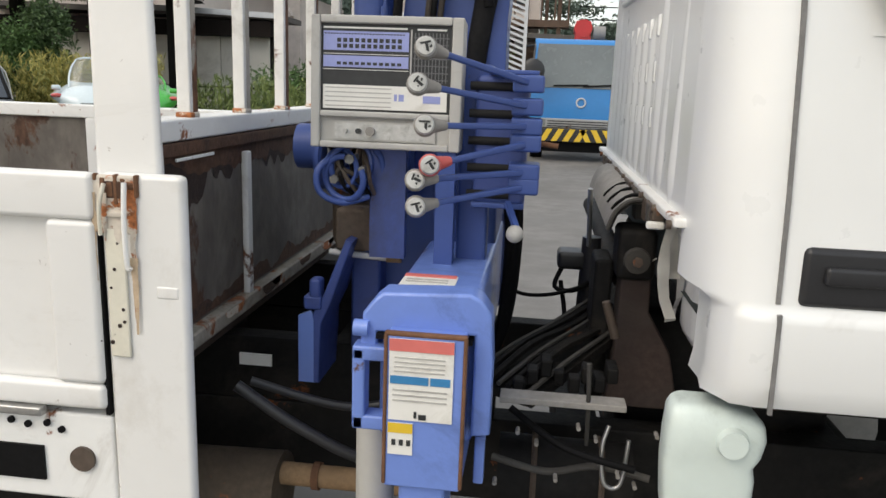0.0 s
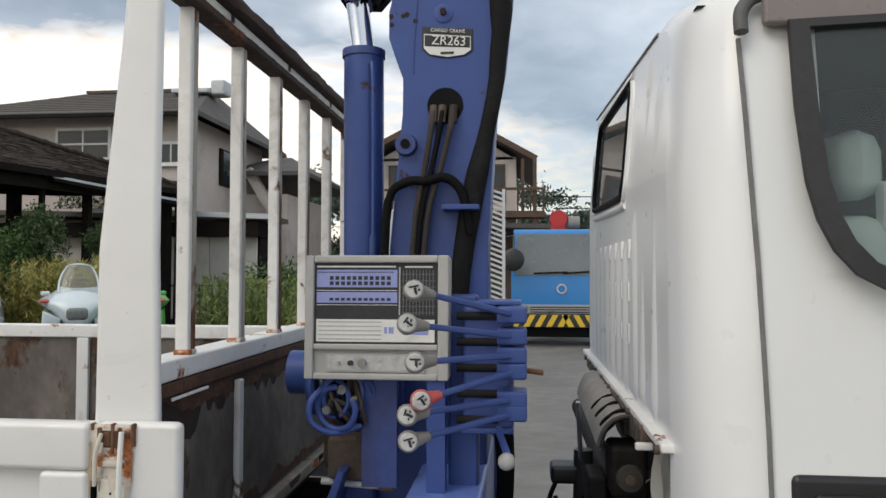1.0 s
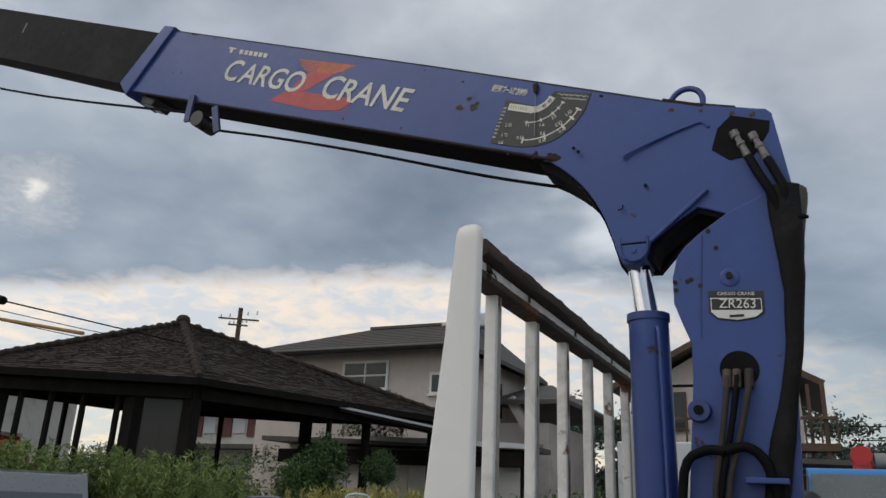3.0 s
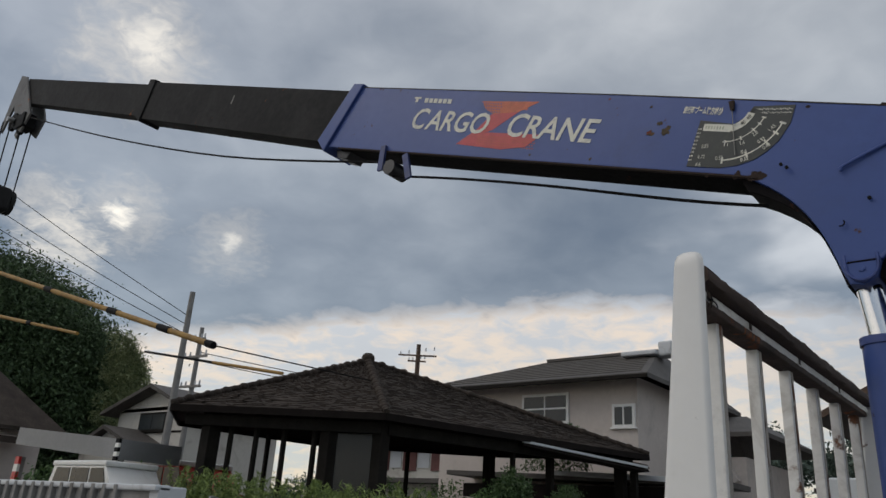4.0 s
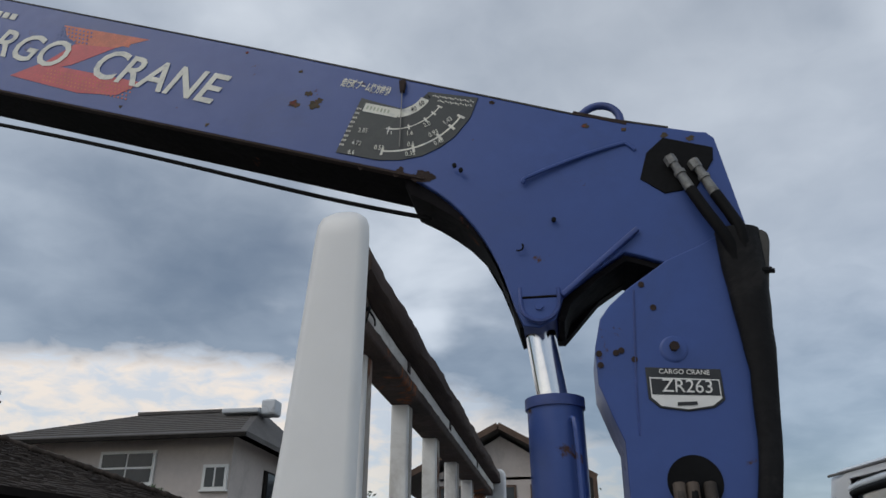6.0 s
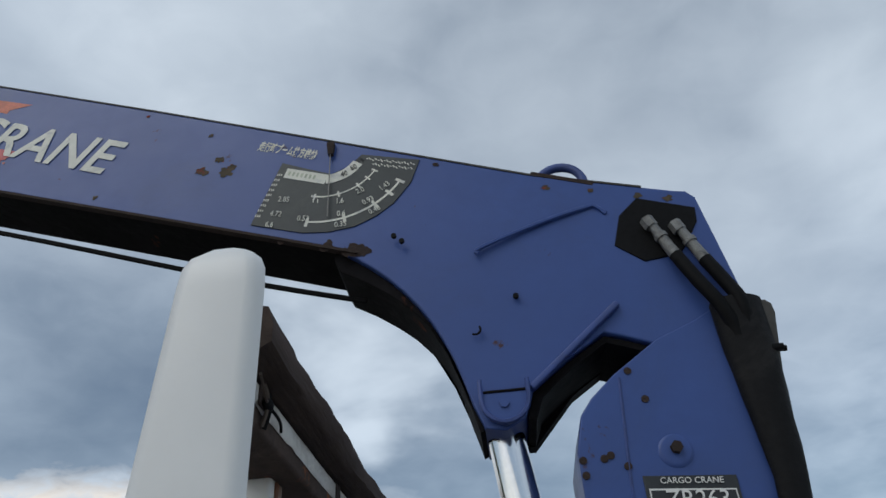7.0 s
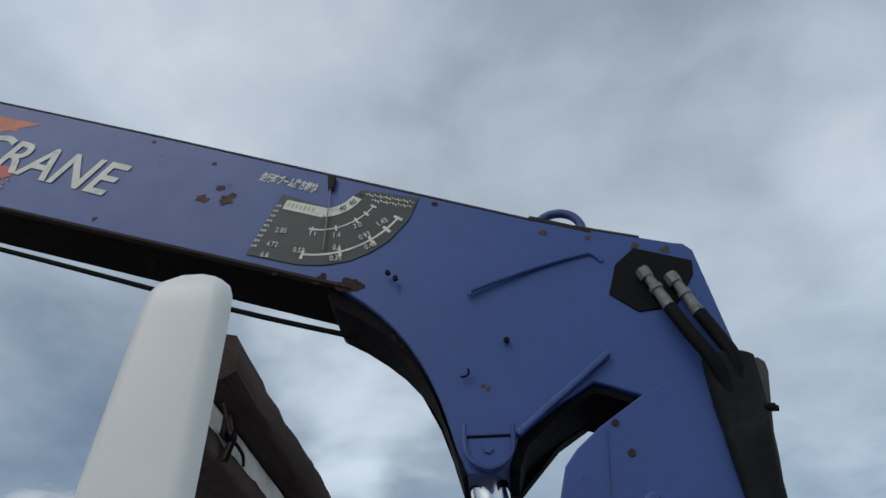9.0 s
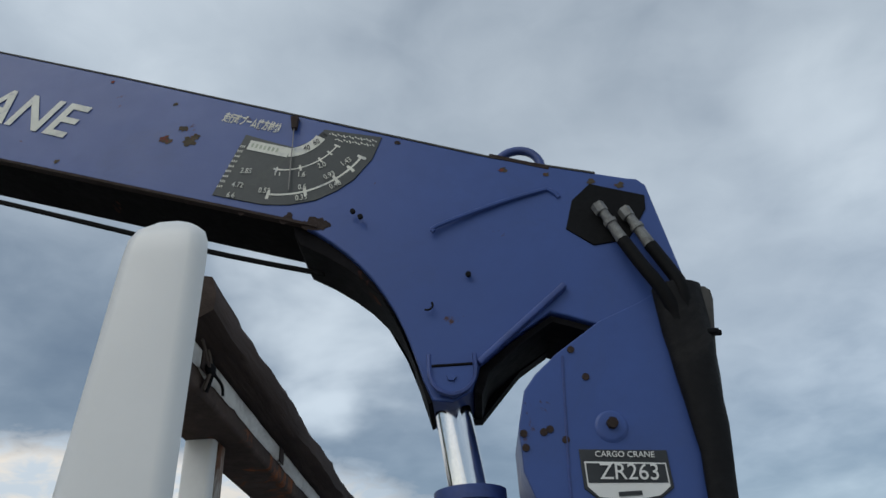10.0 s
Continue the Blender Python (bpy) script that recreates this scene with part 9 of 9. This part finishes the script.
part("end_panel", one(box, -7.75, -7.55, 4.6, 4.95, 0.5, 1.86, 0.02), pale_metal, wallb)
for wx_ in (-13.4, -9.6):
    part("wheel", one(cyl, (wx_, 4.62, 0.4), (wx_, 4.9, 0.4), 0.4, seg=18), black, wallb)
part("deck", one(box, -15.0, -7.6, 4.6, 4.95, 0.42, 0.6, 0.02), grey_concrete, wallb)


def utility_pole(name, base, top, r, arms, label, mat=grey_concrete, tilt=0.05):
    base, top = Vector(base), Vector(top)
    p = thing(name, base, label, "utility pole", "utility poles")
    part("shaft", one(cyl, base, top, r, r * 0.65, 12), mat, p)
    for z, w in arms:
        part("cross_arm", one(beam, (top.x - w, top.y - 0.1, z), (top.x + w, top.y - 0.1, z - tilt * w), 0.09, 0.09), mat, p)
        for k in (-0.9, -0.45, 0.45, 0.9):
            part("insulator", one(cyl, (top.x + w * k, top.y - 0.1, z), (top.x + w * k, top.y - 0.1, z + 0.2), 0.045, 0.03, 8), pale_metal, p)
    return p


utility_pole("utility_pole", (-25.3, 15.35, 0.8), (-25.3, 15.35, 9.55), 0.16, (), "plain grey concrete pole")
utility_pole("utility_pole", (-26.5, 16.8, 0.8), (-26.5, 16.8, 8.6), 0.13, ((8.1, 0.5), (7.4, 0.8), (6.2, 0.7), (5.4, 0.9)), "grey pole with cross arms and insulators")
utility_pole("utility_pole", (-29.4, 33.6, 0.5), (-29.4, 33.6, 11.85), 0.2, ((11.35, 1.5), (10.9, 0.7)), "brown timber pole with a leaning cross arm", brown_timber, 0.25)
wires = thing("overhead_wires", (-26, 15, 7), "thin black overhead wires", "wires")


def sagging(a, b, sag, r, name="wire", mat=black):
    a, b = Vector(a), Vector(b)
    part(name, one(tube, [a.lerp(b, t) - Vector((0, 0, sag * 4 * t * (1 - t))) for t in (0, 0.25, 0.5, 0.75, 1)], r, 5, 4), mat, wires)


for k, far in enumerate(((-33.2, 11.0, 14.0), (-33.6, 11.0, 13.2), (-33.9, 11.0, 12.6))):
    near = Vector((-25.3, 15.3, 8.6 - 0.35 * k))
    sagging(near, near + (Vector(far) - near) * 1.9, 0.25, 0.016)
for dz in (0.0, 0.35):
    sagging((-26.5, 16.7, 7.6 - dz), (-22, 34, 8.0 - dz), 0.3, 0.018)
    sagging((2.2, 45, 6.1 - dz * 2), (40, 50, 7.6 - dz * 2), 0.4, 0.03)
cover = thing("covered_service_wire", (-17, 8, 5), "service wires in yellow and black protective sleeves", "wires")


def sleeve(a, b, r, mat):
    part("wire_sleeve", one(cyl, a, b, r, seg=10), mat, cover)


a_, b_ = Vector((-23.8, 8.0, 7.9)), Vector((-12.15, 8.0, 4.58))
for k, (t0, t1, m_) in enumerate(((0, 0.30, guard_yellow), (0.30, 0.34, black), (0.34, 0.62, guard_yellow), (0.62, 0.66, black), (0.66, 0.82, guard_yellow), (0.82, 0.86, black), (0.86, 0.98, guard_yellow), (0.98, 1.0, black))):
    sleeve(a_.lerp(b_, t0), a_.lerp(b_, t1), 0.062 if m_ is guard_yellow else 0.075, m_)
part("service_wire", one(cyl, b_, (-12.9, 16.4, 4.95), 0.015, seg=5), black, cover)
part("service_wire", one(cyl, a_, (-45.0, 12.0, 13.8), 0.018, seg=5), black, cover)
a_, b_ = Vector((-22.9, 8.0, 6.45)), Vector((-17.88, 8.0, 5.42))
part("service_wire", one(cyl, a_, (-44.0, 12.0, 11.0), 0.015, seg=5), black, cover)
sleeve(a_, a_.lerp(b_, 0.4), 0.05, guard_yellow)
sleeve(a_.lerp(b_, 0.4), a_.lerp(b_, 0.45), 0.06, black)
sleeve(a_.lerp(b_, 0.45), b_, 0.04, guard_yellow)
a_, b_ = Vector((-14.6, 8.0, 4.68)), Vector((-10.0, 8.0, 3.89))
sleeve(a_, a_.lerp(b_, 0.55), 0.025, black)
sleeve(a_.lerp(b_, 0.55), b_, 0.03, guard_yellow)
